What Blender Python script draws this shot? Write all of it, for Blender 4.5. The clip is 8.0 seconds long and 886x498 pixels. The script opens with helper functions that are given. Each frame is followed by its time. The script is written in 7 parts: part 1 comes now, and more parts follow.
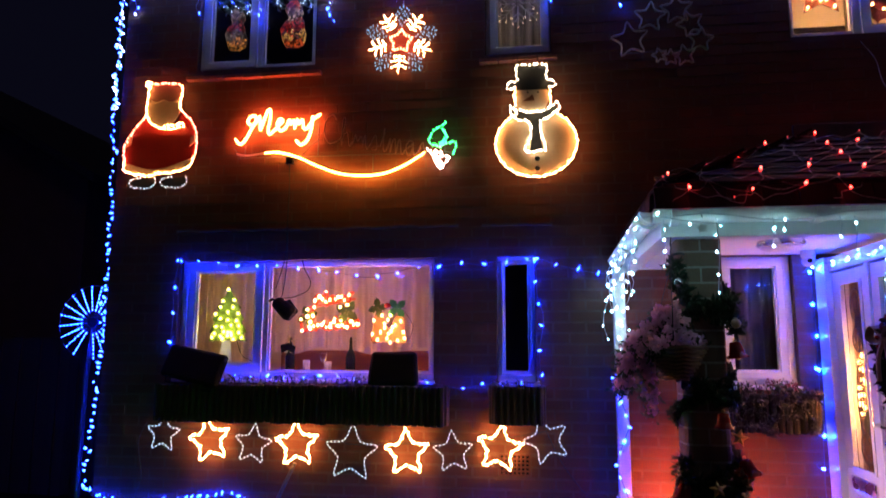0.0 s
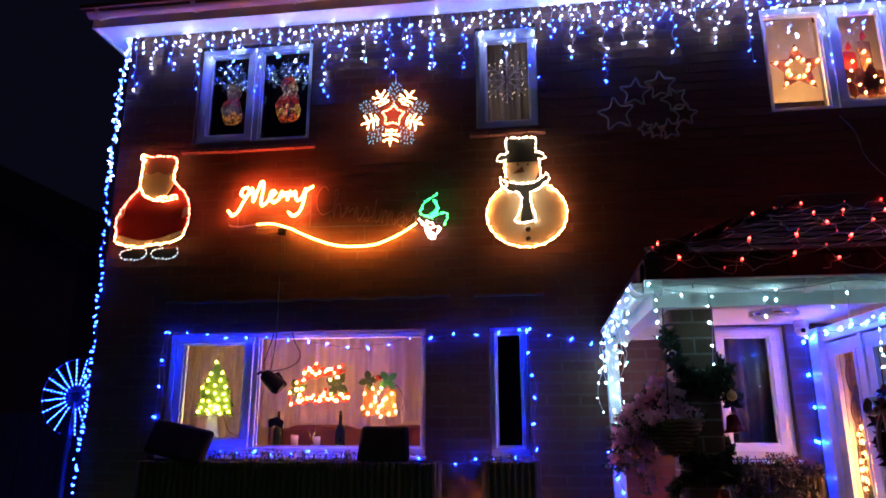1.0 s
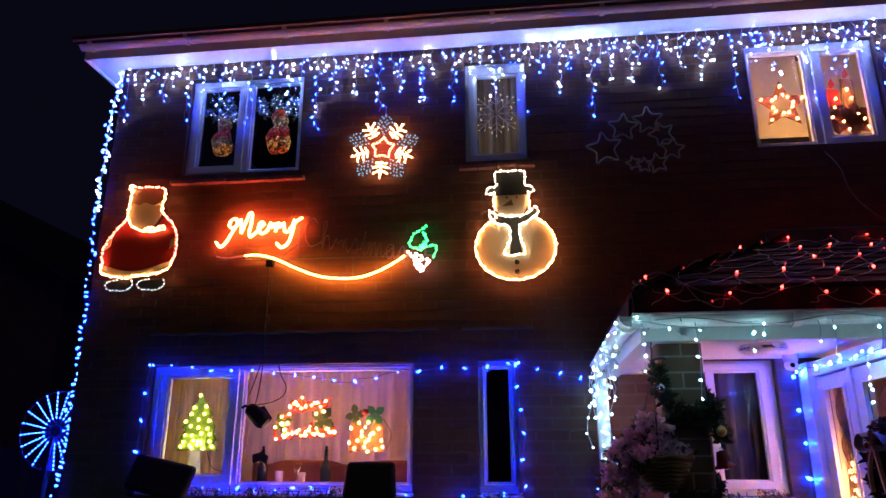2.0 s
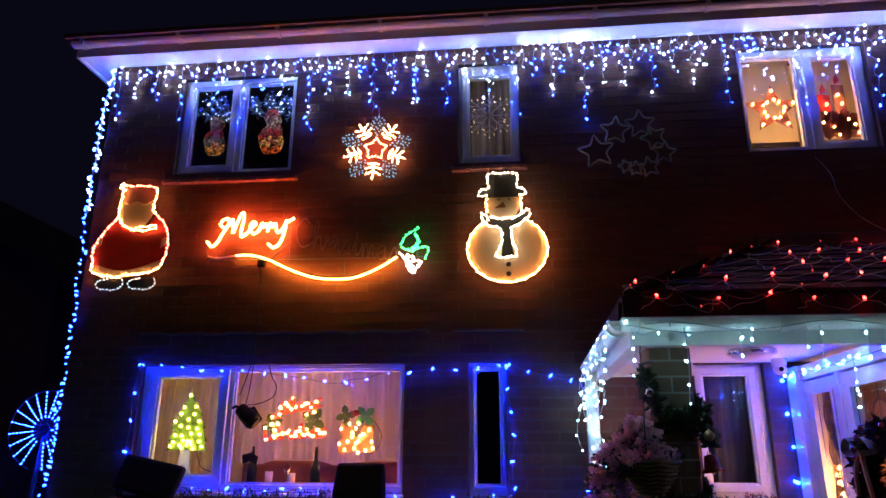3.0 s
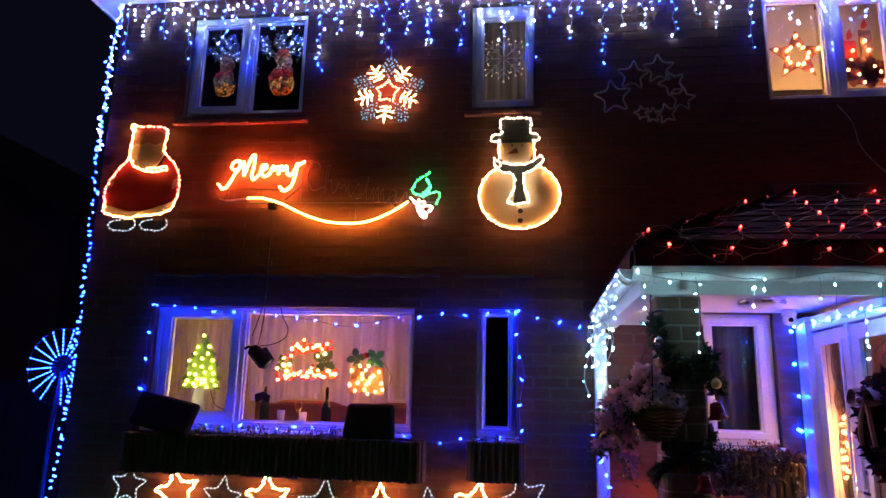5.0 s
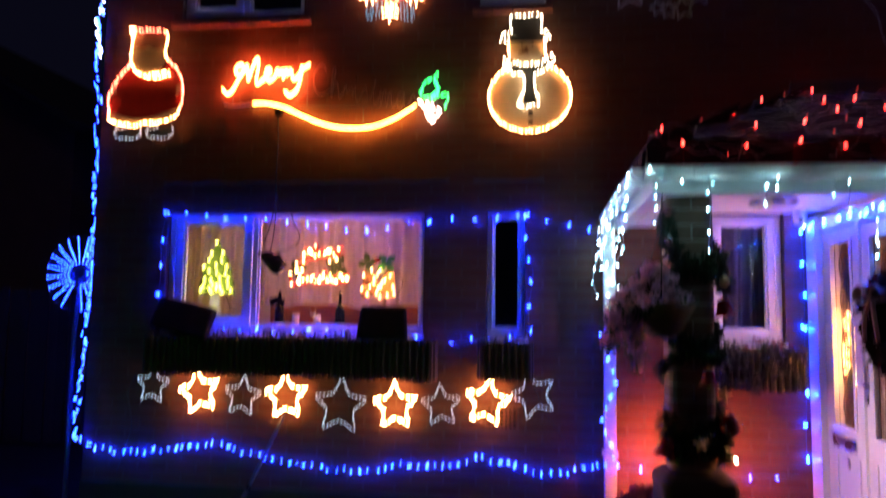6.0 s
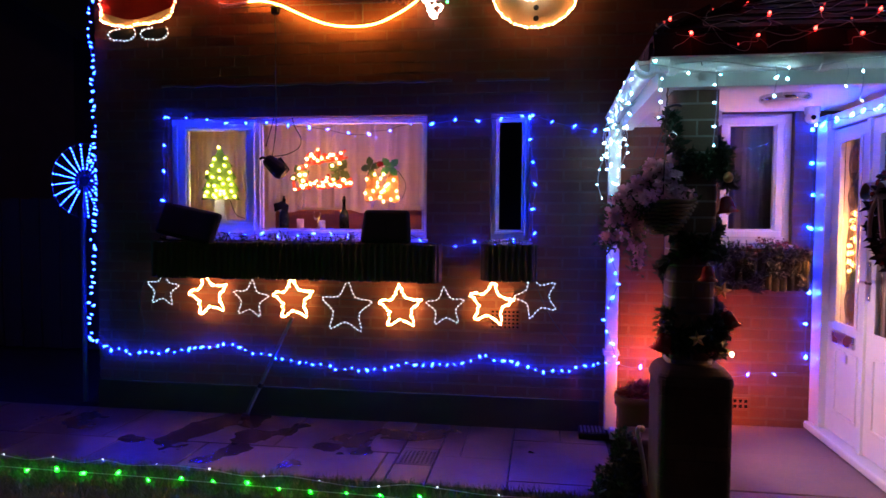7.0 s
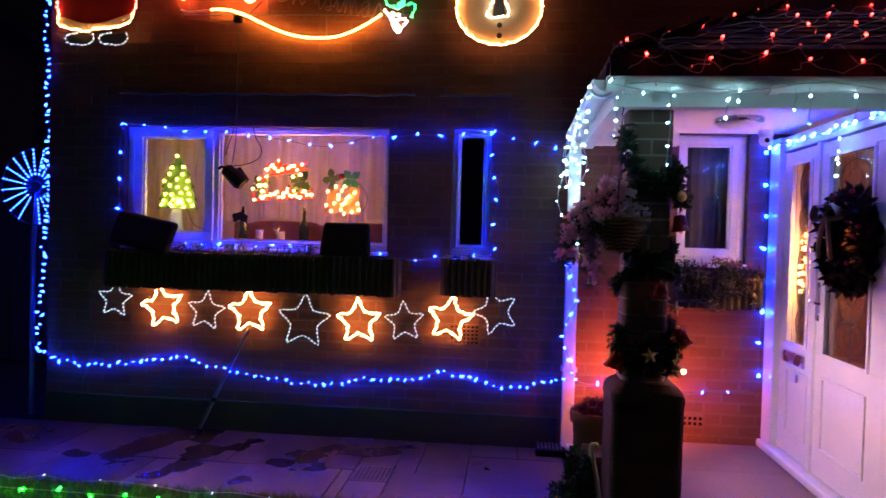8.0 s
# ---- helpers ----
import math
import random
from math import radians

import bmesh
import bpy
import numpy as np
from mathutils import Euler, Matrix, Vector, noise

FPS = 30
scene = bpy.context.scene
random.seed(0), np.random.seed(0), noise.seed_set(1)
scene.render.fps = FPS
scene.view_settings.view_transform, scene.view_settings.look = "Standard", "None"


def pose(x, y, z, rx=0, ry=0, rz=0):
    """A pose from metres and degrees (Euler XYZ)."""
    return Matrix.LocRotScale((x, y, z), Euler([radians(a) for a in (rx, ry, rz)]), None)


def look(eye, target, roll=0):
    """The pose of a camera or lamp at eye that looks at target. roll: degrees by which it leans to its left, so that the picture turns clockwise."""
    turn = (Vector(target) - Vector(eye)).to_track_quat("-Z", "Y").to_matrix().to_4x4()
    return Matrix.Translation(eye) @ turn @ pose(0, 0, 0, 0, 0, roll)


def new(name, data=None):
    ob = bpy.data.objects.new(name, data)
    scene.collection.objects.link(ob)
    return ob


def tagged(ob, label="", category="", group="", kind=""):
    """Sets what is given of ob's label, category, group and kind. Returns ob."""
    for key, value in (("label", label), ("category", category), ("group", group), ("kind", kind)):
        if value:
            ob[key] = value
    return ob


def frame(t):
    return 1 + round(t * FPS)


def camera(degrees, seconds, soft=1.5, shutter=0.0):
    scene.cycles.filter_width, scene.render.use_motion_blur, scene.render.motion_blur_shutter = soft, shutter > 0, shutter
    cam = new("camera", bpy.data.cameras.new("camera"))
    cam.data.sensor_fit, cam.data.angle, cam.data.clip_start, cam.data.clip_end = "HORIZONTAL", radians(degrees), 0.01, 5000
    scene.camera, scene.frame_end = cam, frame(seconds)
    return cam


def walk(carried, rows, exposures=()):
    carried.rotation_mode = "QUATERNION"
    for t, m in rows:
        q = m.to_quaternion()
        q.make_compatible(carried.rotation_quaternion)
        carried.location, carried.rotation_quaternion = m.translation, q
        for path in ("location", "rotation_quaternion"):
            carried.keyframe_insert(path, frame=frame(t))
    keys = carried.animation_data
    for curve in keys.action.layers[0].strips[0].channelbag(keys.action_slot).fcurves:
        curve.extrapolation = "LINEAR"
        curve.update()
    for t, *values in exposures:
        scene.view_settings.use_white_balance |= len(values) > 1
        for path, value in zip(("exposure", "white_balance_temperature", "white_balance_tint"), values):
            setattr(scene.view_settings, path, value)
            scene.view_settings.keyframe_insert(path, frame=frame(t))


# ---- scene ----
cam = camera(66.3, 8.0, shutter=0.6)
PATH = [
    (0, (3.275, -4.78, 1.534), (2.998, -2.821, 1.826), 0.2),
    (0.5, (3.271, -4.777, 1.54), (2.998, -2.836, 1.94), 0.3),
    (1, (3.285, -4.766, 1.546), (3.033, -2.844, 2.038), -0.1),
    (1.5, (3.299, -4.75, 1.548), (3.069, -2.843, 2.105), 0.1),
    (1.7, (3.301, -4.747, 1.546), (3.071, -2.846, 2.126), -0.0),
    (2.8, (3.306, -4.749, 1.559), (3.1, -2.849, 2.147), 0.3),
    (3, (3.318, -4.754, 1.563), (3.112, -2.852, 2.146), 0.3),
    (3.5, (3.311, -4.761, 1.571), (3.098, -2.85, 2.121), 0.6),
    (4, (3.309, -4.762, 1.572), (3.091, -2.84, 2.079), 0.5),
    (4.5, (3.298, -4.756, 1.563), (3.086, -2.822, 2.029), 0.6),
    (4.7, (3.309, -4.75, 1.567), (3.089, -2.813, 2.013), 1.0),
    (5.8, (3.299, -4.723, 1.536), (3.042, -2.761, 1.823), 1.1),
    (6, (3.291, -4.742, 1.529), (3.033, -2.766, 1.694), 0.8),
    (6.2, (3.292, -4.743, 1.515), (2.988, -2.766, 1.514), 0.1),
    (6.5, (3.308, -4.736, 1.495), (2.986, -2.763, 1.445), 0.3),
    (6.6, (3.315, -4.733, 1.491), (2.997, -2.759, 1.425), 0.1),
    (7, (3.343, -4.714, 1.467), (3.054, -2.737, 1.374), 0.4),
    (7.5, (3.375, -4.698, 1.45), (3.122, -2.715, 1.372), 1.4),
    (8, (3.403, -4.688, 1.461), (3.203, -2.699, 1.414), 1.5),
]
walk(cam, [(t, look(e, g, r)) for t, e, g, r in PATH])

# ---- world: a clouded night sky ----
world = bpy.data.worlds.new("night")
scene.world = world
world.use_nodes = True
bg = world.node_tree.nodes["Background"]
bg.inputs["Color"].default_value = (0.34, 0.33, 0.95, 1)
bg.inputs["Strength"].default_value = 0.007


def lamp(name, kind, m, energy, color, size=0.05):
    data = bpy.data.lights.new(name, kind)
    data.energy, data.color = energy, color
    if kind == "AREA":
        data.size = size
    elif kind != "SUN":
        data.shadow_soft_size = size
    ob = new(name, data)
    ob.matrix_world = m
    return ob


# lamps inside the lit rooms and the garden spotlight behind the column
lamp("room_lamp", "POINT", pose(1.85, 0.85, 1.95), 9.5, (1.0, 0.36, 0.19), 0.12)
# yellow fill added behind the side light curtain for the tree bulbs' glow
lamp("tree_glow_fill", "POINT", pose(0.85, 0.8, 1.8), 1.4, (1.0, 0.68, 0.02), 0.12)
# added low behind the blind to imitate the star bulbs' glow on it
lamp("blind_glow_fill", "POINT", pose(5.36, 0.48, 3.62), 13, (1.0, 0.52, 0.17), 0.1)
lamp("landing_lamp", "POINT", pose(3.1, 1.0, 4.2), 4.2, (1.0, 0.72, 0.46), 0.1)
lamp("hall_lamp", "POINT", pose(6.1, -0.9, 1.9), 0.022, (1.0, 0.45, 0.2), 0.1)
garden = lamp("garden_spot", "SPOT", look((4.22, -0.34, 0.46), (4.26, 0.0, 0.46)), 62, (1.0, 0.15, 0.04), 0.03)
garden.data.spot_size, garden.data.spot_blend = radians(150), 0.5
# added fill spot, unseen behind the column, to brighten the front door
spot = lamp("door_fill_spot", "SPOT", look((4.16, -1.12, 0.98), (5.09, -1.0, 0.45)), 33, (1.0, 0.64, 0.72), 0.03)
spot.data.spot_size, spot.data.spot_blend = radians(104), 0.7
# an added fill from far behind the viewer, weak and broad
front_fill = lamp("front_fill_sun", "SUN", look((7, -10, 16), (3, 0, 1)), 0.034, (1.0, 0.74, 0.62))
front_fill.data.angle = radians(15)


# ---- materials ----
def nodes_of(name):
    m = bpy.data.materials.new(name)
    m.use_nodes = True
    return m, m.node_tree.nodes, m.node_tree.links, m.node_tree.nodes["Principled BSDF"]


def surface(name, a, b, rough=0.6, metal=0.0, scale=8.0, fine=60.0, bump=0.15, rand="", spec=0.5, stretch=(1, 1, 1)):
    """Two colours mixed by coarse and fine noise, uneven gloss and a fine relief."""
    m, n, l, p = nodes_of(name)
    tc = n.new("ShaderNodeTexCoord")
    mp = n.new("ShaderNodeMapping")
    mp.inputs["Scale"].default_value = stretch
    l.new(tc.outputs["Object"], mp.inputs["Vector"])
    coarse, small = n.new("ShaderNodeTexNoise"), n.new("ShaderNodeTexNoise")
    for t, s, d in ((coarse, scale, 4), (small, fine, 3)):
        t.inputs["Scale"].default_value, t.inputs["Detail"].default_value = s, d
        l.new(mp.outputs["Vector"], t.inputs["Vector"])
    add = n.new("ShaderNodeMath")
    add.operation = "MULTIPLY_ADD"
    l.new(small.outputs["Fac"], add.inputs[0])
    add.inputs[1].default_value = 0.5
    l.new(coarse.outputs["Fac"], add.inputs[2])
    fac = add.outputs[0]
    if rand:
        info = n.new("ShaderNodeObjectInfo" if rand == "object" else "ShaderNodeNewGeometry")
        out = info.outputs["Random" if rand == "object" else "Random Per Island"]
        mix = n.new("ShaderNodeMath")
        mix.operation = "MULTIPLY_ADD"
        l.new(out, mix.inputs[0])
        mix.inputs[1].default_value = 0.5
        l.new(fac, mix.inputs[2])
        fac = mix.outputs[0]
    ramp = n.new("ShaderNodeValToRGB")
    lo, hi = (0.35, 1.1) if not rand else (0.45, 1.45)
    mr = n.new("ShaderNodeMapRange")
    mr.inputs["From Min"].default_value, mr.inputs["From Max"].default_value = lo, hi
    l.new(fac, mr.inputs["Value"])
    l.new(mr.outputs[0], ramp.inputs["Fac"])
    ramp.color_ramp.elements[0].color, ramp.color_ramp.elements[1].color = (*a, 1), (*b, 1)
    l.new(ramp.outputs["Color"], p.inputs["Base Color"])
    rr = n.new("ShaderNodeMapRange")
    rr.inputs["To Min"].default_value, rr.inputs["To Max"].default_value = max(rough - 0.12, 0.03), min(rough + 0.12, 1)
    l.new(coarse.outputs["Fac"], rr.inputs["Value"])
    l.new(rr.outputs[0], p.inputs["Roughness"])
    p.inputs["Metallic"].default_value = metal
    p.inputs["Specular IOR Level"].default_value = spec
    if bump:
        bn = n.new("ShaderNodeBump")
        bn.inputs["Strength"].default_value, bn.inputs["Distance"].default_value = bump, 0.01
        l.new(add.outputs[0], bn.inputs["Height"])
        l.new(bn.outputs["Normal"], p.inputs["Normal"])
    return m


def glow(name, color, strength, base=(0.5, 0.5, 0.5)):
    m, n, l, p = nodes_of(name)
    p.inputs["Base Color"].default_value = (*base, 1)
    p.inputs["Roughness"].default_value = 0.35
    p.inputs["Emission Color"].default_value = (*color, 1)
    p.inputs["Emission Strength"].default_value = strength
    return m


def glass_mat(name, tint=(1, 1, 1), rough=0.0):
    m, n, l, p = nodes_of(name)
    p.inputs["Base Color"].default_value = (*tint, 1)
    p.inputs["Roughness"].default_value = rough
    p.inputs["Transmission Weight"].default_value = 1.0
    p.inputs["IOR"].default_value = 1.45
    return m


def cloth(name, color, trans, low=0.32):
    """Thin woven cloth that lets light through, the soft shade of folds painted in as darker streaks."""
    m, n, l, p = nodes_of(name)
    out = n["Material Output"]
    tc, tex = n.new("ShaderNodeTexCoord"), n.new("ShaderNodeTexNoise")
    mp = n.new("ShaderNodeMapping")
    mp.inputs["Scale"].default_value = (11, 9, 0.45)
    l.new(tc.outputs["Object"], mp.inputs["Vector"])
    l.new(mp.outputs["Vector"], tex.inputs["Vector"])
    tex.inputs["Scale"].default_value, tex.inputs["Detail"].default_value = 1.6, 5
    ramp = n.new("ShaderNodeValToRGB")
    ramp.color_ramp.elements[0].position, ramp.color_ramp.elements[1].position = 0.38, 0.66
    ramp.color_ramp.elements[0].color = (*[c * low for c in color], 1)
    ramp.color_ramp.elements[1].color = (*color, 1)
    l.new(tex.outputs["Fac"], ramp.inputs["Fac"])
    tr, mix = n.new("ShaderNodeBsdfTranslucent"), n.new("ShaderNodeMixShader")
    l.new(ramp.outputs["Color"], tr.inputs["Color"])
    l.new(ramp.outputs["Color"], p.inputs["Base Color"])
    p.inputs["Roughness"].default_value = 0.9
    mix.inputs[0].default_value = trans
    l.new(p.outputs[0], mix.inputs[1])
    l.new(tr.outputs[0], mix.inputs[2])
    l.new(mix.outputs[0], out.inputs["Surface"])
    return m


BRICK = surface("brick_fired", (0.095, 0.040, 0.028), (0.155, 0.070, 0.046), 0.8, scale=6, fine=90, bump=0.22, rand="object", spec=0.3)
BRICKS = surface("brick_fired_wall", (0.095, 0.040, 0.028), (0.155, 0.070, 0.046), 0.8, scale=6, fine=90, bump=0.22, rand="island", spec=0.3)
BUFF = surface("brick_column", (0.12, 0.08, 0.06), (0.23, 0.155, 0.105), 0.8, scale=6, fine=90, bump=0.35, rand="object", spec=0.3)
PALEMORTAR = surface("pale_mortar", (0.26, 0.24, 0.21), (0.40, 0.37, 0.33), 0.92, scale=14, fine=140, bump=0.3, spec=0.2)
MORTAR = surface("mortar", (0.105, 0.062, 0.048), (0.165, 0.105, 0.082), 0.92, scale=14, fine=140, bump=0.3, spec=0.2)
UPVC = surface("white_upvc", (0.70, 0.70, 0.69), (0.82, 0.82, 0.81), 0.22, scale=3, fine=40, bump=0.02)
SOFFIT = surface("white_soffit_board", (0.68, 0.68, 0.68), (0.82, 0.82, 0.82), 0.42, scale=2.5, fine=30, bump=0.03)
PLASTER = surface("painted_plaster", (0.62, 0.58, 0.52), (0.75, 0.71, 0.65), 0.85, scale=2, fine=60, bump=0.06)
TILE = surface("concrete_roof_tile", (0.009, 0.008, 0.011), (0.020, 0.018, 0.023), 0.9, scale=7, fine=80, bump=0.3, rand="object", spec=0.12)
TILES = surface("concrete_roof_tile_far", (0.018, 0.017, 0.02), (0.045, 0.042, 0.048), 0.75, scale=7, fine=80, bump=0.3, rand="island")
SLAB = surface("concrete_paving", (0.027, 0.020, 0.016), (0.088, 0.064, 0.051), 0.45, scale=2.3, fine=75, bump=0.22, rand="object")


def stained(m, scale, lo, hi, dark, gloss):
    """Damp patches with hard-edged outlines: darker and glossier."""
    n, l = m.node_tree.nodes, m.node_tree.links
    p = n["Principled BSDF"]
    geo, tex, mr, mix = n.new("ShaderNodeNewGeometry"), n.new("ShaderNodeTexNoise"), n.new("ShaderNodeMapRange"), n.new("ShaderNodeMix")
    tex.inputs["Scale"].default_value, tex.inputs["Detail"].default_value = scale, 5
    l.new(geo.outputs["Position"], tex.inputs["Vector"])
    mr.inputs["From Min"].default_value, mr.inputs["From Max"].default_value = lo, hi
    l.new(tex.outputs["Fac"], mr.inputs["Value"])
    mix.data_type, mix.blend_type = "RGBA", "MULTIPLY"
    old = p.inputs["Base Color"].links[0].from_socket
    l.new(mr.outputs[0], mix.inputs["Factor"])
    l.new(old, mix.inputs[6])
    mix.inputs[7].default_value = (dark, dark, dark, 1)
    l.new(mix.outputs[2], p.inputs["Base Color"])
    rough = n.new("ShaderNodeMix")
    l.new(mr.outputs[0], rough.inputs["Factor"])
    l.new(p.inputs["Roughness"].links[0].from_socket, rough.inputs[2])
    rough.inputs[3].default_value = gloss
    l.new(rough.outputs[0], p.inputs["Roughness"])


stained(SLAB, 1.3, 0.44, 0.68, 0.50, 0.2)
stained(SLAB, 7.0, 0.52, 0.70, 0.45, 0.35)


def wet_trail(m, blobs, dark, gloss):
    """Water that has run over the slabs: round pools joined together, with a wavering edge."""
    n, l = m.node_tree.nodes, m.node_tree.links
    p = n["Principled BSDF"]
    geo, noi, warp = n.new("ShaderNodeNewGeometry"), n.new("ShaderNodeTexNoise"), n.new("ShaderNodeVectorMath")
    noi.inputs["Scale"].default_value, noi.inputs["Detail"].default_value = 6.0, 6
    l.new(geo.outputs["Position"], noi.inputs["Vector"])
    warp.operation = "MULTIPLY_ADD"
    l.new(noi.outputs["Color"], warp.inputs[0])
    warp.inputs[1].default_value = (0.20, 0.20, 0.0)
    l.new(geo.outputs["Position"], warp.inputs[2])
    last = None
    for x, y, r in blobs:
        d, s = n.new("ShaderNodeVectorMath"), n.new("ShaderNodeMath")
        d.operation, s.operation = "DISTANCE", "SUBTRACT"
        l.new(warp.outputs[0], d.inputs[0])
        d.inputs[1].default_value = (x + 0.10, y + 0.10, 0.0)
        l.new(d.outputs["Value"], s.inputs[0])
        s.inputs[1].default_value = r + 0.025
        if last:
            k = n.new("ShaderNodeMath")
            k.operation = "SMOOTH_MIN"
            l.new(last.outputs[0], k.inputs[0])
            l.new(s.outputs[0], k.inputs[1])
            k.inputs[2].default_value = 0.16
            s = k
        last = s
    mr, mix, rough = n.new("ShaderNodeMapRange"), n.new("ShaderNodeMix"), n.new("ShaderNodeMix")
    mr.inputs["From Min"].default_value, mr.inputs["From Max"].default_value = 0.02, -0.02
    l.new(last.outputs[0], mr.inputs["Value"])
    mix.data_type, mix.blend_type = "RGBA", "MULTIPLY"
    l.new(mr.outputs[0], mix.inputs["Factor"])
    l.new(p.inputs["Base Color"].links[0].from_socket, mix.inputs[6])
    mix.inputs[7].default_value = (dark, dark, dark, 1)
    l.new(mix.outputs[2], p.inputs["Base Color"])
    l.new(mr.outputs[0], rough.inputs["Factor"])
    l.new(p.inputs["Roughness"].links[0].from_socket, rough.inputs[2])
    rough.inputs[3].default_value = gloss
    l.new(rough.outputs[0], p.inputs["Roughness"])


wet_trail(SLAB, ((1.25, -0.06, 0.10), (1.33, -0.25, 0.06), (1.05, -0.42, 0.10), (0.95, -0.62, 0.07), (0.68, -0.66, 0.06), (1.47, -0.48, 0.12), (1.44, -0.75, 0.08),
                 (1.33, -0.95, 0.06), (1.70, -0.20, 0.05), (1.64, -0.36, 0.04), (2.0, -0.60, 0.06), (2.25, -0.62, 0.03)), 0.40, 0.2)
# paler copy of the path slab: the porch floor's light is put into colour
PORCHSLAB = surface("porch_paving", (0.115, 0.070, 0.050), (0.235, 0.155, 0.115), 0.6, scale=3, fine=75, bump=0.25, rand="object")
SOIL = surface("damp_earth", (0.010, 0.008, 0.006), (0.024, 0.019, 0.014), 0.9, scale=5, fine=60, bump=0.5)
LAWN = surface("lawn_ground", (0.018, 0.03, 0.010), (0.045, 0.07, 0.02), 0.9, scale=9, fine=120, bump=0.6)
BLADE = surface("grass_blade", (0.03, 0.06, 0.012), (0.08, 0.12, 0.03), 0.6, scale=20, fine=90, bump=0, rand="island")
BLACK = surface("black_plastic", (0.004, 0.004, 0.005), (0.010, 0.010, 0.011), 0.75, scale=8, fine=120, bump=0.06, spec=0.1)
CABLE = surface("dark_cable", (0.015, 0.018, 0.015), (0.03, 0.035, 0.03), 0.5, bump=0)
CLEAR_WIRE = surface("clear_wire", (0.42, 0.42, 0.44), (0.6, 0.6, 0.62), 0.3, bump=0)
NETWIRE = surface("net_wire", (0.42, 0.42, 0.46), (0.58, 0.58, 0.62), 0.4, bump=0)
STRINGWIRE = surface("dull_string_wire", (0.05, 0.055, 0.07), (0.10, 0.11, 0.13), 0.4, bump=0)
ROPE = surface("unlit_rope_tube", (0.55, 0.54, 0.56), (0.75, 0.73, 0.74), 0.25, bump=0)
DARKWOOD = surface("stained_log_roll", (0.012, 0.008, 0.006), (0.034, 0.022, 0.015), 0.85, scale=5, fine=70, bump=0.35, rand="object", stretch=(3, 3, 0.5))
CHROME = surface("brushed_steel", (0.45, 0.45, 0.46), (0.62, 0.62, 0.63), 0.28, 1.0, bump=0.02)
GREYPOLE = surface("galvanised_pole", (0.08, 0.08, 0.085), (0.17, 0.17, 0.18), 0.45, 0.5, bump=0.05)
GLASS = glass_mat("window_glass")
NET = cloth("net_curtain", (0.74, 0.66, 0.66), 0.70, 0.74)
BLIND = cloth("cream_roller_blind", (0.80, 0.72, 0.58), 0.7, 0.9)
NEEDLE = surface("garland_needle", (0.010, 0.028, 0.012), (0.03, 0.065, 0.025), 0.6, scale=25, bump=0, rand="island")
LEAF = surface("trailing_leaf", (0.02, 0.05, 0.015), (0.06, 0.10, 0.03), 0.55, scale=25, bump=0, rand="island")
PETAL = surface("pink_petal", (0.62, 0.33, 0.44), (0.90, 0.64, 0.72), 0.6, scale=25, bump=0, rand="island")
pn, pl = PETAL.node_tree.nodes, PETAL.node_tree.links
ptr, pmx = pn.new("ShaderNodeBsdfTranslucent"), pn.new("ShaderNodeMixShader")
ptr.inputs["Color"].default_value = (0.6, 0.30, 0.42, 1)
pl.new(pn["Principled BSDF"].outputs[0], pmx.inputs[1])
pl.new(ptr.outputs[0], pmx.inputs[2])
pl.new(pmx.outputs[0], pn["Material Output"].inputs["Surface"])
REDGLOSS = surface("red_gloss", (0.12, 0.008, 0.008), (0.24, 0.02, 0.014), 0.25, scale=10, bump=0.02)
GOLD = surface("gold_glitter", (0.42, 0.30, 0.10), (0.70, 0.55, 0.22), 0.35, 0.7, scale=40, bump=0.2)
REDSHEET = surface("red_backing_sheet", (0.30, 0.012, 0.010), (0.45, 0.03, 0.02), 0.5, scale=5, bump=0.03)
CREAMSHEET = surface("cream_backing_sheet", (0.52, 0.42, 0.28), (0.64, 0.54, 0.38), 0.55, scale=5, bump=0.03)
BLACKSHEET = surface("black_backing_sheet", (0.015, 0.015, 0.016), (0.035, 0.035, 0.035), 0.5, scale=5, bump=0.03)
# near-black copy of the room walls: the unlit rooms' darkness is in its colour
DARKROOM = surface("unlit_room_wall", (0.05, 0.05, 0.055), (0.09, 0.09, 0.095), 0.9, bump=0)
SILLTILE = surface("clay_sill_tile", (0.22, 0.07, 0.045), (0.34, 0.13, 0.08), 0.7, scale=9, bump=0.2)
IRON = surface("cast_iron_cover", (0.04, 0.04, 0.042), (0.09, 0.09, 0.09), 0.55, 0.5, scale=20, bump=0.3)

E_WHITE = glow("white_led", (0.045, 0.10, 1.0), 38)
E_DOT = glow("cool_rope_dot", (0.60, 0.84, 1.0), 2.0)
E_TEAL = glow("cool_white_led", (0.05, 0.62, 0.95), 15)
E_WHITECORE = glow("white_led_core", (0.62, 0.86, 1.0), 56)
E_TEALCORE = glow("cool_led_core", (0.52, 0.95, 1.0), 50)
E_CORE = glow("blue_led_core", (0.30, 0.66, 1.0), 2.6)
E_BLUE = glow("blue_led", (0.0006, 0.0075, 1.0), 380)
E_ICYBLUE = glow("pale_blue_led", (0.003, 0.020, 1.0), 135)
E_WARM = glow("warm_rope_bulb", (1.0, 0.34, 0.09), 84)
E_STAR = glow("star_rope_bulb", (1.0, 0.34, 0.09), 120)
E_WARMWHITE = glow("warm_white_rope_bulb", (1.0, 0.75, 0.45), 34)
E_RED = glow("red_rope_bulb", (1.0, 0.14, 0.03), 85)
E_REDTUBE = glow("lit_red_rope_tube", (1.0, 0.13, 0.03), 52)
E_REDLED = glow("red_led", (1.0, 0.006, 0.005), 62)
E_GREEN = glow("green_rope_bulb", (0.02, 1.0, 0.14), 13)
E_GREENLED = glow("green_led", (0.0002, 1.0, 0.0006), 300)
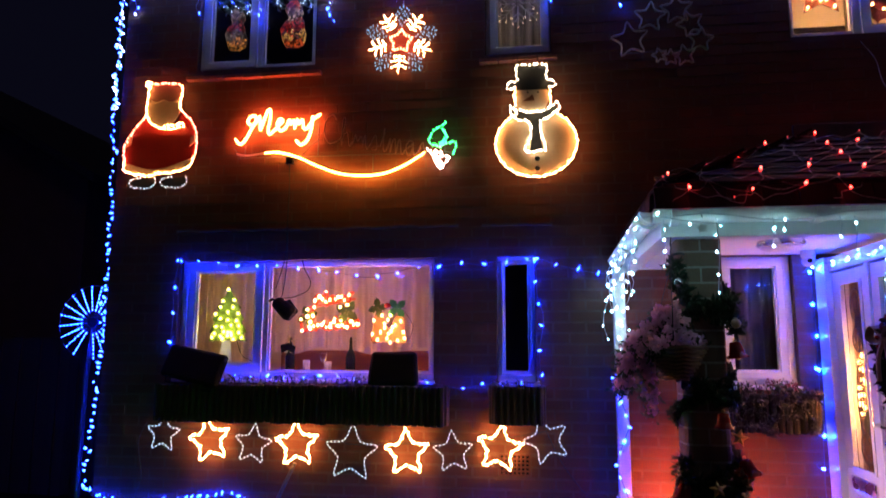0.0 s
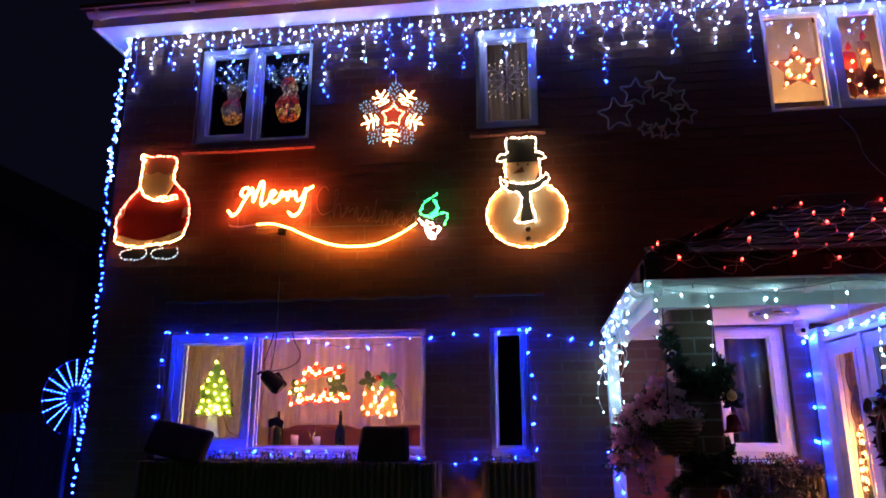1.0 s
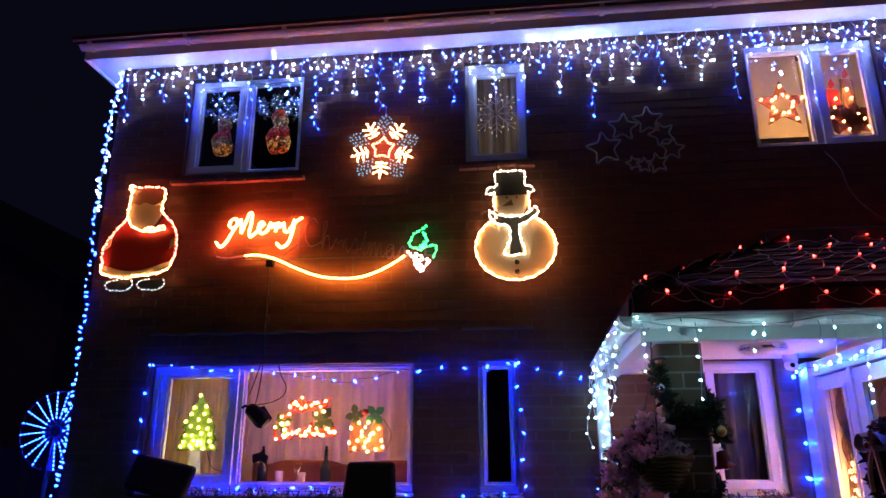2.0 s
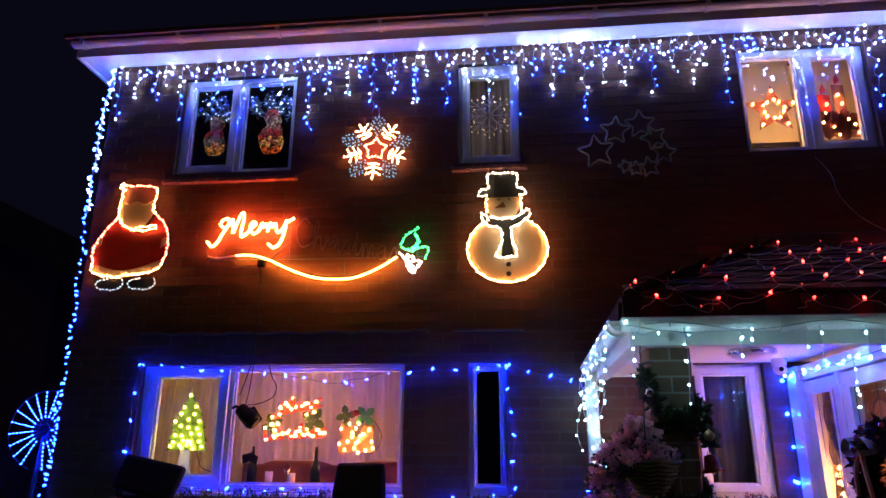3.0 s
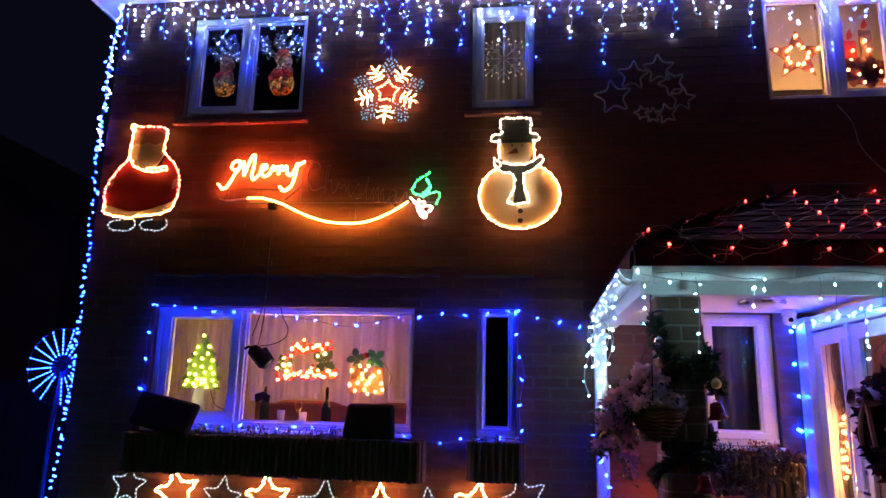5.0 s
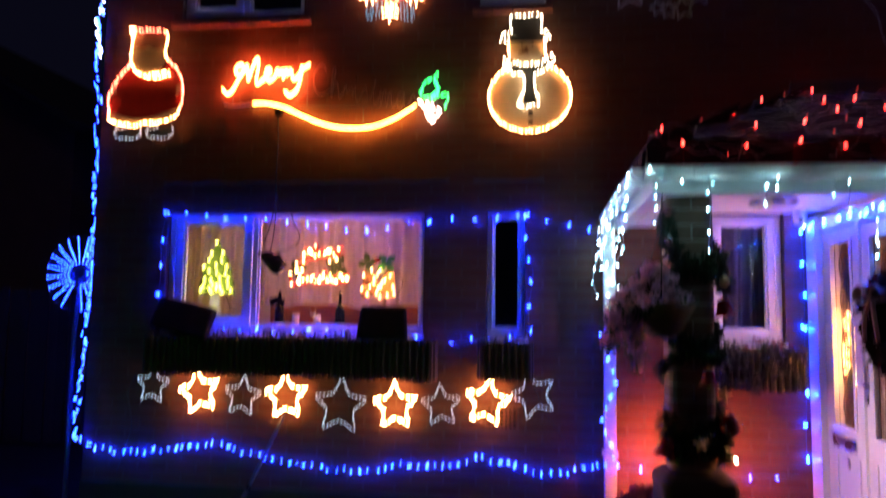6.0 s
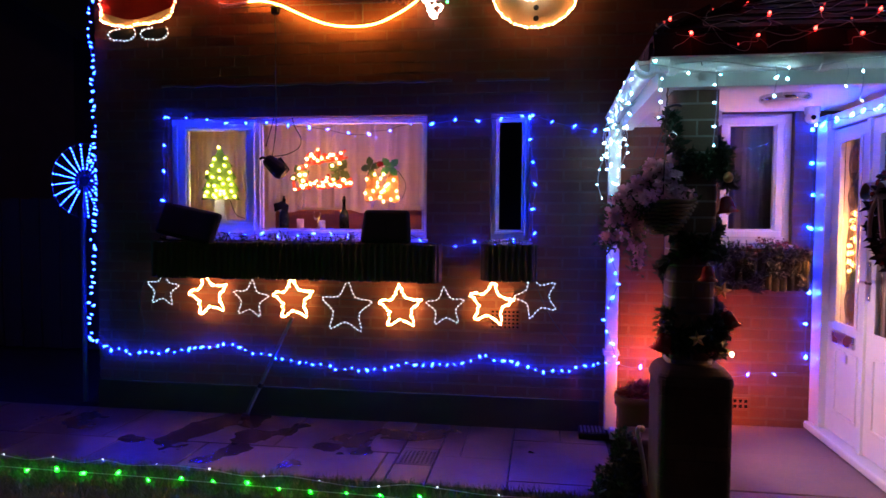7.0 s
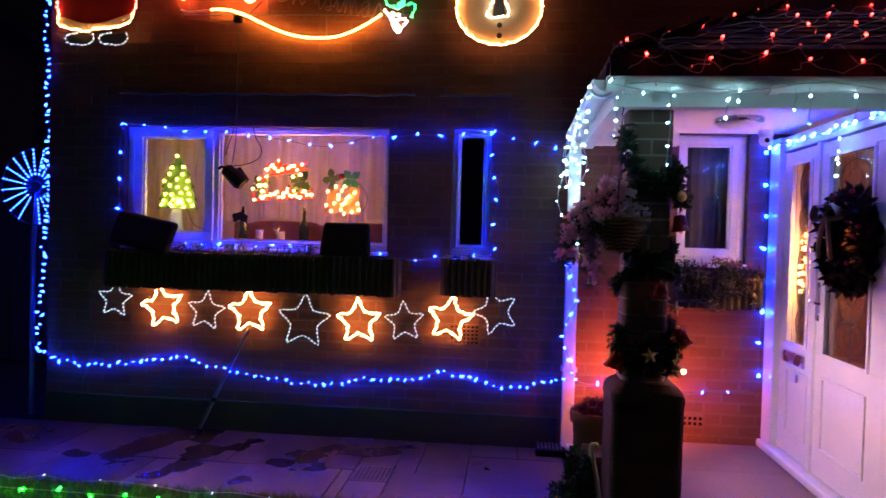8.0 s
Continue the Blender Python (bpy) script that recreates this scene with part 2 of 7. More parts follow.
E_AMBER = glow("amber_swoosh_tube", (1.0, 0.31, 0.035), 68)
E_MINI = glow("warm_mini_bulb", (1.0, 0.40, 0.13), 130)
E_TUBE = glow("lit_rope_tube", (1.0, 0.34, 0.07), 0.8)
E_STARTUBE = glow("lit_star_tube", (1.0, 0.34, 0.07), 3.0)
E_YELLOW = glow("yellow_mini_bulb", (1.0, 0.80, 0.10), 52)


# ---- mesh helpers ----
ORIGIN = {}


def thing(name, loc, label="", category="", group="", kind=""):
    ob = new(name)
    ob.location = loc
    ob.empty_display_size = 0.05
    ORIGIN[ob.name] = Vector(loc)
    return tagged(ob, label, category, group, kind)


def root_of(ob):
    while ob.parent:
        ob = ob.parent
    return ob


def part(name, bm, material, parent=None, label="", smooth=False):
    """Links a bmesh, given in world metres, as one mesh object."""
    me = bpy.data.meshes.new(name)
    bm.normal_update()
    bm.to_mesh(me)
    bm.free()
    return part_mesh(name, me, material, parent, label, smooth)


def part_mesh(name, me, material, parent=None, label="", smooth=False):
    if not me.materials:
        me.materials.append(material)
    if smooth:
        me.polygons.foreach_set("use_smooth", [True] * len(me.polygons))
    ob = new(name, me)
    if parent:
        ob.parent = parent
        base = ORIGIN.get(root_of(parent).name)
        if base is not None:
            me.transform(Matrix.Translation(-base))
    return tagged(ob, label)


def piece(name, me, loc, parent, rot=None, scale=None):
    """One more object on a shared mesh, at a place in the world, under a thing that stands unturned."""
    ob = new(name, me)
    ob.parent = parent
    ob.location = Vector(loc) - ORIGIN.get(root_of(parent).name, Vector((0, 0, 0)))
    if rot:
        ob.rotation_euler = rot
    if scale:
        ob.scale = scale
    return ob


def box(bm, x0, x1, y0, y1, z0, z1, bevel=0.0):
    vs = [bm.verts.new((x, y, z)) for x in (x0, x1) for y in (y0, y1) for z in (z0, z1)]
    fs = [bm.faces.new([vs[i] for i in q]) for q in ((0, 1, 3, 2), (4, 6, 7, 5), (0, 4, 5, 1), (2, 3, 7, 6), (0, 2, 6, 4), (1, 5, 7, 3))]
    if bevel:
        es = list({e for f in fs for e in f.edges})
        bmesh.ops.bevel(bm, geom=es, offset=bevel, segments=2, affect="EDGES", profile=0.5)
    return vs


def boxm(x0, x1, y0, y1, z0, z1, bevel=0.0):
    bm = bmesh.new()
    box(bm, x0, x1, y0, y1, z0, z1, bevel)
    return bm


def smooth_path(pts, per=6, closed=False):
    pts = [Vector(p) for p in pts]
    n = len(pts)
    if n < 3:
        return [pts[0].lerp(pts[-1], i / per) for i in range(per + 1)]
    out = []
    for i in range(n if closed else n - 1):
        if closed:
            a, b, c, d = (pts[(i + k) % n] for k in (-1, 0, 1, 2))
        else:
            a, b, c, d = pts[max(i - 1, 0)], pts[i], pts[i + 1], pts[min(i + 2, n - 1)]
        for k in range(per):
            t = k / per
            out.append(0.5 * (2 * b + (c - a) * t + (2 * a - 5 * b + 4 * c - d) * t * t + (3 * b - a - 3 * c + d) * t ** 3))
    if not closed:
        out.append(pts[-1])
    return out


def tube(bm, pts, r, n=6, closed=False, r1=None):
    pts = [Vector(p) for p in pts]
    m = len(pts)
    rings = []
    for i, p in enumerate(pts):
        if closed:
            d = pts[(i + 1) % m] - pts[i - 1]
        else:
            d = pts[min(i + 1, m - 1)] - pts[max(i - 1, 0)]
        d = d.normalized() if d.length > 1e-9 else Vector((0, 0, 1))
        side = d.cross(Vector((0, 1, 0)))
        if side.length < 1e-3:
            side = d.cross(Vector((1, 0, 0)))
        side.normalize()
        up = side.cross(d)
        rad = r if r1 is None else r + (r1 - r) * i / max(m - 1, 1)
        rings.append([bm.verts.new(p + rad * (math.cos(2 * math.pi * k / n) * side + math.sin(2 * math.pi * k / n) * up)) for k in range(n)])
    for i in range(m if closed else m - 1):
        a, b = rings[i], rings[(i + 1) % m]
        for k in range(n):
            bm.faces.new((a[k], a[(k + 1) % n], b[(k + 1) % n], b[k]))
    if not closed:
        bm.faces.new(rings[0][::-1])
        bm.faces.new(rings[-1])


def tubem(pts, r, n=6, closed=False, r1=None):
    bm = bmesh.new()
    tube(bm, pts, r, n, closed, r1)
    return bm


def lathe(bm, prof, c, n=16, axis="z"):
    """A turned body: prof holds (radius, height) pairs."""
    c = Vector(c)
    rings = []
    for r, h in prof:
        ring = []
        for k in range(n):
            a = 2 * math.pi * k / n
            u, v = r * math.cos(a), r * math.sin(a)
            ring.append(bm.verts.new(c + (Vector((u, v, h)) if axis == "z" else Vector((u, h, v)) if axis == "y" else Vector((h, u, v)))))
        rings.append(ring)
    for a, b in zip(rings, rings[1:]):
        for k in range(n):
            bm.faces.new((a[k], a[(k + 1) % n], b[(k + 1) % n], b[k]))
    bm.faces.new(rings[0][::-1])
    bm.faces.new(rings[-1])


def lathem(prof, c, n=16, axis="z"):
    bm = bmesh.new()
    lathe(bm, prof, c, n, axis)
    bmesh.ops.recalc_face_normals(bm, faces=bm.faces)
    return bm


def plate(bm, outline, y0, y1):
    """A flat sheet of an outline in x and z, between two depths."""
    a = [bm.verts.new((x, y0, z)) for x, z in outline]
    b = [bm.verts.new((x, y1, z)) for x, z in outline]
    n = len(a)
    bm.faces.new(a)
    bm.faces.new(b[::-1])
    for i in range(n):
        bm.faces.new((a[i], b[i], b[(i + 1) % n], a[(i + 1) % n]))
    bmesh.ops.recalc_face_normals(bm, faces=bm.faces)


def platem(outline, y0, y1):
    bm = bmesh.new()
    plate(bm, outline, y0, y1)
    return bm


def flat(pts, y):
    return [Vector((x, y, z)) for x, z in pts]


def along(pts, step, closed=False):
    """Points at even steps along a line."""
    pts = list(pts) + ([pts[0]] if closed else [])
    out, left = [], 0.0
    for a, b in zip(pts, pts[1:]):
        d = (b - a).length
        s = left
        while s < d:
            out.append(a.lerp(b, s / d))
            s += step
        left = s - d
    return out


def bead(name, r, stretch, material, core=None):
    """A small lamp. With a core it is a tapered LED; pale middle and coloured ends paint in its halo."""
    bm = bmesh.new()
    bmesh.ops.create_uvsphere(bm, u_segments=6, v_segments=6 if core else 4, radius=r)
    for v in bm.verts:
        if core:
            k = 1.0 - 0.22 * (v.co.z / r)
            v.co.x *= k
            v.co.y *= k
        v.co.z *= stretch
    me = bpy.data.meshes.new(name)
    bm.to_mesh(me)
    bm.free()
    me.polygons.foreach_set("use_smooth", [True] * len(me.polygons))
    me.materials.append(material)
    if core:
        me.materials.append(core)
        for f in me.polygons:
            if -0.45 * r * stretch < f.center.z < 0.55 * r * stretch:
                f.material_index = 1
    return me


B_WHITE = bead("white_bulb", 0.0056, 2.0, E_WHITE, E_WHITECORE)
B_TEAL = bead("cool_bulb", 0.0047, 2.0, E_TEAL, E_TEALCORE)
B_ICE = bead("icy_bulb", 0.0072, 2.0, E_ICYBLUE, E_CORE)
B_BLUE = bead("blue_bulb", 0.0078, 1.8, E_BLUE, E_CORE)
# same blue LED with its glow boosted to brighten the porch
B_PORCH = bead("porch_blue_bulb", 0.0100, 1.6, glow("boosted_blue_led", (0.0010, 0.022, 1.0), 760), E_CORE)
B_RED = bead("red_bulb", 0.0072, 1.4, E_REDLED, glow("red_led_core", (1.0, 0.30, 0.22), 3.0))
B_REDDIM = bead("dim_red_bulb", 0.0042, 1.5, glow("dim_red_led", (1.0, 0.05, 0.04), 1.2))
B_GREEN = bead("green_bulb", 0.0074, 1.7, E_GREENLED, glow("green_led_core", (0.40, 1.0, 0.60), 1.4))
B_WARM = bead("warm_bulb", 0.0068, 1.0, E_WARM)
B_WWHITE = bead("warm_white_bulb", 0.0060, 1.0, E_WARMWHITE)
B_COOL = bead("cool_dot", 0.0056, 1.0, E_DOT)
B_COOLBLUE = bead("blue_dot", 0.006, 1.0, glow("ice_blue_dot", (0.16, 0.55, 0.85), 1.3, (0.1, 0.12, 0.14)))
B_ROSE = bead("red_rope_bead", 0.0082, 1.0, glow("rose_rope_bulb", (1.0, 0.11, 0.06), 30))
B_LEAF = bead("green_rope_bead", 0.008, 1.0, E_GREEN)
B_MINI = bead("mini_bulb", 0.0095, 1.2, E_MINI)
B_DECO = bead("deco_bulb", 0.0140, 1.1, E_MINI)
B_YEL = bead("yellow_bulb", 0.0102, 1.0, E_YELLOW)
B_FLAKE = bead("flake_bead", 0.0064, 1.0, glow("flake_bulb", (1.0, 0.36, 0.12), 52))
B_MERRY = bead("merry_bead", 0.0085, 1.0, E_RED)
B_STAR = bead("star_bead", 0.0072, 1.0, E_STAR)


def bulbs(me, points, parent, name="bulb", jitter=0.0):
    for p in points:
        j = Vector([random.uniform(-jitter, jitter) for _ in range(3)])
        k = random.uniform(0.75, 1.3) if jitter else 1.0
        piece(name, me, Vector(p) + j, parent, (random.uniform(-1.6, 1.6), random.uniform(-1.6, 1.6), 0) if jitter else None, (k, k, k))


# ---- setting: ground ----
bm = bmesh.new()
box(bm, -150, 150, -150, 250, -0.6, -0.035)
tagged(part("ground", bm, SOIL), "dark bare earth round the house", "ground", kind="structure")

# lawn sheet with a slightly wavering edge
bm = bmesh.new()
edge = [(x * 0.25, -1.12 - 0.012 * math.sin(x * 1.3) - 0.01 * math.sin(x * 3.1)) for x in range(-40, 17)]
top = [bm.verts.new((x, y, 0.0)) for x, y in edge]
low = [bm.verts.new((x, -14.0, 0.0)) for x, y in edge]
skirt = [bm.verts.new((x, y, -0.05)) for x, y in edge]
for i in range(len(edge) - 1):
    bm.faces.new((low[i], low[i + 1], top[i + 1], top[i]))
    bm.faces.new((top[i], top[i + 1], skirt[i + 1], skirt[i]))
tagged(part("lawn", bm, LAWN), "dark green lawn in front of the paving", "lawn", kind="structure")

# ---- setting: walls ----
HX0, HX1, TOP = 0.0, 7.6, 4.77
OPEN = {
    "living": (0.588, 2.535, 1.318, 2.183), "slit": (2.983, 3.248, 1.308, 2.190), "porch": (4.503, 4.955, 1.305, 2.165),
    "bed": (0.630, 1.596, 3.703, 4.563), "landing": (2.914, 3.392, 3.702, 4.564), "child": (5.053, 5.986, 3.705, 4.565),
}


def wall_boxes(bm, y0, y1, x0, x1, z0, z1, holes):
    xs = sorted({x0, x1, *[h[0] for h in holes], *[h[1] for h in holes]})
    zs = sorted({z0, z1, *[h[2] for h in holes], *[h[3] for h in holes]})
    for za, zb in zip(zs, zs[1:]):
        start = None
        for xa, xb in [*zip(xs, xs[1:]), (x1, None)]:
            solid = xb is not None and not any(h[0] < (xa + xb) / 2 < h[1] and h[2] < (za + zb) / 2 < h[3] for h in holes)
            if solid and start is None:
                start = xa
            if not solid and start is not None:
                box(bm, start, xa, y0, y1, za, zb)
                start = None


bm = bmesh.new()
wall_boxes(bm, 0.0022, 0.29, HX0 + 0.009, HX1, -0.05, TOP + 0.1, list(OPEN.values()))
wall_front = tagged(part("wall_front", bm, MORTAR), "red brick front wall of the house with pale mortar joints", "wall", kind="structure")

bm = bmesh.new()
box(bm, HX0 + 0.009, HX0 + 0.29, 0.291, 7.0, -0.05, TOP + 0.1)
wall_side = tagged(part("wall_side", bm, BRICKS), "red brick gable side wall of the house", "wall", kind="structure")
bm = bmesh.new()
box(bm, HX0, HX1, 7.0, 7.3, -0.05, TOP + 0.1)
tagged(part("wall_back", bm, BRICKS), "red brick rear wall of the house", "wall", kind="structure")
bm = bmesh.new()
box(bm, HX1 + 0.002, HX1 + 0.3, 0.0, 7.3, -0.05, TOP + 0.1)
tagged(part("wall_east", bm, BRICKS), "red brick far side wall of the house", "wall", kind="structure")

# dark strip added along the foot of the wall, its shade put into colour
bm = bmesh.new()
box(bm, 0.0, 3.745, -0.014, 0.004, -0.03, 0.215, 0.004)
tagged(part("plinth", bm, surface("wall_foot_shade", (0.018, 0.016, 0.016), (0.04, 0.036, 0.036), 0.6, scale=4, fine=70, bump=0.25)), "dark strip added for the shade at the foot of the wall", "plinth", kind="structure")

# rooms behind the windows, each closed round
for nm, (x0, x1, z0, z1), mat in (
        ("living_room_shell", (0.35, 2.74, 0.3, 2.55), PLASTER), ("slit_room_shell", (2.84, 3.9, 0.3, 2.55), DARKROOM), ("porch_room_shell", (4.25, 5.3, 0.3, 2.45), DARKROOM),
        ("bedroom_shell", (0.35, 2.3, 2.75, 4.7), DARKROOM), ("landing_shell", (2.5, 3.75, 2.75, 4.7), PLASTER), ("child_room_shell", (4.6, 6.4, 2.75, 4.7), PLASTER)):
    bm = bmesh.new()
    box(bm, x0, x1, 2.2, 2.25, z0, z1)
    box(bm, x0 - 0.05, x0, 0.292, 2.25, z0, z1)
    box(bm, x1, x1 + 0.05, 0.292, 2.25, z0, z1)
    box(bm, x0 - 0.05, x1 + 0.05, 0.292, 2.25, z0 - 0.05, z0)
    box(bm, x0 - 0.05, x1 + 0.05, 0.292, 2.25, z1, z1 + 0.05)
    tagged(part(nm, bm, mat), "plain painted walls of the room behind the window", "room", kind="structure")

# ---- main roof, soffit and gutter ----
bm = bmesh.new()
vs = [bm.verts.new(p) for p in ((-0.26, -0.34, 4.825), (HX1 + 0.3, -0.34, 4.825), (HX1 + 0.3, 3.5, 6.6), (-0.26, 3.5, 6.6), (HX1 + 0.3, 7.4, 4.8), (-0.26, 7.4, 4.8))]
bm.faces.new((vs[0], vs[1], vs[2], vs[3]))
bm.faces.new((vs[3], vs[2], vs[4], vs[5]))
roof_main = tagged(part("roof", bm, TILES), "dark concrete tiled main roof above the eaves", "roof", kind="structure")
sol = roof_main.modifiers.new("thick", "SOLIDIFY")
sol.thickness = 0.06
bm = bmesh.new()
box(bm, -0.20, HX1 + 0.2, -0.20, -0.001, 4.71, 4.73)
box(bm, -0.20, -0.001, 0.0, 7.2, 4.71, 4.73)
tagged(part("soffit", bm, SOFFIT), "white plastic soffit boards under the eaves", "soffit", kind="structure")
bm = bmesh.new()
box(bm, -0.22, HX1 + 0.2, -0.218, -0.201, 4.685, 4.825)
box(bm, -0.218, -0.201, -0.20, 7.2, 4.685, 4.825)
tagged(part("fascia", bm, SOFFIT), "white plastic fascia board along the eaves", "fascia", kind="structure")


def gutter_run(name, a, b, down, r, label, joint_step, mat=UPVC):
    """A half-round gutter with sockets and a rolled lip between two points."""
    a, b = Vector(a), Vector(b)
    d = (b - a).normalized()
    out = Vector((d.y, -d.x, 0)) if down > 0 else Vector((-d.y, d.x, 0))
    g = thing(name, a, label, "gutter")
    bm = bmesh.new()
    for rr, s0, s1, nm in [(r, 0.0, (b - a).length, "channel")]:
        ra, rb = [], []
        for k in range(13):
            ang = math.pi * k / 12
            off = out * (-rr * math.cos(ang)) + Vector((0, 0, -rr * math.sin(ang)))
            ra.append(bm.verts.new(a + off))
            rb.append(bm.verts.new(b + off))
        for k in range(12):
            bm.faces.new((ra[k], ra[k + 1], rb[k + 1], rb[k]))
        bm.faces.new(ra[::-1])
        bm.faces.new(rb)
    tube(bm, [a + out * r, b + out * r], 0.006, 6)
    ob = part("channel", bm, mat, g, smooth=False)
    n = int((b - a).length / joint_step)
    for i in range(n + 1):
        c = a + d * (0.08 + i * joint_step)
        if (c - a).length > (b - a).length - 0.05:
            break
        bm = bmesh.new()
        ra, rb = [], []
        for k in range(13):
            ang = math.pi * k / 12
            off = out * (-(r + 0.011) * math.cos(ang)) + Vector((0, 0, -(r + 0.011) * math.sin(ang)))
            ra.append(bm.verts.new(c + off))
            rb.append(bm.verts.new(c + d * 0.035 + off))
        for k in range(12):
            bm.faces.new((ra[k], ra[k + 1], rb[k + 1], rb[k]))
        bm.faces.new(ra[::-1])
        bm.faces.new(rb)
        part("bracket", bm, mat, g)
    return g


gutter_run("gutter", (-0.22, -0.268, 4.788), (HX1 + 0.2, -0.268, 4.788), 1, 0.048, "grey half-round eaves gutter with clip brackets", 0.82, surface("weathered_gutter", (0.42, 0.39, 0.40), (0.58, 0.55, 0.56), 0.45, scale=4, bump=0.05))
bm = bmesh.new()
box(bm, -0.26, HX1 + 0.3, -0.352, -0.325, 4.787, 4.824, 0.004)
tagged(part("roof_edge", bm, surface("brown_verge", (0.10, 0.04, 0.028), (0.17, 0.075, 0.05), 0.6, scale=5, bump=0.1)), "brown edge strip of the roof above the gutter", "roof edge", kind="structure")

# ---- windows ----
def sash(win, x0, x1, z0, z1, y, w, name="sash", glass=True):
    """A white frame with a sloped bead and a pane of glass."""
    bm = bmesh.new()
    for bx in ((x0, x1, z0, z0 + w), (x0, x1, z1 - w, z1)):
        box(bm, bx[0], bx[1], y, y + 0.06, bx[2], bx[3], 0.006)
    for bx in ((x0, x0 + w, z0 + w, z1 - w), (x1 - w, x1, z0 + w, z1 - w)):
        box(bm, bx[0], bx[1], y + 0.002, y + 0.06, bx[2] - 0.004, bx[3] + 0.004, 0.006)
    fr = part(name, bm, UPVC, win)
    bm = bmesh.new()
    g = w
    for bx in ((x0 + g, x1 - g, z0 + g, z0 + g + 0.012), (x0 + g, x1 - g, z1 - g - 0.012, z1 - g)):
        box(bm, bx[0], bx[1], y + 0.014, y + 0.05, bx[2], bx[3])
    for bx in ((x0 + g, x0 + g + 0.012, z0 + g + 0.012, z1 - g - 0.012), (x1 - g - 0.012, x1 - g, z0 + g + 0.012, z1 - g - 0.012)):
        box(bm, bx[0], bx[1], y + 0.014, y + 0.05, bx[2], bx[3])
    part("bead", bm, UPVC, fr)
    if glass:
        bm = boxm(x0 + g + 0.001, x1 - g - 0.001, y + 0.028, y + 0.034, z0 + g + 0.001, z1 - g - 0.001)
        pane = part("pane", bm, GLASS, fr)
        pane.visible_shadow = False
    return fr


def sill_tiles(x0, x1, z, tile, label):
    """A row of clay creasing tiles under a window."""
    s = thing("window_sill", (x0, 0, z), label, "window sill", kind="structure")
    me = None
    n = int(round((x1 - x0) / tile))
    w = (x1 - x0) / n
    for i in range(n):
        bm = boxm(x0 + i * w + 0.003, x0 + (i + 1) * w - 0.003, -0.05, 0.05, z - 0.03 + random.uniform(-0.002, 0.002), z, 0.004)
        part("tile", bm, SILLTILE, s)


def window_thing(key, n, label, splits, y=0.045, w=0.05, lip=True):
    x0, x1, z0, z1 = OPEN[key]
    win = thing("window_%d" % n, (x0, y, z0), label, "window", kind="structure")
    bm = bmesh.new()
    f = 0.045
    box(bm, x0 + 0.001, x1 - 0.001, y + 0.004, y + 0.075, z0 + 0.001, z0 + f, 0.004)
    box(bm, x0 + 0.001, x1 - 0.001, y + 0.004, y + 0.075, z1 - f, z1 - 0.001, 0.004)
    box(bm, x0 + 0.001, x0 + f, y + 0.006, y + 0.075, z0 + f, z1 - f, 0.004)
    box(bm, x1 - f, x1 - 0.001, y + 0.006, y + 0.075, z0 + f, z1 - f, 0.004)
    for s in splits[1:-1]:
        box(bm, s - 0.022, s + 0.022, y + 0.006, y + 0.075, z0 + f, z1 - f, 0.004)
    part("window_frame", bm, UPVC, win)
    if lip:
        bm = boxm(x0 - 0.01, x1 + 0.01, -0.03, y + 0.02, z0 - 0.028, z0 - 0.002, 0.008)
        part("window_sill", bm, UPVC, win, "white plastic window sill")
    return win


win = window_thing("living", 1, "white plastic living room window with an opening side light", (0.588, 1.258, 2.535))
sash(win, 0.646, 1.246, 1.361, 2.169, 0.03, 0.062)
sash(win, 1.269, 2.518, 1.352, 2.168, 0.044, 0.016)
win = window_thing("slit", 2, "narrow white plastic window with dark glass", (2.983, 3.248))
sash(win, 3.008, 3.226, 1.353, 2.164, 0.032, 0.020)
win = window_thing("porch", 3, "white plastic window under the porch roof", (4.503, 4.955))
sash(win, 4.51, 4.905, 1.345, 2.145, 0.032, 0.048)
win = window_thing("bed", 4, "white plastic bedroom window with two lights", (0.630, 1.116, 1.596), lip=False)
sash(win, 0.660, 1.105, 3.724, 4.548, 0.03, 0.055)
sash(win, 1.132, 1.588, 3.705, 4.538, 0.044, 0.020)
win = window_thing("landing", 5, "white plastic landing window with a lace curtain", (2.893, 3.34), lip=False)
sash(win, 2.940, 3.386, 3.710, 4.512, 0.03, 0.054)
win = window_thing("child", 6, "white plastic bedroom window with a cream blind", (5.053, 5.523, 5.986), lip=False)
sash(win, 5.071, 5.502, 3.708, 4.524, 0.044, 0.016)
sash(win, 5.538, 5.958, 3.712, 4.540, 0.03, 0.060)
sill_tiles(0.56, 1.66, 3.640, 0.155, "row of red clay sill tiles under the bedroom window")
sill_tiles(2.865, 3.44, 3.655, 0.155, "row of red clay sill tiles under the landing window")

# drip strips above the ground floor windows
for x0, x1, z, lab in ((0.55, 2.71, 2.416, "thin lead drip strip above the living room window"), (2.88, 3.38, 2.413, "thin lead drip strip above the narrow window")):
    wave = 0.006 if x1 - x0 > 1 else 0.0
    line = [(x0 + (x1 - x0) * i / 24, z + wave * math.sin(i * 1.7)) for i in range(25)]
    bm = bmesh.new()
    plate(bm, [(x, zz - 0.008) for x, zz in line] + [(x, zz + 0.008) for x, zz in reversed(line)], -0.02, 0.004)
    tagged(part("drip_strip", bm, GREYPOLE), lab, "drip strip")

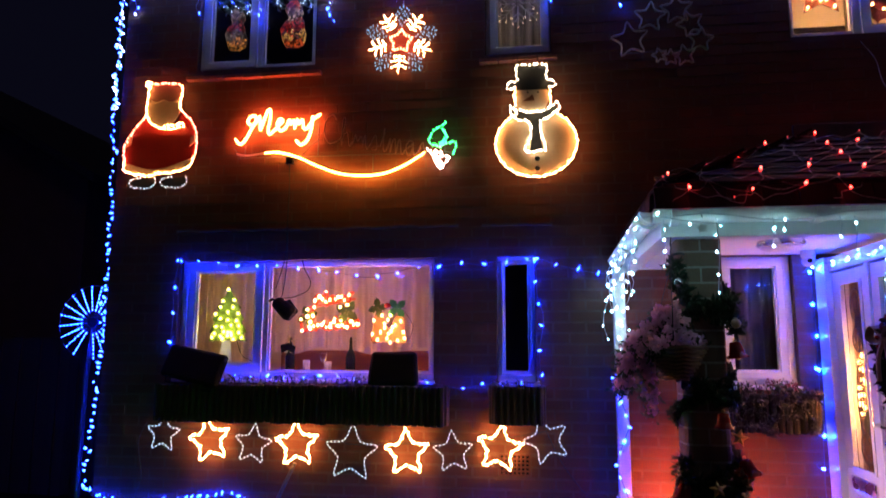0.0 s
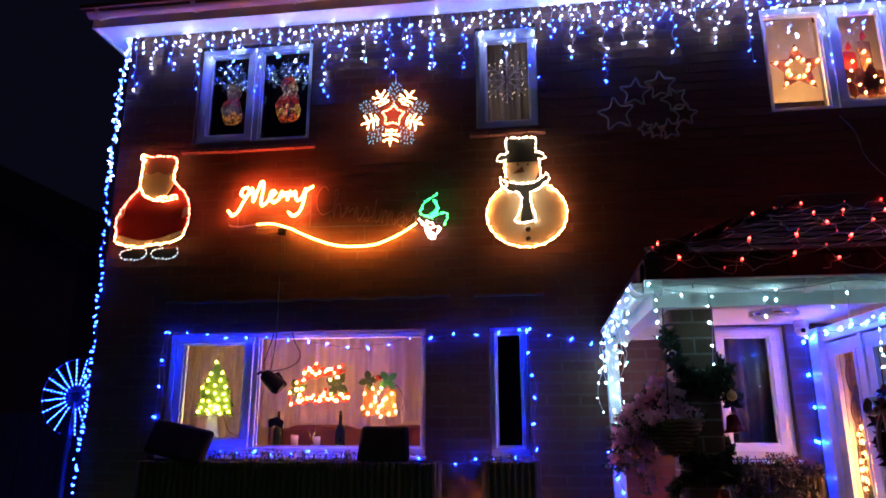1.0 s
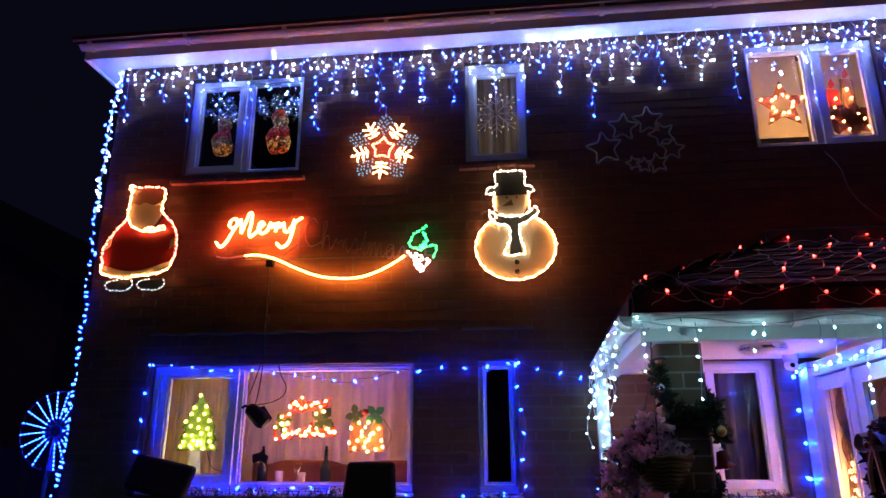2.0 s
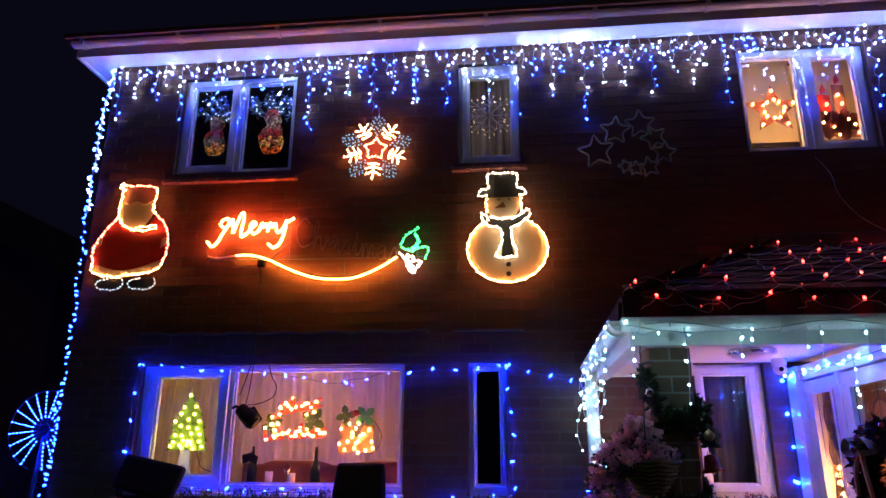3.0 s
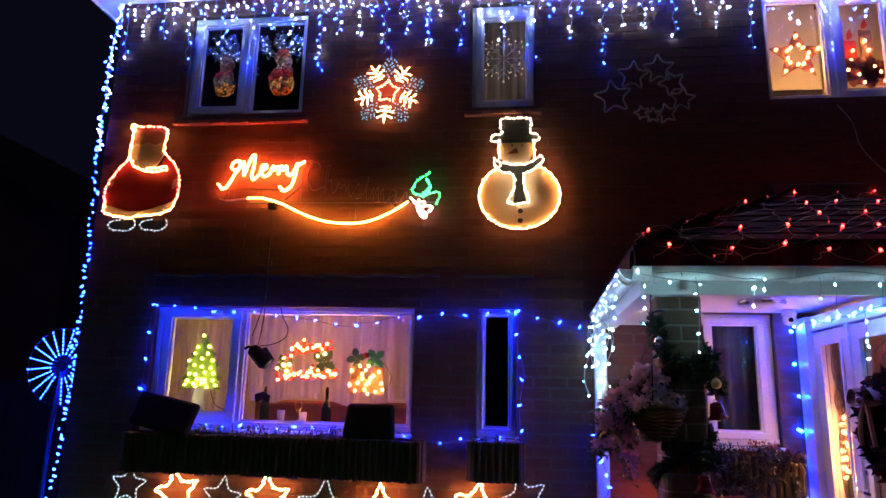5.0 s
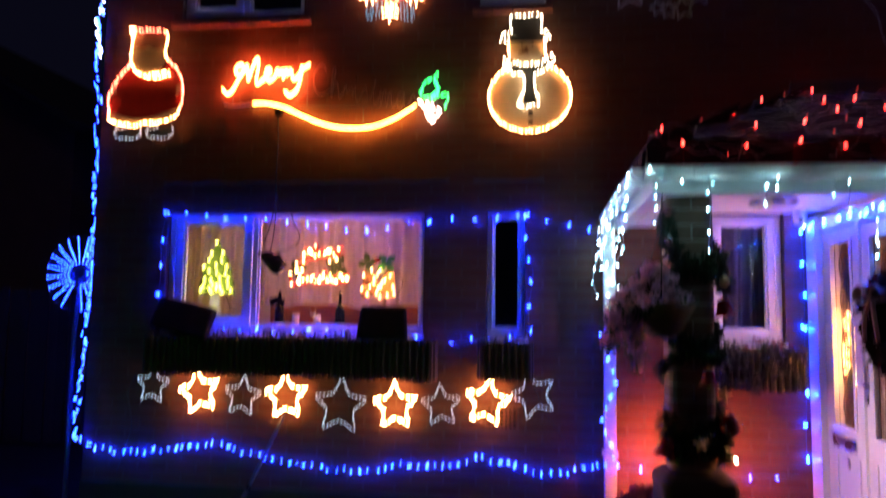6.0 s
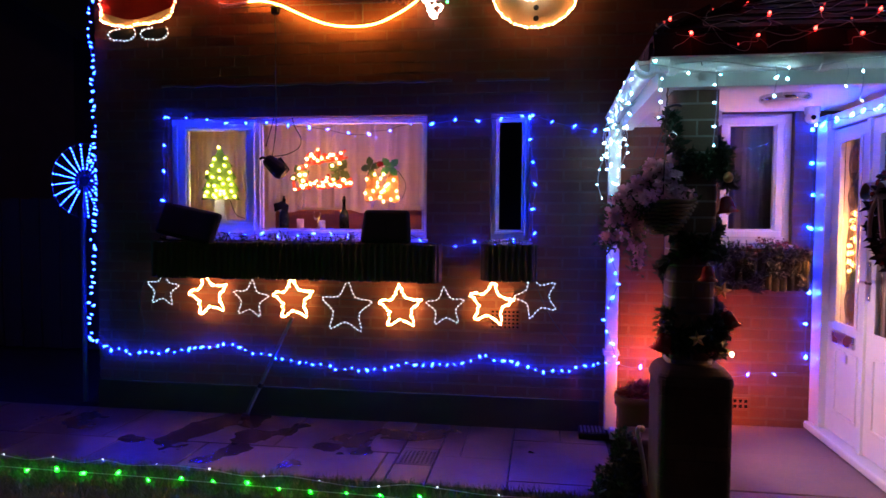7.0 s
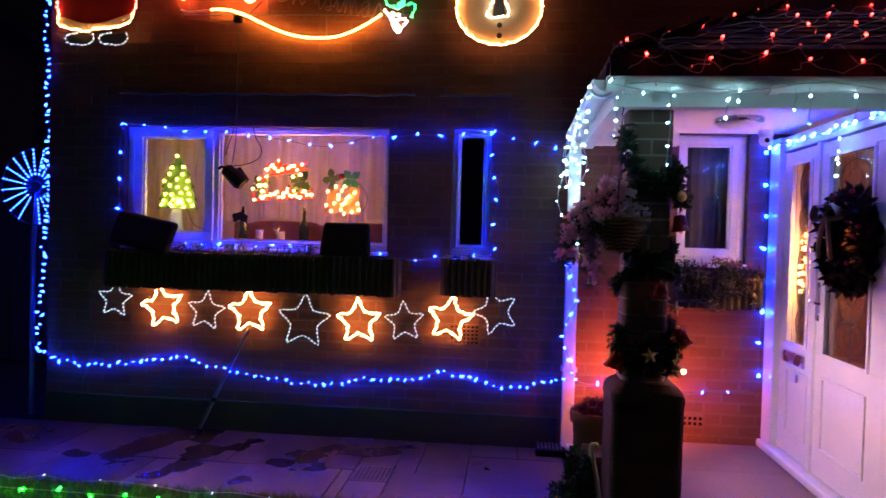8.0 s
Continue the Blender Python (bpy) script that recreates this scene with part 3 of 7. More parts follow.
# ---- porch ----
PX0, PX1, PY = 3.85, 7.6, -1.52
FLOOR = 0.10
bm = boxm(PX0 + 0.02, PX1, -2.2, 0.0, -0.06, FLOOR - 0.012)
tagged(part("porch_base", bm, MORTAR), "raised mortar bed under the porch paving", "floor", kind="structure")
bm = bmesh.new()
box(bm, PX0 + 0.08, PX1, PY + 0.075, 0.0, 2.17, 2.185)
tagged(part("porch_ceiling", bm, SOFFIT), "flat white boarded porch ceiling", "ceiling", kind="structure")
bm = bmesh.new()
box(bm, PX0, PX1, PY, PY + 0.02, 2.058, 2.195)
box(bm, PX0, PX0 + 0.02, PY + 0.02, -0.002, 2.058, 2.195)
box(bm, PX0 + 0.02, PX1, PY + 0.02, PY + 0.075, 2.058, 2.073)
box(bm, PX0 + 0.02, PX0 + 0.08, PY + 0.075, -0.002, 2.058, 2.073)
tagged(part("porch_fascia", bm, SOFFIT), "white plastic fascia boards round the porch roof", "fascia", kind="structure")
tagged(part("wall_board", boxm(PX0 + 0.02, 4.485, -0.075, -0.002, 2.078, 2.169, 0.004), SOFFIT), "white boarded casing along the wall under the porch ceiling", "casing", kind="structure")
gutter_run("gutter", (PX0 - 0.05, PY - 0.055, 2.166), (PX1, PY - 0.055, 2.166), 1, 0.054, "white half-round porch gutter with clip brackets", 0.62)
gutter_run("gutter", (PX0 - 0.05, PY - 0.055, 2.166), (PX0 - 0.05, -0.06, 2.135), -1, 0.05, "white half-round gutter along the porch side", 0.7)

# downpipe at the wall
dp = thing("downpipe", (3.80, -0.06, 0.0), "square white plastic downpipe fixed to the brick wall", "downpipe")
part("pipe", boxm(3.772, 3.852, -0.095, -0.03, 0.02, 2.09, 0.008), UPVC, dp)
for z in (0.55, 1.32, 1.98):
    part("clip", boxm(3.76, 3.864, -0.101, -0.001, z, z + 0.03, 0.004), UPVC, dp)
part("shoe", boxm(3.802, 3.856, -0.16, -0.028, 0.0, 0.07, 0.01), UPVC, dp)

gully = thing("gully_grate", (3.70, -0.09, 0.0), "black plastic drain gully at the foot of the downpipe", "drain gully")
part("surround", boxm(3.60, 3.80, -0.19, -0.018, 0.0, 0.045, 0.008), BLACK, gully)
for i in range(7):
    part("bar", boxm(3.615 + i * 0.025, 3.628 + i * 0.025, -0.178, -0.03, 0.045, 0.052), IRON, gully)

# porch roof: a lean-to hipped at its side, laid with real tiles
RX0, RY0, RZ0, RZ1 = 3.865, -1.46, 2.30, 2.95
RUN = -RY0 - 0.002
HIPX = RX0 + 1.20
bm = bmesh.new()
pts = [(RX0, RY0, RZ0), (PX1, RY0, RZ0), (PX1, -0.002, RZ1), (HIPX, -0.002, RZ1), (RX0, -0.002, RZ0)]
vs = [bm.verts.new(p) for p in pts]
bm.faces.new((vs[0], vs[1], vs[2], vs[3]))
bm.faces.new((vs[0], vs[3], vs[4]))
base = [bm.verts.new((p[0], p[1], 2.175)) for p in (pts[0], pts[1], pts[4])]
bm.faces.new((vs[0], base[0], base[1], vs[1]))
bm.faces.new((vs[0], vs[4], base[2], base[0]))
porch_roof = tagged(part("porch_roof", bm, TILES), "dark hipped tile roof over the porch under a light net", "roof", kind="structure")
pitch = math.atan2(RZ1 - RZ0, RUN)
pitch_side = math.atan2(RZ1 - RZ0, HIPX - RX0)
bm = bmesh.new()
box(bm, -0.079, 0.079, 0.0, 0.26, 0.0, 0.016)
me_tile = bpy.data.meshes.new("roof_tile")
bm.to_mesh(me_tile)
bm.free()
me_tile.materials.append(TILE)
count = 0
for row in range(9):
    s = row * 0.185
    if s > 1.38:
        break
    off = s * math.cos(pitch)
    z = RZ0 + s * math.sin(pitch) + 0.012
    y = RY0 - 0.02 + off
    x = RX0 + off * (HIPX - RX0) / RUN + 0.09 + (0.08 if row % 2 else 0.0)
    while x < 6.4:
        ob = new("tile", me_tile)
        ob.parent = porch_roof
        ob.location = (x, y, z + random.uniform(-0.002, 0.002))
        ob.rotation_euler = (pitch - 0.05, 0, random.uniform(-0.012, 0.012))
        x += 0.163
    yy = -0.08 - (0.08 if row % 2 else 0.0)
    while yy > RY0 + off + 0.06:
        ob = new("tile", me_tile)
        ob.parent = porch_roof
        ob.location = (RX0 - 0.015 + off * (HIPX - RX0) / RUN, yy, z)
        ob.rotation_euler = (pitch_side - 0.05, 0, -math.pi / 2 + random.uniform(-0.012, 0.012))
        yy -= 0.163
# steep first course under the eaves edge
for i in range(17):
    ob = new("tile", me_tile)
    ob.parent = porch_roof
    ob.location = (RX0 + 0.045 + i * 0.163, RY0 - 0.055, 2.165)
    ob.rotation_euler = (radians(70), 0, random.uniform(-0.012, 0.012))
    ob.scale = (1, 0.55, 1)
for i in range(8):
    ob = new("tile", me_tile)
    ob.parent = porch_roof
    ob.location = (RX0 - 0.018, -0.09 - i * 0.163, 2.165)
    ob.rotation_euler = (radians(86), 0, -math.pi / 2 + random.uniform(-0.012, 0.012))
    ob.scale = (1, 0.55, 1)
# hip ridge tiles
bm = bmesh.new()
for k in range(9):
    a = math.pi * k / 8
    for s in (0.0, 0.24):
        bm.verts.new((0.05 * math.cos(a), s, 0.03 * math.sin(a)))
bm.verts.ensure_lookup_table()
for k in range(8):
    bm.faces.new((bm.verts[2 * k], bm.verts[2 * k + 1], bm.verts[2 * k + 3], bm.verts[2 * k + 2]))
me_hip = bpy.data.meshes.new("hip_tile")
bm.to_mesh(me_hip)
bm.free()
me_hip.materials.append(TILE)
c0, c1 = Vector(pts[0]), Vector(pts[3])
hipdir = (c1 - c0).normalized()
for k in range(8):
    ob = new("hip_tile", me_hip)
    ob.parent = porch_roof
    ob.location = c0 + hipdir * (0.225 * k + 0.02) + Vector((0, 0, 0.010 + 0.004 * (k % 2)))
    ob.rotation_mode = "QUATERNION"
    ob.rotation_quaternion = hipdir.to_track_quat("Y", "Z")
tagged(part("flashing", boxm(HIPX - 0.05, PX1, -0.03, 0.002, RZ1 + 0.005, RZ1 + 0.11, 0.006), IRON), "grey lead flashing above the porch roof", "flashing", kind="structure")

# ---- door wall at the side of the porch ----
DX = 5.14
bm = bmesh.new()
box(bm, DX + 0.02, DX + 0.27, -2.6, -1.497, -0.05, 2.10)
wall_porch = tagged(part("wall_porch", bm, BRICKS), "brick side wall beside the front door", "wall", kind="structure")
bm = bmesh.new()
box(bm, 6.9, 7.0, -2.6, 0.0, -0.05, 2.1)
box(bm, DX + 0.27, 6.9, -2.6, -2.4, -0.05, 2.1)
box(bm, DX + 0.02, 7.0, -2.6, PY - 0.125, 2.102, 2.16)
tagged(part("hall_shell", bm, surface("hall_paper", (0.13, 0.075, 0.045), (0.20, 0.12, 0.075), 0.8, scale=3, fine=40, bump=0.08)), "plain brown papered hall walls behind the front door", "room", kind="structure")


def leaf(name, n, label, y0, y1, glass, z_glass, panels, frame_w):
    """A white panelled leaf in the plane of the side wall: far edge y0, near edge y1."""
    d = thing(name, (DX, y0, FLOOR), label, "door", kind="structure")
    x0, x1 = DX - 0.012, DX + 0.05
    zb, zt = FLOOR + 0.06, 2.02
    ga, gb = glass
    za, zc = z_glass
    bm = bmesh.new()
    box(bm, x0, x1, y1, y0, zb, za, 0.004)
    box(bm, x0, x1, y1, y0, zc, zt, 0.004)
    box(bm, x0, x1, ga, y0, za, zc, 0.004)
    box(bm, x0, x1, y1, gb, za, zc, 0.004)
    body = part("body", bm, UPVC, d)
    bm = bmesh.new()
    for (pa, pb, pz0, pz1) in ((ga, gb, za, zc), *panels):
        w = 0.018
        box(bm, x0 - 0.010, x0 + 0.001, pb, pa, pz0, pz0 + w, 0.003)
        box(bm, x0 - 0.010, x0 + 0.001, pb, pa, pz1 - w, pz1, 0.003)
        box(bm, x0 - 0.010, x0 + 0.001, pa - w, pa, pz0 + w, pz1 - w, 0.003)
        box(bm, x0 - 0.010, x0 + 0.001, pb, pb + w, pz0 + w, pz1 - w, 0.003)
    part("moulding", bm, UPVC, d)
    pane = part("pane", boxm(DX + 0.012, DX + 0.022, gb + 0.001, ga - 0.001, za + 0.001, zc - 0.001), glass_mat("door_glass", (0.95, 0.85, 0.75), 0.12), d, "patterned glass panel")
    pane.visible_shadow = False
    return d


fr = thing("door_frame", (DX, 0, FLOOR), "white plastic door frame with a raised threshold", "door frame", kind="structure")
part("jamb", boxm(DX - 0.05, DX + 0.07, -0.16, -0.002, FLOOR + 0.05, 2.125, 0.005), UPVC, fr)
part("jamb", boxm(DX - 0.03, DX + 0.07, -1.495, -1.412, FLOOR + 0.05, 2.06, 0.005), UPVC, fr)
part("mullion", boxm(DX - 0.026, DX + 0.07, -0.674, -0.631, FLOOR + 0.05, 2.03, 0.005), UPVC, fr)
part("head", boxm(DX - 0.028, DX + 0.07, -1.412, -0.16, 2.03, 2.122, 0.004), UPVC, fr)
part("threshold", boxm(DX - 0.08, DX + 0.08, -1.54, -0.0, FLOOR, FLOOR + 0.05, 0.012), UPVC, fr)
side = leaf("door_1", 1, "white panelled side light with narrow patterned glass", -0.165, -0.63, (-0.275, -0.56), (0.835, 1.95), [(-0.29, -0.59, 0.29, 0.69)], 0.06)
part("letterbox", boxm(DX - 0.03, DX - 0.008, -0.555, -0.25, 0.72, 0.795, 0.008), CHROME, side, "chrome letterbox")
part("escutcheon", boxm(DX - 0.024, DX - 0.008, -0.46, -0.43, 0.62, 0.69, 0.006), CHROME, side, "small steel lock plate")
door = leaf("door_2", 2, "white panelled front door with a large patterned pane", -0.675, -1.41, (-0.765, -1.255), (0.835, 1.95), [(-0.77, -1.24, 0.31, 0.725)], 0.1)
for lf_ob, yc, ry in ((side, -0.417, 0.075), (door, -1.01, 0.15)):
    bm = bmesh.new()
    for zc, rz in ((1.80, 0.10), (1.60, 0.07), (1.25, 0.22), (0.97, 0.09)):
        tube(bm, [(DX + 0.010, yc + ry * math.cos(q), zc + rz * math.sin(q)) for q in np.linspace(0, 2 * math.pi, 22, endpoint=False)], 0.0035, 5, True)
        tube(bm, [(DX + 0.010, yc + 0.45 * ry * math.cos(q), zc + 0.5 * rz * math.sin(q)) for q in np.linspace(0, 2 * math.pi, 16, endpoint=False)], 0.003, 5, True)
    tube(bm, [(DX + 0.010, yc, 0.85), (DX + 0.010, yc, 1.94)], 0.003, 5)
    part("leading", bm, IRON, lf_ob, "dark leaded pattern of ovals")
h = part("handle_plate", boxm(DX - 0.024, DX - 0.008, -0.715, -0.68, 1.02, 1.24, 0.006), CHROME, door, "steel handle plate")
part("handle", tubem([(DX - 0.02, -0.697, 1.13), (DX - 0.06, -0.697, 1.13), (DX - 0.062, -0.725, 1.13), (DX - 0.06, -0.81, 1.128)], 0.009, 8), CHROME, h)

# ---- column, with a brick pier below ----
CX, CY = 4.043, -1.32
col = thing("brick_column", (CX, CY, 0.0), "buff brick porch column on a wider dark brick pier", "column", kind="structure")


def rounded_rect(cx, cy, hx, hy, r, n=4):
    out = []
    for sx, sy, a0 in ((1, 1, 0), (-1, 1, 90), (-1, -1, 180), (1, -1, 270)):
        for k in range(n + 1):
            a = radians(a0 + 90 * k / n)
            out.append((cx + sx * (hx - r) + r * math.cos(a), cy + sy * (hy - r) + r * math.sin(a)))
    return out


def prism(bm, outline, z0, z1):
    a = [bm.verts.new((x, y, z0)) for x, y in outline]
    b = [bm.verts.new((x, y, z1)) for x, y in outline]
    bm.faces.new(a[::-1])
    bm.faces.new(b)
    for i in range(len(a)):
        bm.faces.new((a[i], a[(i + 1) % len(a)], b[(i + 1) % len(a)], b[i]))


def course(bm_pts, x0, x1, y0, y1, r, inner):
    """One brick of a course: the rounded outline cut to a span in x."""
    keep = [(min(max(x, x0), x1), min(max(y, y0), y1)) for x, y in bm_pts]
    out = []
    for p in keep:
        if not out or (abs(p[0] - out[-1][0]) + abs(p[1] - out[-1][1])) > 1e-6:
            out.append(p)
    if abs(out[0][0] - out[-1][0]) + abs(out[0][1] - out[-1][1]) < 1e-6:
        out.pop()
    return out


H = 0.106
bm = bmesh.new()
prism(bm, rounded_rect(CX, CY, H - 0.003, H - 0.003, 0.048), 0.76, 2.10)
part("mortar_core", bm, PALEMORTAR, col)
outline = rounded_rect(CX, CY, H, H, 0.05)
for k in range(17):
    z0 = 0.80 + k * 0.075
    if k % 2:
        spans = [(CX - H, CX + H, CY - H, CY - 0.005), (CX - H, CX + H, CY + 0.005, CY + H)]
    else:
        spans = [(CX - H, CX - 0.005, CY - H, CY + H), (CX + 0.005, CX + H, CY - H, CY + H)]
    for sx0, sx1, sy0, sy1 in spans:
        bm = bmesh.new()
        prism(bm, course(outline, sx0, sx1, sy0, sy1, 0, 0), z0 + 0.005, z0 + 0.07)
        part("brick", bm, BUFF, col)
# the pier, with rounded shoulders
PH, PCX, PCY = 0.167, 4.053, -1.345
bm = bmesh.new()
prism(bm, rounded_rect(PCX, PCY, PH - 0.002, PH - 0.002, 0.044), -0.03, 0.74)
part("pier_core", bm, surface("dark_mortar", (0.042, 0.031, 0.024), (0.075, 0.056, 0.042), 0.92, scale=14, fine=140, bump=0.3, spec=0.2), col)
out2 = rounded_rect(PCX, PCY, PH, PH, 0.045)
PIERB = surface("brick_pier", (0.038, 0.026, 0.019), (0.085, 0.060, 0.044), 0.85, scale=6, fine=90, bump=0.35, rand="object", spec=0.3)
for k in range(10):
    z0 = -0.02 + k * 0.075
    cxx, cyy = PCX, PCY
    cut = (-0.0, ) if k % 2 else (-0.09, 0.09)
    edges = [cxx - PH, *[cxx + c for c in cut], cxx + PH]
    for a, b in zip(edges, edges[1:]):
        for sy0, sy1 in ((cyy - PH, cyy - 0.005), (cyy + 0.005, cyy + PH)):
            bm = bmesh.new()
            prism(bm, course(out2, a + 0.004, b - 0.004, sy0, sy1, 0, 0), z0 + 0.005, z0 + 0.07)
            part("brick", bm, PIERB, col)
bm = bmesh.new()
rings = []
for k in range(6):
    a = radians(90 * k / 5)
    rr = PH + 0.006 - 0.07 * (1 - math.cos(a))
    ring = [bm.verts.new((x, y, 0.700 + 0.085 * math.sin(a))) for x, y in rounded_rect(PCX, PCY, rr, rr, 0.05)]
    rings.append(ring)
for a, b in zip(rings, rings[1:]):
    for i in range(len(a)):
        bm.faces.new((a[i], a[(i + 1) % len(a)], b[(i + 1) % len(a)], b[i]))
bm.faces.new(rings[0][::-1])
bm.faces.new(rings[-1])
part("coping", bm, PIERB, col, "rounded dark coping")

# porch ceiling lamp, switched off, and a small dome camera
lampo = thing("ceiling_lamp", (4.70, -0.58, 2.165), "round white porch ceiling lamp with a frosted bowl, unlit", "ceiling lamp")
part("rim", lathem([(0.135, 0.025), (0.138, -0.010), (0.128, -0.016), (0.09, -0.016)], (4.70, -0.58, 2.155), 24), CHROME, lampo, "dull metal rim", True)
part("bowl", lathem([(0.125, -0.012), (0.11, -0.03), (0.075, -0.042), (0.03, -0.046)], (4.70, -0.58, 2.155), 24), surface("frosted_bowl", (0.55, 0.53, 0.5), (0.7, 0.68, 0.65), 0.4, bump=0), lampo, "", True)
camo = thing("dome_camera", (5.0, -0.16, 2.16), "white ball security camera under the porch ceiling", "camera")
part("base", lathem([(0.045, 0.025), (0.045, -0.02), (0.03, -0.03)], (5.0, -0.16, 2.15), 16), UPVC, camo, "", True)
part("ball", lathem([(0.012, -0.092), (0.032, -0.082), (0.043, -0.06), (0.04, -0.04), (0.025, -0.024)], (5.0, -0.16, 2.16), 16), UPVC, camo, "", True)
part("lens", lathem([(0.016, -0.046), (0.012, -0.048), (0.004, -0.046)], (4.99, -0.165, 2.10), 12, "y"), BLACK, camo, "black lens")

# ---- light strings ----
def light_string(name, pts, step, me, wire, label, group="", r=0.0022, jitter=0.008, category="string lights"):
    pts = [Vector(p) for p in pts]
    s = thing(name, pts[0], label, category, group)
    path = smooth_path(pts, 6)
    part("wire", tubem(path, r, 4), wire, s)
    bulbs(me, along(path, step), s, "bulb", jitter)
    return s


def sag(pts, amp, n=5, seed=1):
    """A line through points with a small uneven droop between them."""
    rnd = random.Random(seed)
    out = []
    for a, b in zip(pts, pts[1:]):
        a, b = Vector(a), Vector(b)
        for k in range(n):
            t = k / n
            out.append(a.lerp(b, t) + Vector((rnd.uniform(-amp, amp) * 0.6, -abs(rnd.uniform(0, amp)) * 0.3, rnd.uniform(-amp, amp))))
    out.append(Vector(pts[-1]))
    return out


# corner string, pale at the top and deep blue further down
corner_top = sag([(-0.018, 0.012, 4.69), (-0.045, 0.012, 4.43), (-0.07, 0.012, 4.06), (-0.06, 0.012, 3.4)], 0.02, 5, 3)
ct = light_string("corner_lights", corner_top, 0.040, B_WHITE, CLEAR_WIRE, "dense white and blue fairy lights down the house corner", jitter=0.026)
second = smooth_path(sag([(-0.012, 0.0, 4.69), (-0.04, 0.0, 4.43), (-0.06, 0.0, 4.06), (-0.055, 0.0, 3.4)], 0.03, 6, 31), 6)
part("wire", tubem(second, 0.0018, 4), CLEAR_WIRE, ct)
bulbs(B_ICE, along(second, 0.040), ct, "bulb", 0.024)
corner_low = sag([(-0.06, 0.012, 3.4), (-0.028, 0.012, 2.6), (-0.025, 0.012, 1.8), (-0.03, 0.012, 1.3), (-0.06, 0.012, 0.87), (-0.06, -0.02, 0.51)], 0.014, 5, 4)
light_string("corner_lights", corner_low, 0.048, B_BLUE, CABLE, "deep blue fairy lights down the house corner", jitter=0.018)
base_line = [(-0.05, -0.018, 0.505), (0.116, -0.018, 0.452), (0.37, -0.018, 0.431), (0.78, -0.018, 0.48), (1.07, -0.018, 0.511), (1.40, -0.018, 0.439), (1.76, -0.018, 0.387), (2.16, -0.018, 0.374),
             (2.45, -0.018, 0.426), (2.69, -0.018, 0.415), (2.967, -0.018, 0.498), (3.164, -0.018, 0.454), (3.32, -0.018, 0.421), (3.51, -0.018, 0.409), (3.66, -0.018, 0.462), (3.80, -0.12, 0.506)]
light_string("wall_lights", sag(base_line, 0.012, 3, 5), 0.058, B_BLUE, STRINGWIRE, "blue fairy lights strung low along the brick wall", jitter=0.012)

# window surround
light_string("window_lights", [(0.558, -0.03, 1.586), (0.572, -0.03, 1.782), (0.56, -0.03, 1.98), (0.597, -0.03, 2.19)], 0.2, B_BLUE, STRINGWIRE, "blue fairy lights beside the living room window", jitter=0.01)
light_string("window_lights", sag([(0.597, -0.03, 2.19), (0.907, -0.03, 2.165), (1.11, -0.03, 2.13), (1.33, -0.03, 2.15), (1.7, -0.03, 2.09), (2.09, -0.03, 2.05), (2.28, -0.03, 2.08), (2.48, -0.03, 2.12), (2.83, -0.03, 2.125), (2.95, -0.03, 2.135), (3.258, -0.03, 2.172)], 0.012, 3, 6), 0.155, B_BLUE, STRINGWIRE, "blue fairy lights across the window heads", jitter=0.01)
light_string("window_lights", [(3.258, -0.03, 2.165), (3.262, -0.03, 1.925), (3.305, -0.03, 1.745), (3.275, -0.03, 1.53), (3.28, -0.03, 1.33)], 0.16, B_BLUE, STRINGWIRE, "blue fairy lights beside the narrow window", jitter=0.014)
light_string("window_lights", [(3.258, -0.03, 2.172), (3.418, -0.03, 2.114), (3.61, -0.03, 2.067), (3.76, -0.05, 2.043)], 0.15, B_BLUE, STRINGWIRE, "blue fairy lights running across to the porch", jitter=0.01)
light_string("window_lights", sag([(0.95, -0.05, 1.345), (1.4, -0.05, 1.34), (1.9, -0.05, 1.335), (2.4, -0.05, 1.345), (2.6, -0.05, 1.288), (2.77, -0.05, 1.262), (2.96, -0.05, 1.30), (3.27, -0.05, 1.305)], 0.008, 3, 7), 0.13, B_BLUE, STRINGWIRE, "blue fairy lights along the window sills", jitter=0.01)

# eaves icicles: drops of changing length hang from one line
ice = thing("icicle_lights", (0.0, -0.10, 4.69), "white and blue icicle light curtain under the eaves", "icicle lights")
rnd = random.Random(11)
line = [Vector((x, -0.045 + rnd.uniform(-0.012, 0.012), 4.69 + rnd.uniform(-0.012, 0.012))) for x in np.arange(-0.02, 7.3, 0.11)]
part("wire", tubem(line, 0.0028, 4), CLEAR_WIRE, ice)
bulbs(B_WHITE, [Vector((x, -0.07, 4.675)) for x in np.arange(0.1, 7.2, 0.42)], ice, "bulb", 0.01)
bulbs(B_WHITE, [Vector((x, -0.07, 4.675)) for x in np.arange(3.45, 4.15, 0.06)], ice, "bulb", 0.012)
DROPS = ((0.60, True), (0.17, False), (0.34, False), (0.13, False), (0.44, False), (0.24, False), (0.15, False))
k = 0
x = 0.08
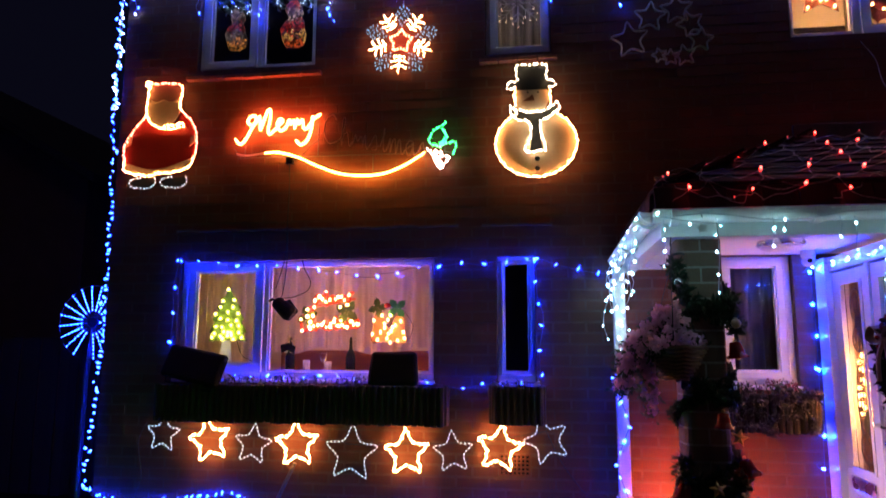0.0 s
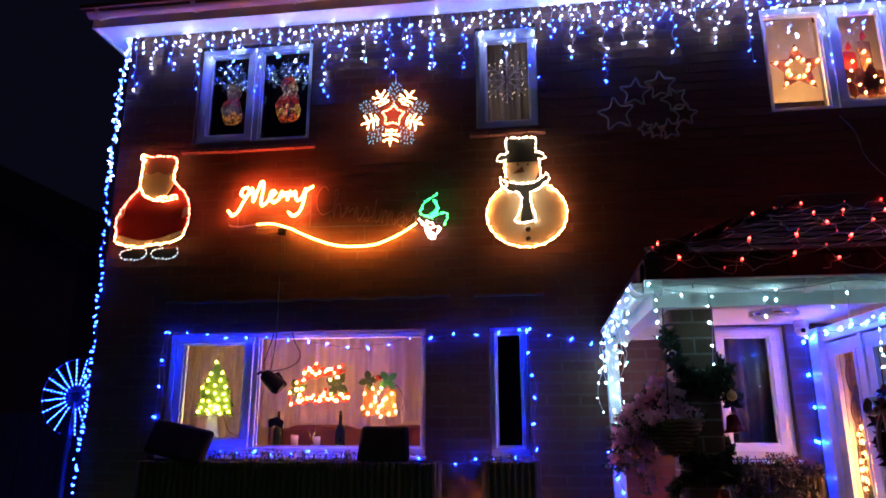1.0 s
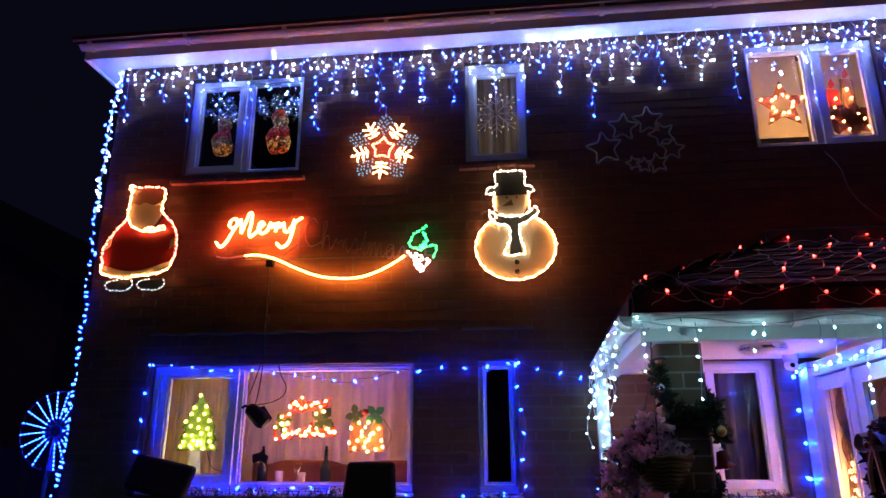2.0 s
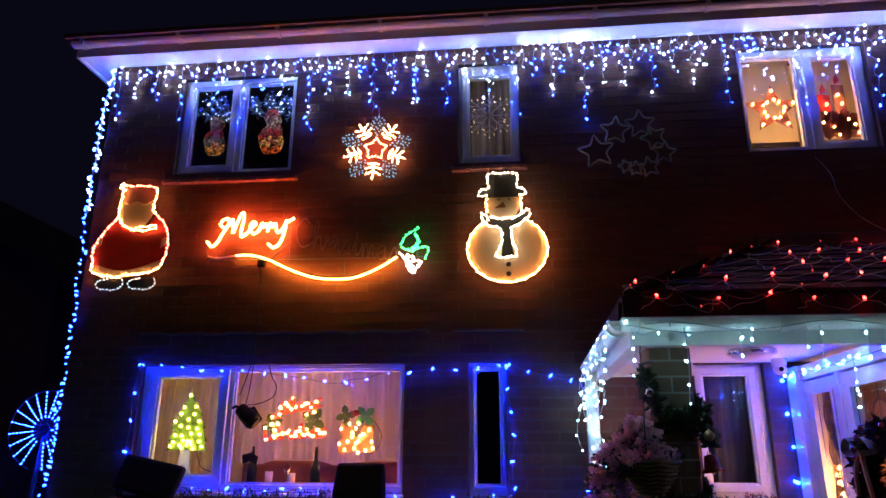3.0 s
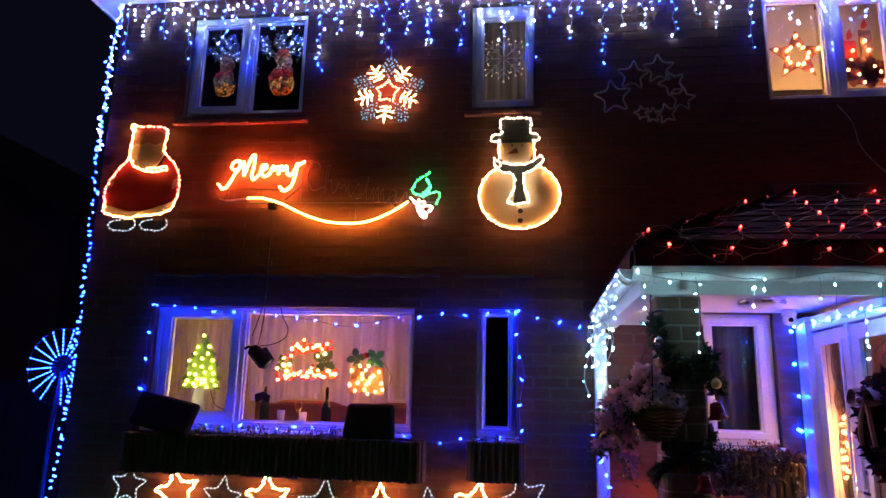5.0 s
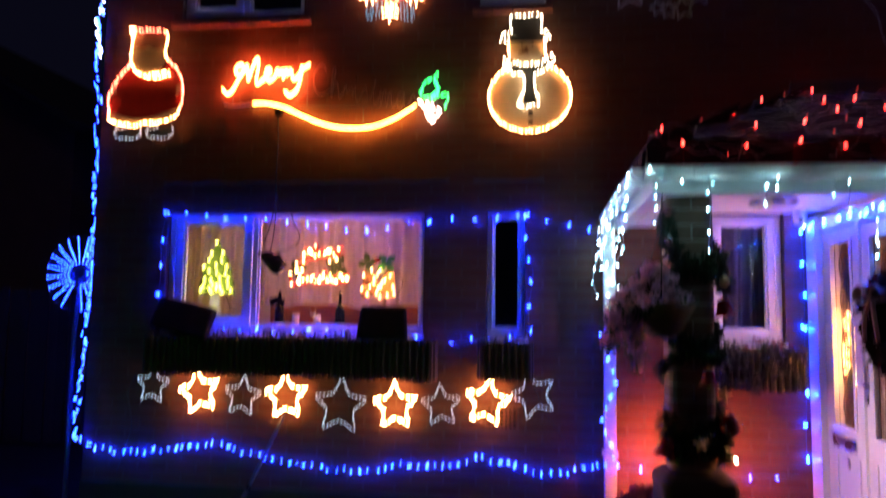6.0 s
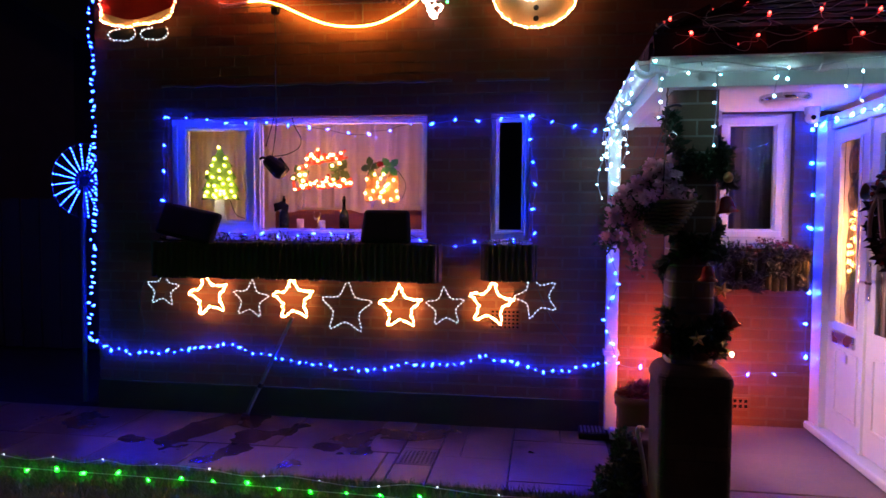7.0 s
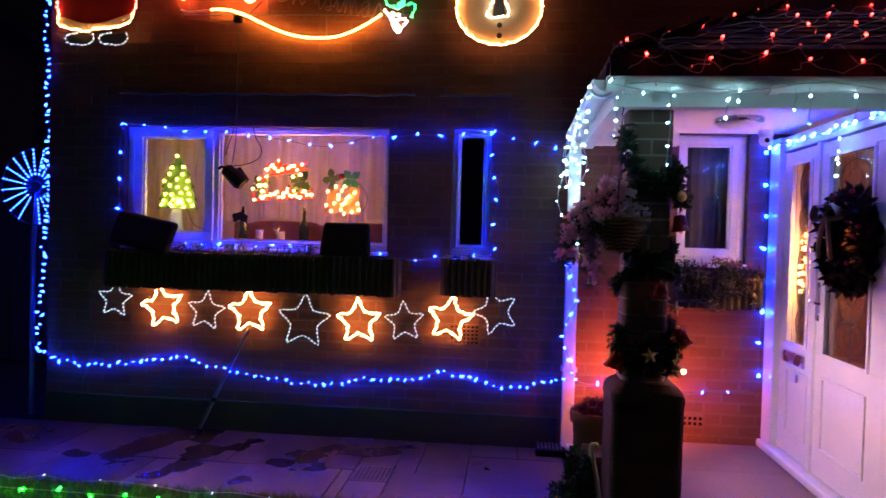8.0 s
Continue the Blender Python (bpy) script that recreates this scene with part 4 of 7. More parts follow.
while x < 7.2:
    n, long = DROPS[k % 7]
    n *= rnd.uniform(0.75, 1.15) * (0.80 if x < 1.6 else 1.0)
    steps = max(3, int(n / 0.048))
    tint = rnd.random()
    pts = []
    for j in range(steps + 1):
        pts.append(Vector((x + 0.013 * math.sin(j * 1.9 + k) + 0.006 * math.sin(j * 4.3), -0.034 + 0.012 * math.cos(j * 2.3 + k), 4.685 - n * j / steps)))
    drop = part("drop_wire", tubem(smooth_path(pts, 3), 0.0014, 3), CLEAR_WIRE, ice)
    for j in range(1, steps + 1):
        if rnd.random() < (0.30 if long and j / steps > 0.5 else 0.06):
            continue
        blue = rnd.random() < (0.9 if long and j / steps > 0.5 else 0.5 if tint > 0.62 else 0.13)
        p = pts[j] + Vector((rnd.choice((-1, 1)) * 0.015, rnd.uniform(-0.008, 0.008), rnd.uniform(-0.014, 0.014)))
        c = rnd.uniform(0.6, 1.15)
        turn = (rnd.uniform(-1.2, 1.2), rnd.uniform(-1.2, 1.2), 0)
        piece("bulb", B_ICE if blue else B_WHITE, p, drop, turn, (c, c, c))
        if rnd.random() < 0.42 and not long:
            c *= rnd.uniform(0.5, 0.9)
            p = pts[j] + Vector((rnd.uniform(-0.026, 0.026), rnd.uniform(-0.012, 0.008), rnd.uniform(-0.02, 0.02)))
            piece("bulb", B_ICE if rnd.random() < 0.3 else B_WHITE, p, drop, turn, (c, c, c))
    x += rnd.uniform(0.062, 0.10)
    k += 1


def star_outline(cx, cz, r, rot):
    return [(cx + (r if k % 2 == 0 else r * 0.45) * math.cos(radians(90 + rot + 36 * k)), cz + (r if k % 2 == 0 else r * 0.45) * math.sin(radians(90 + rot + 36 * k))) for k in range(10)]


# porch icicles along the side gutter and front
pi = thing("icicle_lights", (PX0, PY, 2.2), "white icicle lights along the porch gutter and downpipe", "icicle lights")
rnd = random.Random(21)
edge_line = [(4.1, PY - 0.118, 2.09), (3.95, PY - 0.118, 2.11), (PX0 - 0.10, PY - 0.118, 2.13), (PX0 - 0.115, -1.0, 2.115), (PX0 - 0.115, -0.5, 2.095), (PX0 - 0.10, -0.12, 2.075)]
path = smooth_path(edge_line, 6)
part("wire", tubem(path, 0.0028, 4), CLEAR_WIRE, pi)
bulbs(B_TEAL, along(path, 0.15), pi, "bulb", 0.02)
for k in range(9):
    y = -1.42 + k * 0.165
    n = rnd.uniform(0.10, 0.34)
    pts = [Vector((PX0 - 0.11 + 0.012 * math.sin(j * 1.7 + k), y + 0.012 * math.cos(j * 2.1), 2.085 - n * j / 5)) for j in range(6)]
    drop = part("drop_wire", tubem(pts, 0.0022, 3), CLEAR_WIRE, pi)
    bulbs(B_TEAL, pts[1::2], drop, "bulb", 0.012)
# tangle of drops over the downpipe
for k in range(4):
    x = 3.725 + 0.045 * k
    n = rnd.uniform(0.35, 0.85)
    m = int(n / 0.08)
    pts = [Vector((x + 0.025 * math.sin(j * 1.3 + k * 2), -0.13 - 0.015 * math.cos(j + k), 2.06 - n * j / m)) for j in range(m + 1)]
    drop = part("drop_wire", tubem(smooth_path(pts, 3), 0.0022, 3), CLEAR_WIRE, pi)
    bulbs(B_TEAL, pts[1:], drop, "bulb", 0.012)
front = [Vector((x, PY - 0.118, 2.125 - 0.02 * math.sin(x * 9))) for x in np.arange(3.9, 6.6, 0.12)]
part("wire", tubem(front, 0.0028, 4), CLEAR_WIRE, pi)
for x, drops in ((3.84, (0.05, 0.09, 0.15, 0.215)), (4.07, (0.075, 0.155, 0.26, 0.34)), (4.31, (0.05, 0.13)), (4.36, (0.01, 0.06)), (4.59, (0.09,)), (4.65, (0.03, 0.155)), (4.84, (0.03, 0.14)), (5.02, (0.05, 0.12, 0.2)), (5.25, (0.05, 0.10))):
    pts = [Vector((x + 0.008 * math.sin(j), PY - 0.118, 2.12 - drops[-1] * j / 4)) for j in range(5)]
    drop = part("drop_wire", tubem(pts, 0.0022, 3), CLEAR_WIRE, pi)
    bulbs(B_TEAL, [Vector((x, PY - 0.121, 2.12 - d)) for d in drops], drop, "bulb", 0.006)

go = thing("gutter_ornament", (4.01, PY - 0.116, 2.08), "small dull metal star hung on the porch gutter", "ornament")
part("star", platem(star_outline(4.01, 2.078, 0.027, 12), PY - 0.119, PY - 0.115), UPVC, go)
part("loop", tubem([(4.01, PY - 0.113, 2.145), (4.012, PY - 0.118, 2.125)], 0.002, 4), IRON, go)

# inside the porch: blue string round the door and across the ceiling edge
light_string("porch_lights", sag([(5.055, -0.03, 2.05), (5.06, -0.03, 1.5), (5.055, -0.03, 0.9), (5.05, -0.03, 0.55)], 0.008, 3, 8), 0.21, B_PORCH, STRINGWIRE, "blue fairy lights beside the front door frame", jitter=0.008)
light_string("porch_lights", sag([(5.06, -0.06, 2.09), (5.085, -0.5, 2.06), (5.085, -1.0, 2.06), (5.085, -1.40, 2.06)], 0.012, 3, 9), 0.24, B_TEAL, CABLE, "white and blue fairy lights along the top of the front door", jitter=0.01)
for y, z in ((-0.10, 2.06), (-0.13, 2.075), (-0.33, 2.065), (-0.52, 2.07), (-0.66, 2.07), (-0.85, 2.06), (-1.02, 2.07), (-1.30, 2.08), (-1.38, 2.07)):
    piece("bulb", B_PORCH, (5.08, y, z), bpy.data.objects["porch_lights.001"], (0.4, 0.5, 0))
light_string("porch_lights", [(3.86, -0.10, 0.50), (3.95, -0.06, 0.47), (4.3, -0.04, 0.46), (4.6, -0.04, 0.43), (4.75, -0.04, 0.46), (5.0, -0.04, 0.47)], 0.17, B_BLUE, STRINGWIRE, "blue fairy lights along the foot of the porch wall", jitter=0.01)
light_string("downpipe_lights", sag([(3.75, -0.11, 1.35), (3.85, -0.11, 1.05), (3.75, -0.11, 0.8), (3.85, -0.11, 0.5)], 0.006, 3, 10), 0.085, B_BLUE, STRINGWIRE, "blue fairy lights wound round the white downpipe", jitter=0.008)
tangle = thing("hanging_lights", (5.09, -0.9, 2.06), "short loop of white fairy lights hanging above the door", "string lights")
pts = smooth_path([(5.085, -0.95, 2.07), (5.075, -0.98, 1.98), (5.09, -0.93, 1.92), (5.075, -0.99, 1.86), (5.09, -0.94, 1.80)], 6)
part("wire", tubem(pts, 0.003, 4), CLEAR_WIRE, tangle)
bulbs(B_TEAL, along(pts, 0.065), tangle, "bulb", 0.015)

# red net on the porch roof
net = thing("net_lights", (4.5, -0.8, 2.6), "red net lights spread over the porch roof tiles", "net lights")


def on_roof(u, v):
    """u along the eaves, v from the eaves (0) to the top (1)."""
    if v < 0:
        return Vector((u, RY0 - 0.04 + 0.2 * v, RZ0 + 0.9 * v + 0.03))
    y = RY0 + RUN * v
    return Vector((u, y, RZ0 + (RZ1 - RZ0) * v + 0.05))


rnd = random.Random(5)
bm = bmesh.new()
cell = 0.235
LEVELS = (-0.135, -0.075, 0.0, 0.10, 0.22, 0.35, 0.49, 0.64, 0.80, 0.95)
node = {}
for j, v in enumerate(LEVELS):
    for i in range(12):
        u = RX0 + 1.20 * max(v, 0) + 0.03 + (i + 0.5 * (j % 2)) * cell + rnd.uniform(-0.06, 0.06)
        if u < 6.3:
            w = 0.018 if v < 0.01 else 0.04
            node[i, j] = on_roof(u, min(v + rnd.uniform(-w, w), 0.985)) + Vector((0, -0.006, rnd.uniform(0, 0.012)))
for (i, j), p in node.items():
    for di in ((-1, 0) if j % 2 == 0 else (0, 1)):
        q = node.get((i + di, j + 1))
        if q is None or rnd.random() < 0.08:
            continue
        a, b = p.lerp(q, 0.33), p.lerp(q, 0.67)
        a += Vector((rnd.uniform(-0.03, 0.03), 0, rnd.uniform(-0.022, 0.012)))
        b += Vector((rnd.uniform(-0.03, 0.03), 0, rnd.uniform(-0.022, 0.012)))
        tube(bm, smooth_path([p, a, b, q], 4), 0.0015, 3)
    if j % 2 and rnd.random() < 0.8:
        piece("bulb", B_RED, p + Vector((0, -0.01, 0.012)), net, (rnd.uniform(-1, 1), rnd.uniform(-1, 1), 0))
    elif rnd.random() < 0.3:
        piece("bulb", B_REDDIM, p + Vector((0, -0.01, 0.010)), net, (rnd.uniform(-1, 1), rnd.uniform(-1, 1), 0))
# the end of the net lies over the hip and down its side
prev = None
for j in range(6):
    v = 0.04 + j * 0.16
    strand = []
    for k in range(4):
        strand.append(Vector((RX0 + 1.20 * v + rnd.uniform(-0.02, 0.02), RY0 + RUN * v + 0.02 + k * 0.21 + rnd.uniform(-0.03, 0.03), RZ0 + (RZ1 - RZ0) * v + 0.05 + rnd.uniform(0, 0.02))))
    strand = [p for p in strand if p.y < -0.05]
    for k, p in enumerate(strand):
        if prev and k < len(prev):
            tube(bm, smooth_path([p, p.lerp(prev[k], 0.5) + Vector((rnd.uniform(-0.03, 0.03), rnd.uniform(-0.03, 0.03), -0.01)), prev[k]], 3), 0.0013, 3)
        if rnd.random() < 0.4:
            piece("bulb", B_RED, p + Vector((0, 0, 0.012)), net)
    prev = strand
# loose loops at the corner over the gutter
loop = [(RX0 - 0.03, RY0 - 0.03, RZ0 + 0.02), (RX0 + 0.08, RY0 - 0.06, RZ0 + 0.09), (RX0 + 0.20, RY0 - 0.06, RZ0 + 0.03), (RX0 + 0.26, RY0 - 0.07, RZ0 - 0.05), (RX0 + 0.36, RY0 - 0.07, RZ0 - 0.09), (RX0 + 0.40, RY0 - 0.06, RZ0 + 0.0), (RX0 + 0.54, RY0 - 0.07, RZ0 - 0.03), (RX0 + 0.70, RY0 - 0.06, RZ0 + 0.04)]
tube(bm, smooth_path(loop, 5), 0.0014, 3)
part("net", bm, NETWIRE, net)

# green string on the lawn
light_string("lawn_lights", [(-0.3, -1.30, 0.035), (0.43, -1.31, 0.03), (1.16, -1.32, 0.03), (1.9, -1.345, 0.03), (2.6, -1.37, 0.03), (3.4, -1.42, 0.03)], 0.19, B_GREEN, CLEAR_WIRE, "green fairy lights lying along the lawn edge", jitter=0.012)
light_string("lawn_lights", sag([(0.2, -1.16, 0.03), (1.0, -1.15, 0.03), (2.2, -1.22, 0.03), (3.3, -1.26, 0.03)], 0.02, 5, 13), 0.33, bead("dim_dot", 0.004, 1, glow("dim_white_dot", (0.8, 0.9, 1), 4)), CLEAR_WIRE, "loose pale wire of small lights on the grass", jitter=0.01)

# ---- rope light figures on the wall ----
def rope(parent, pts, me, step, closed=False, tube_mat=ROPE, r=0.006, name="rope", y=-0.05, per=5, smooth=True):
    if me is B_WARM:
        tube_mat, r = E_TUBE, 0.0060
    path = smooth_path(flat(pts, y), per, closed) if smooth else flat(pts, y)
    line = part(name, tubem(path, r, 5, closed), tube_mat, parent)
    if me:
        for i, p in enumerate(along(path, step, closed)):
            d = 0.0045 * math.sin(i * 2.4)
            piece("bulb", me, p + Vector((d, -0.006, 0.0045 * math.cos(i * 1.7))), line, None, (1 + 30 * d,) * 3)
    return path


# round figure in a red coat
fig = thing("rope_light_figure", (0.36, -0.04, 2.77), "rope light figure in red coat with white trim, black boots", "light figure")
coat = [(0.23, 3.33), (0.13, 3.22), (0.06, 3.05), (0.05, 2.93), (0.10, 2.875), (0.30, 2.845), (0.42, 2.86), (0.60, 2.91), (0.66, 3.02), (0.665, 3.15), (0.61, 3.29), (0.53, 3.36), (0.45, 3.22), (0.33, 3.235)]
part("coat_sheet", platem([(p.x, p.z) for p in smooth_path(flat(coat, 0), 3, True)], -0.046, -0.040), REDSHEET, fig)
hem = [(0.055, 2.96), (0.05, 2.91), (0.12, 2.87), (0.30, 2.845), (0.42, 2.86), (0.61, 2.92), (0.645, 2.98), (0.55, 2.955), (0.40, 2.91), (0.25, 2.905)]
part("hem_sheet", platem([(p.x, p.z) for p in smooth_path(flat(hem, 0), 3, True)], -0.052, -0.047), CREAMSHEET, fig)
beard = [(0.23, 3.46), (0.30, 3.455), (0.36, 3.475), (0.43, 3.455), (0.51, 3.46), (0.50, 3.36), (0.42, 3.25), (0.32, 3.25), (0.24, 3.32)]
part("beard_sheet", platem([(p.x, p.z) for p in smooth_path(flat(beard, 0), 3, True)], -0.052, -0.047), CREAMSHEET, fig)
part("cap_sheet", platem([(0.22, 3.46), (0.225, 3.60), (0.30, 3.605), (0.42, 3.60), (0.50, 3.585), (0.51, 3.46)], -0.046, -0.040), surface("dull_sheet", (0.20, 0.10, 0.075), (0.32, 0.16, 0.11), 0.6, bump=0.02), fig)
part("moustache_line", tubem(smooth_path(flat([(0.25, 3.475), (0.30, 3.455), (0.36, 3.475), (0.42, 3.45), (0.49, 3.475)], -0.055), 5), 0.004, 5), CREAMSHEET, fig)
for x0 in (0.055, 0.605):
    part("cuff_sheet", platem([(x0, 3.08), (x0 + 0.05, 3.12), (x0 + 0.055, 3.19), (x0 + 0.005, 3.15)], -0.054, -0.048), CREAMSHEET, fig)
rope(fig, [(0.24, 3.58), (0.21, 3.60), (0.20, 3.625), (0.235, 3.635), (0.25, 3.61)], B_WARM, 0.022)
rope(fig, [(0.25, 3.62), (0.32, 3.615), (0.40, 3.615), (0.47, 3.605), (0.515, 3.58)], B_ROSE, 0.030)
rope(fig, [(0.515, 3.58), (0.52, 3.52), (0.505, 3.46), (0.51, 3.40), (0.53, 3.365)], B_WARM, 0.026)
rope(fig, [(0.225, 3.60), (0.225, 3.5), (0.215, 3.4), (0.235, 3.32), (0.29, 3.265), (0.37, 3.235), (0.46, 3.23), (0.535, 3.245), (0.54, 3.27), (0.46, 3.26), (0.37, 3.255)], B_WARM, 0.026)
rope(fig, [(0.53, 3.365), (0.60, 3.30), (0.65, 3.21), (0.665, 3.10), (0.655, 3.0), (0.64, 2.975)], B_ROSE, 0.028)
rope(fig, [(0.64, 2.97), (0.615, 2.915), (0.55, 2.885), (0.43, 2.862)], B_WARM, 0.026)
rope(fig, [(0.43, 2.862), (0.38, 2.87), (0.32, 2.855)], B_WARM, 0.026)
rope(fig, [(0.30, 2.842), (0.17, 2.86), (0.08, 2.885), (0.05, 2.925), (0.06, 2.975)], B_WARM, 0.026)
rope(fig, [(0.06, 2.975), (0.045, 3.03), (0.05, 3.1), (0.09, 3.18), (0.15, 3.27), (0.22, 3.345)], B_ROSE, 0.028)
for bx, s in ((0.225, 1), (0.49, 1)):
    part("boot_sheet", platem([(bx - 0.10, 2.79), (bx - 0.07, 2.755), (bx + 0.08, 2.755), (bx + 0.105, 2.79), (bx + 0.09, 2.835), (bx - 0.06, 2.82)], -0.046, -0.040), BLACKSHEET, fig)
    rope(fig, [(bx - 0.02, 2.83), (bx - 0.08, 2.825), (bx - 0.115, 2.795), (bx - 0.08, 2.755), (bx, 2.745), (bx + 0.07, 2.75), (bx + 0.11, 2.79), (bx + 0.09, 2.84)], B_COOL, 0.029, r=0.004)

fig.scale = (0.97, 1.0, 0.965)
fig.location.x += 0.035
fig.location.z += 0.004

# snowman
sm = thing("rope_light_snowman", (3.255, -0.04, 2.73), "rope light snowman with black hat and scarf, cream body", "light figure")
body_pts = [(3.255 + 0.298 * math.cos(a), 2.995 + 0.262 * math.sin(a)) for a in np.linspace(math.radians(118), math.radians(422), 26)]
part("body_sheet", platem(body_pts, -0.044, -0.038), CREAMSHEET, sm)
part("head_sheet", platem([(3.115, 3.43), (3.105, 3.33), (3.14, 3.25), (3.22, 3.225), (3.32, 3.25), (3.355, 3.33), (3.345, 3.43)], -0.050, -0.044), CREAMSHEET, sm)
part("hat_sheet", platem([(3.06, 3.475), (3.06, 3.43), (3.10, 3.415), (3.37, 3.415), (3.395, 3.44), (3.385, 3.475), (3.335, 3.48), (3.335, 3.60), (3.12, 3.60), (3.125, 3.485)], -0.056, -0.050), BLACKSHEET, sm)
part("scarf_sheet", platem([(3.08, 3.28), (3.16, 3.235), (3.25, 3.225), (3.33, 3.24), (3.40, 3.295), (3.41, 3.245), (3.33, 3.19), (3.285, 3.165), (3.285, 3.05), (3.305, 2.94), (3.21, 2.935), (3.225, 3.05), (3.22, 3.165), (3.14, 3.185), (3.085, 3.22)], -0.057, -0.051), BLACKSHEET, sm)
part("nose", platem([(3.165, 3.325), (3.235, 3.375), (3.25, 3.33)], -0.058, -0.051), surface("carrot_paint", (0.14, 0.05, 0.025), (0.2, 0.08, 0.03), 0.5, bump=0), sm)
for ez in (2.875, 2.80):
    part("button", lathem([(0.02, 0.0), (0.018, -0.008), (0.006, -0.011)], (3.262, -0.045, ez), 12, "y"), BLACKSHEET, sm)
for ex in (3.20, 3.275):
    part("eye", lathem([(0.008, 0.0), (0.007, -0.006), (0.002, -0.008)], (ex, -0.051, 3.395), 8, "y"), BLACKSHEET, sm)
sm.scale = (0.97, 1.0, 0.95)
sm.location.x += 0.02
sm.location.z += 0.012
rope(sm, body_pts, B_WARM, 0.0245, smooth=False)
rope(sm, [(3.105, 3.425), (3.10, 3.36), (3.115, 3.29)], B_WARM, 0.0245)
rope(sm, [(3.36, 3.425), (3.365, 3.36), (3.37, 3.30)], B_WARM, 0.0245)
rope(sm, [(3.105, 3.425), (3.055, 3.425), (3.05, 3.46), (3.085, 3.48), (3.12, 3.485), (3.118, 3.54), (3.118, 3.605), (3.23, 3.61), (3.34, 3.605), (3.34, 3.55), (3.345, 3.485), (3.39, 3.475), (3.40, 3.44), (3.375, 3.42)], B_WWHITE, 0.030, r=0.004, y=-0.062)
rope(sm, [(3.07, 3.28), (3.13, 3.25), (3.24, 3.235), (3.34, 3.25), (3.41, 3.305), (3.425, 3.255), (3.34, 3.18), (3.29, 3.155), (3.295, 3.05), (3.325, 2.945), (3.25, 2.925), (3.17, 2.935), (3.215, 3.04), (3.21, 3.15), (3.13, 3.175), (3.075, 3.22), (3.07, 3.28)], B_WWHITE, 0.026, r=0.004, y=-0.062)

# snowflake motif: six warm branches, six pale dotted tips between
sf = thing("snowflake_light", (2.255, -0.04, 3.56), "snowflake motif with warm branches and pale blue dotted tips", "light figure")
fc = Vector((2.278, -0.045, 3.83))


def polar(c, r, a, y=None):
    return Vector((c.x + r * math.cos(a), c.y if y is None else y, c.z + r * math.sin(a)))


for k in range(5):
    a = radians(90 + 36 + 72 * k - 4)
    for segs in (((0.125, 0), (0.262, 0)), ((0.150, 0), (0.182, 0.36)), ((0.150, 0), (0.182, -0.36)), ((0.185, 0), (0.228, 0.27)), ((0.185, 0), (0.228, -0.27)), ((0.12, 0), (0.138, 0.32)), ((0.12, 0), (0.138, -0.32))):
        pa, pb = polar(fc, segs[0][0], a + segs[0][1]), polar(fc, segs[1][0], a + segs[1][1])
        br = part("branch", tubem([pa, pb], 0.0052, 5), E_TUBE, sf)
        for i, p in enumerate(along([pa, pb], 0.020)):
            piece("bulb", B_FLAKE, p + Vector((0.003 * math.sin(i * 2.4 + k), -0.005, 0.003 * math.cos(i * 1.7 + k))), br)
    b = radians(90 + 72 * k - 4)
    for ring, span in ((0.115, 1), (0.145, 2), (0.17, 3), (0.195, 4), (0.22, 5), (0.245, 4), (0.268, 3), (0.29, 1)):
        for j in range(span):
            piece("bulb", B_COOLBLUE, polar(fc, ring + 0.008 * math.sin(j * 2.9 + ring * 60), b + (j - (span - 1) / 2) * (0.028 / ring)), sf)
    part("tip_frame", tubem([polar(fc, 0.12, b), polar(fc, 0.285, b)], 0.003, 4), CABLE, sf)
star = [polar(fc, 0.092 if k % 2 == 0 else 0.058, radians(90 - 4 + 36 * k)) for k in range(10)]
part("centre_rope", tubem(star, 0.0045, 5, True), E_TUBE, sf)
bulbs(B_ROSE, along(star, 0.024, True), sf)
part("hanger", tubem([polar(fc, 0.285, radians(86)), polar(fc, 0.36, radians(87))], 0.002, 4), CLEAR_WIRE, sf)


def star_pts(cx, cz, r, rot=0.0, inner=0.5, squash=1.0):
    return [(cx + (r if k % 2 == 0 else r * inner) * math.cos(radians(90 + rot + 36 * k)) * squash, cz + (r if k % 2 == 0 else r * inner) * math.sin(radians(90 + rot + 36 * k))) for k in range(10)]


# unlit cluster of rope stars
us = thing("star_cluster", (4.1, -0.04, 3.5), "unlit cluster of grey rope light stars on the wall", "light figure")
for cx, cz, r, rot in ((3.955, 3.735, 0.135, 8), (4.10, 3.90, 0.115, -6), (4.285, 3.945, 0.115, 3), (4.375, 3.83, 0.10, 20), (4.44, 3.705, 0.09, -8), (4.325, 3.595, 0.08, 10), (4.23, 3.585, 0.06, 0), (4.155, 3.605, 0.055, 14)):
    p = smooth_path(flat(star_pts(cx, cz, r, rot, 0.52), -0.045), 3, True)
    part("rope_star", tubem(p, 0.0075, 5, True), ROPE, us)
part("frame_bar", tubem([(3.88, -0.03, 3.64), (4.46, -0.03, 3.64)], 0.004, 4), GREYPOLE, us)

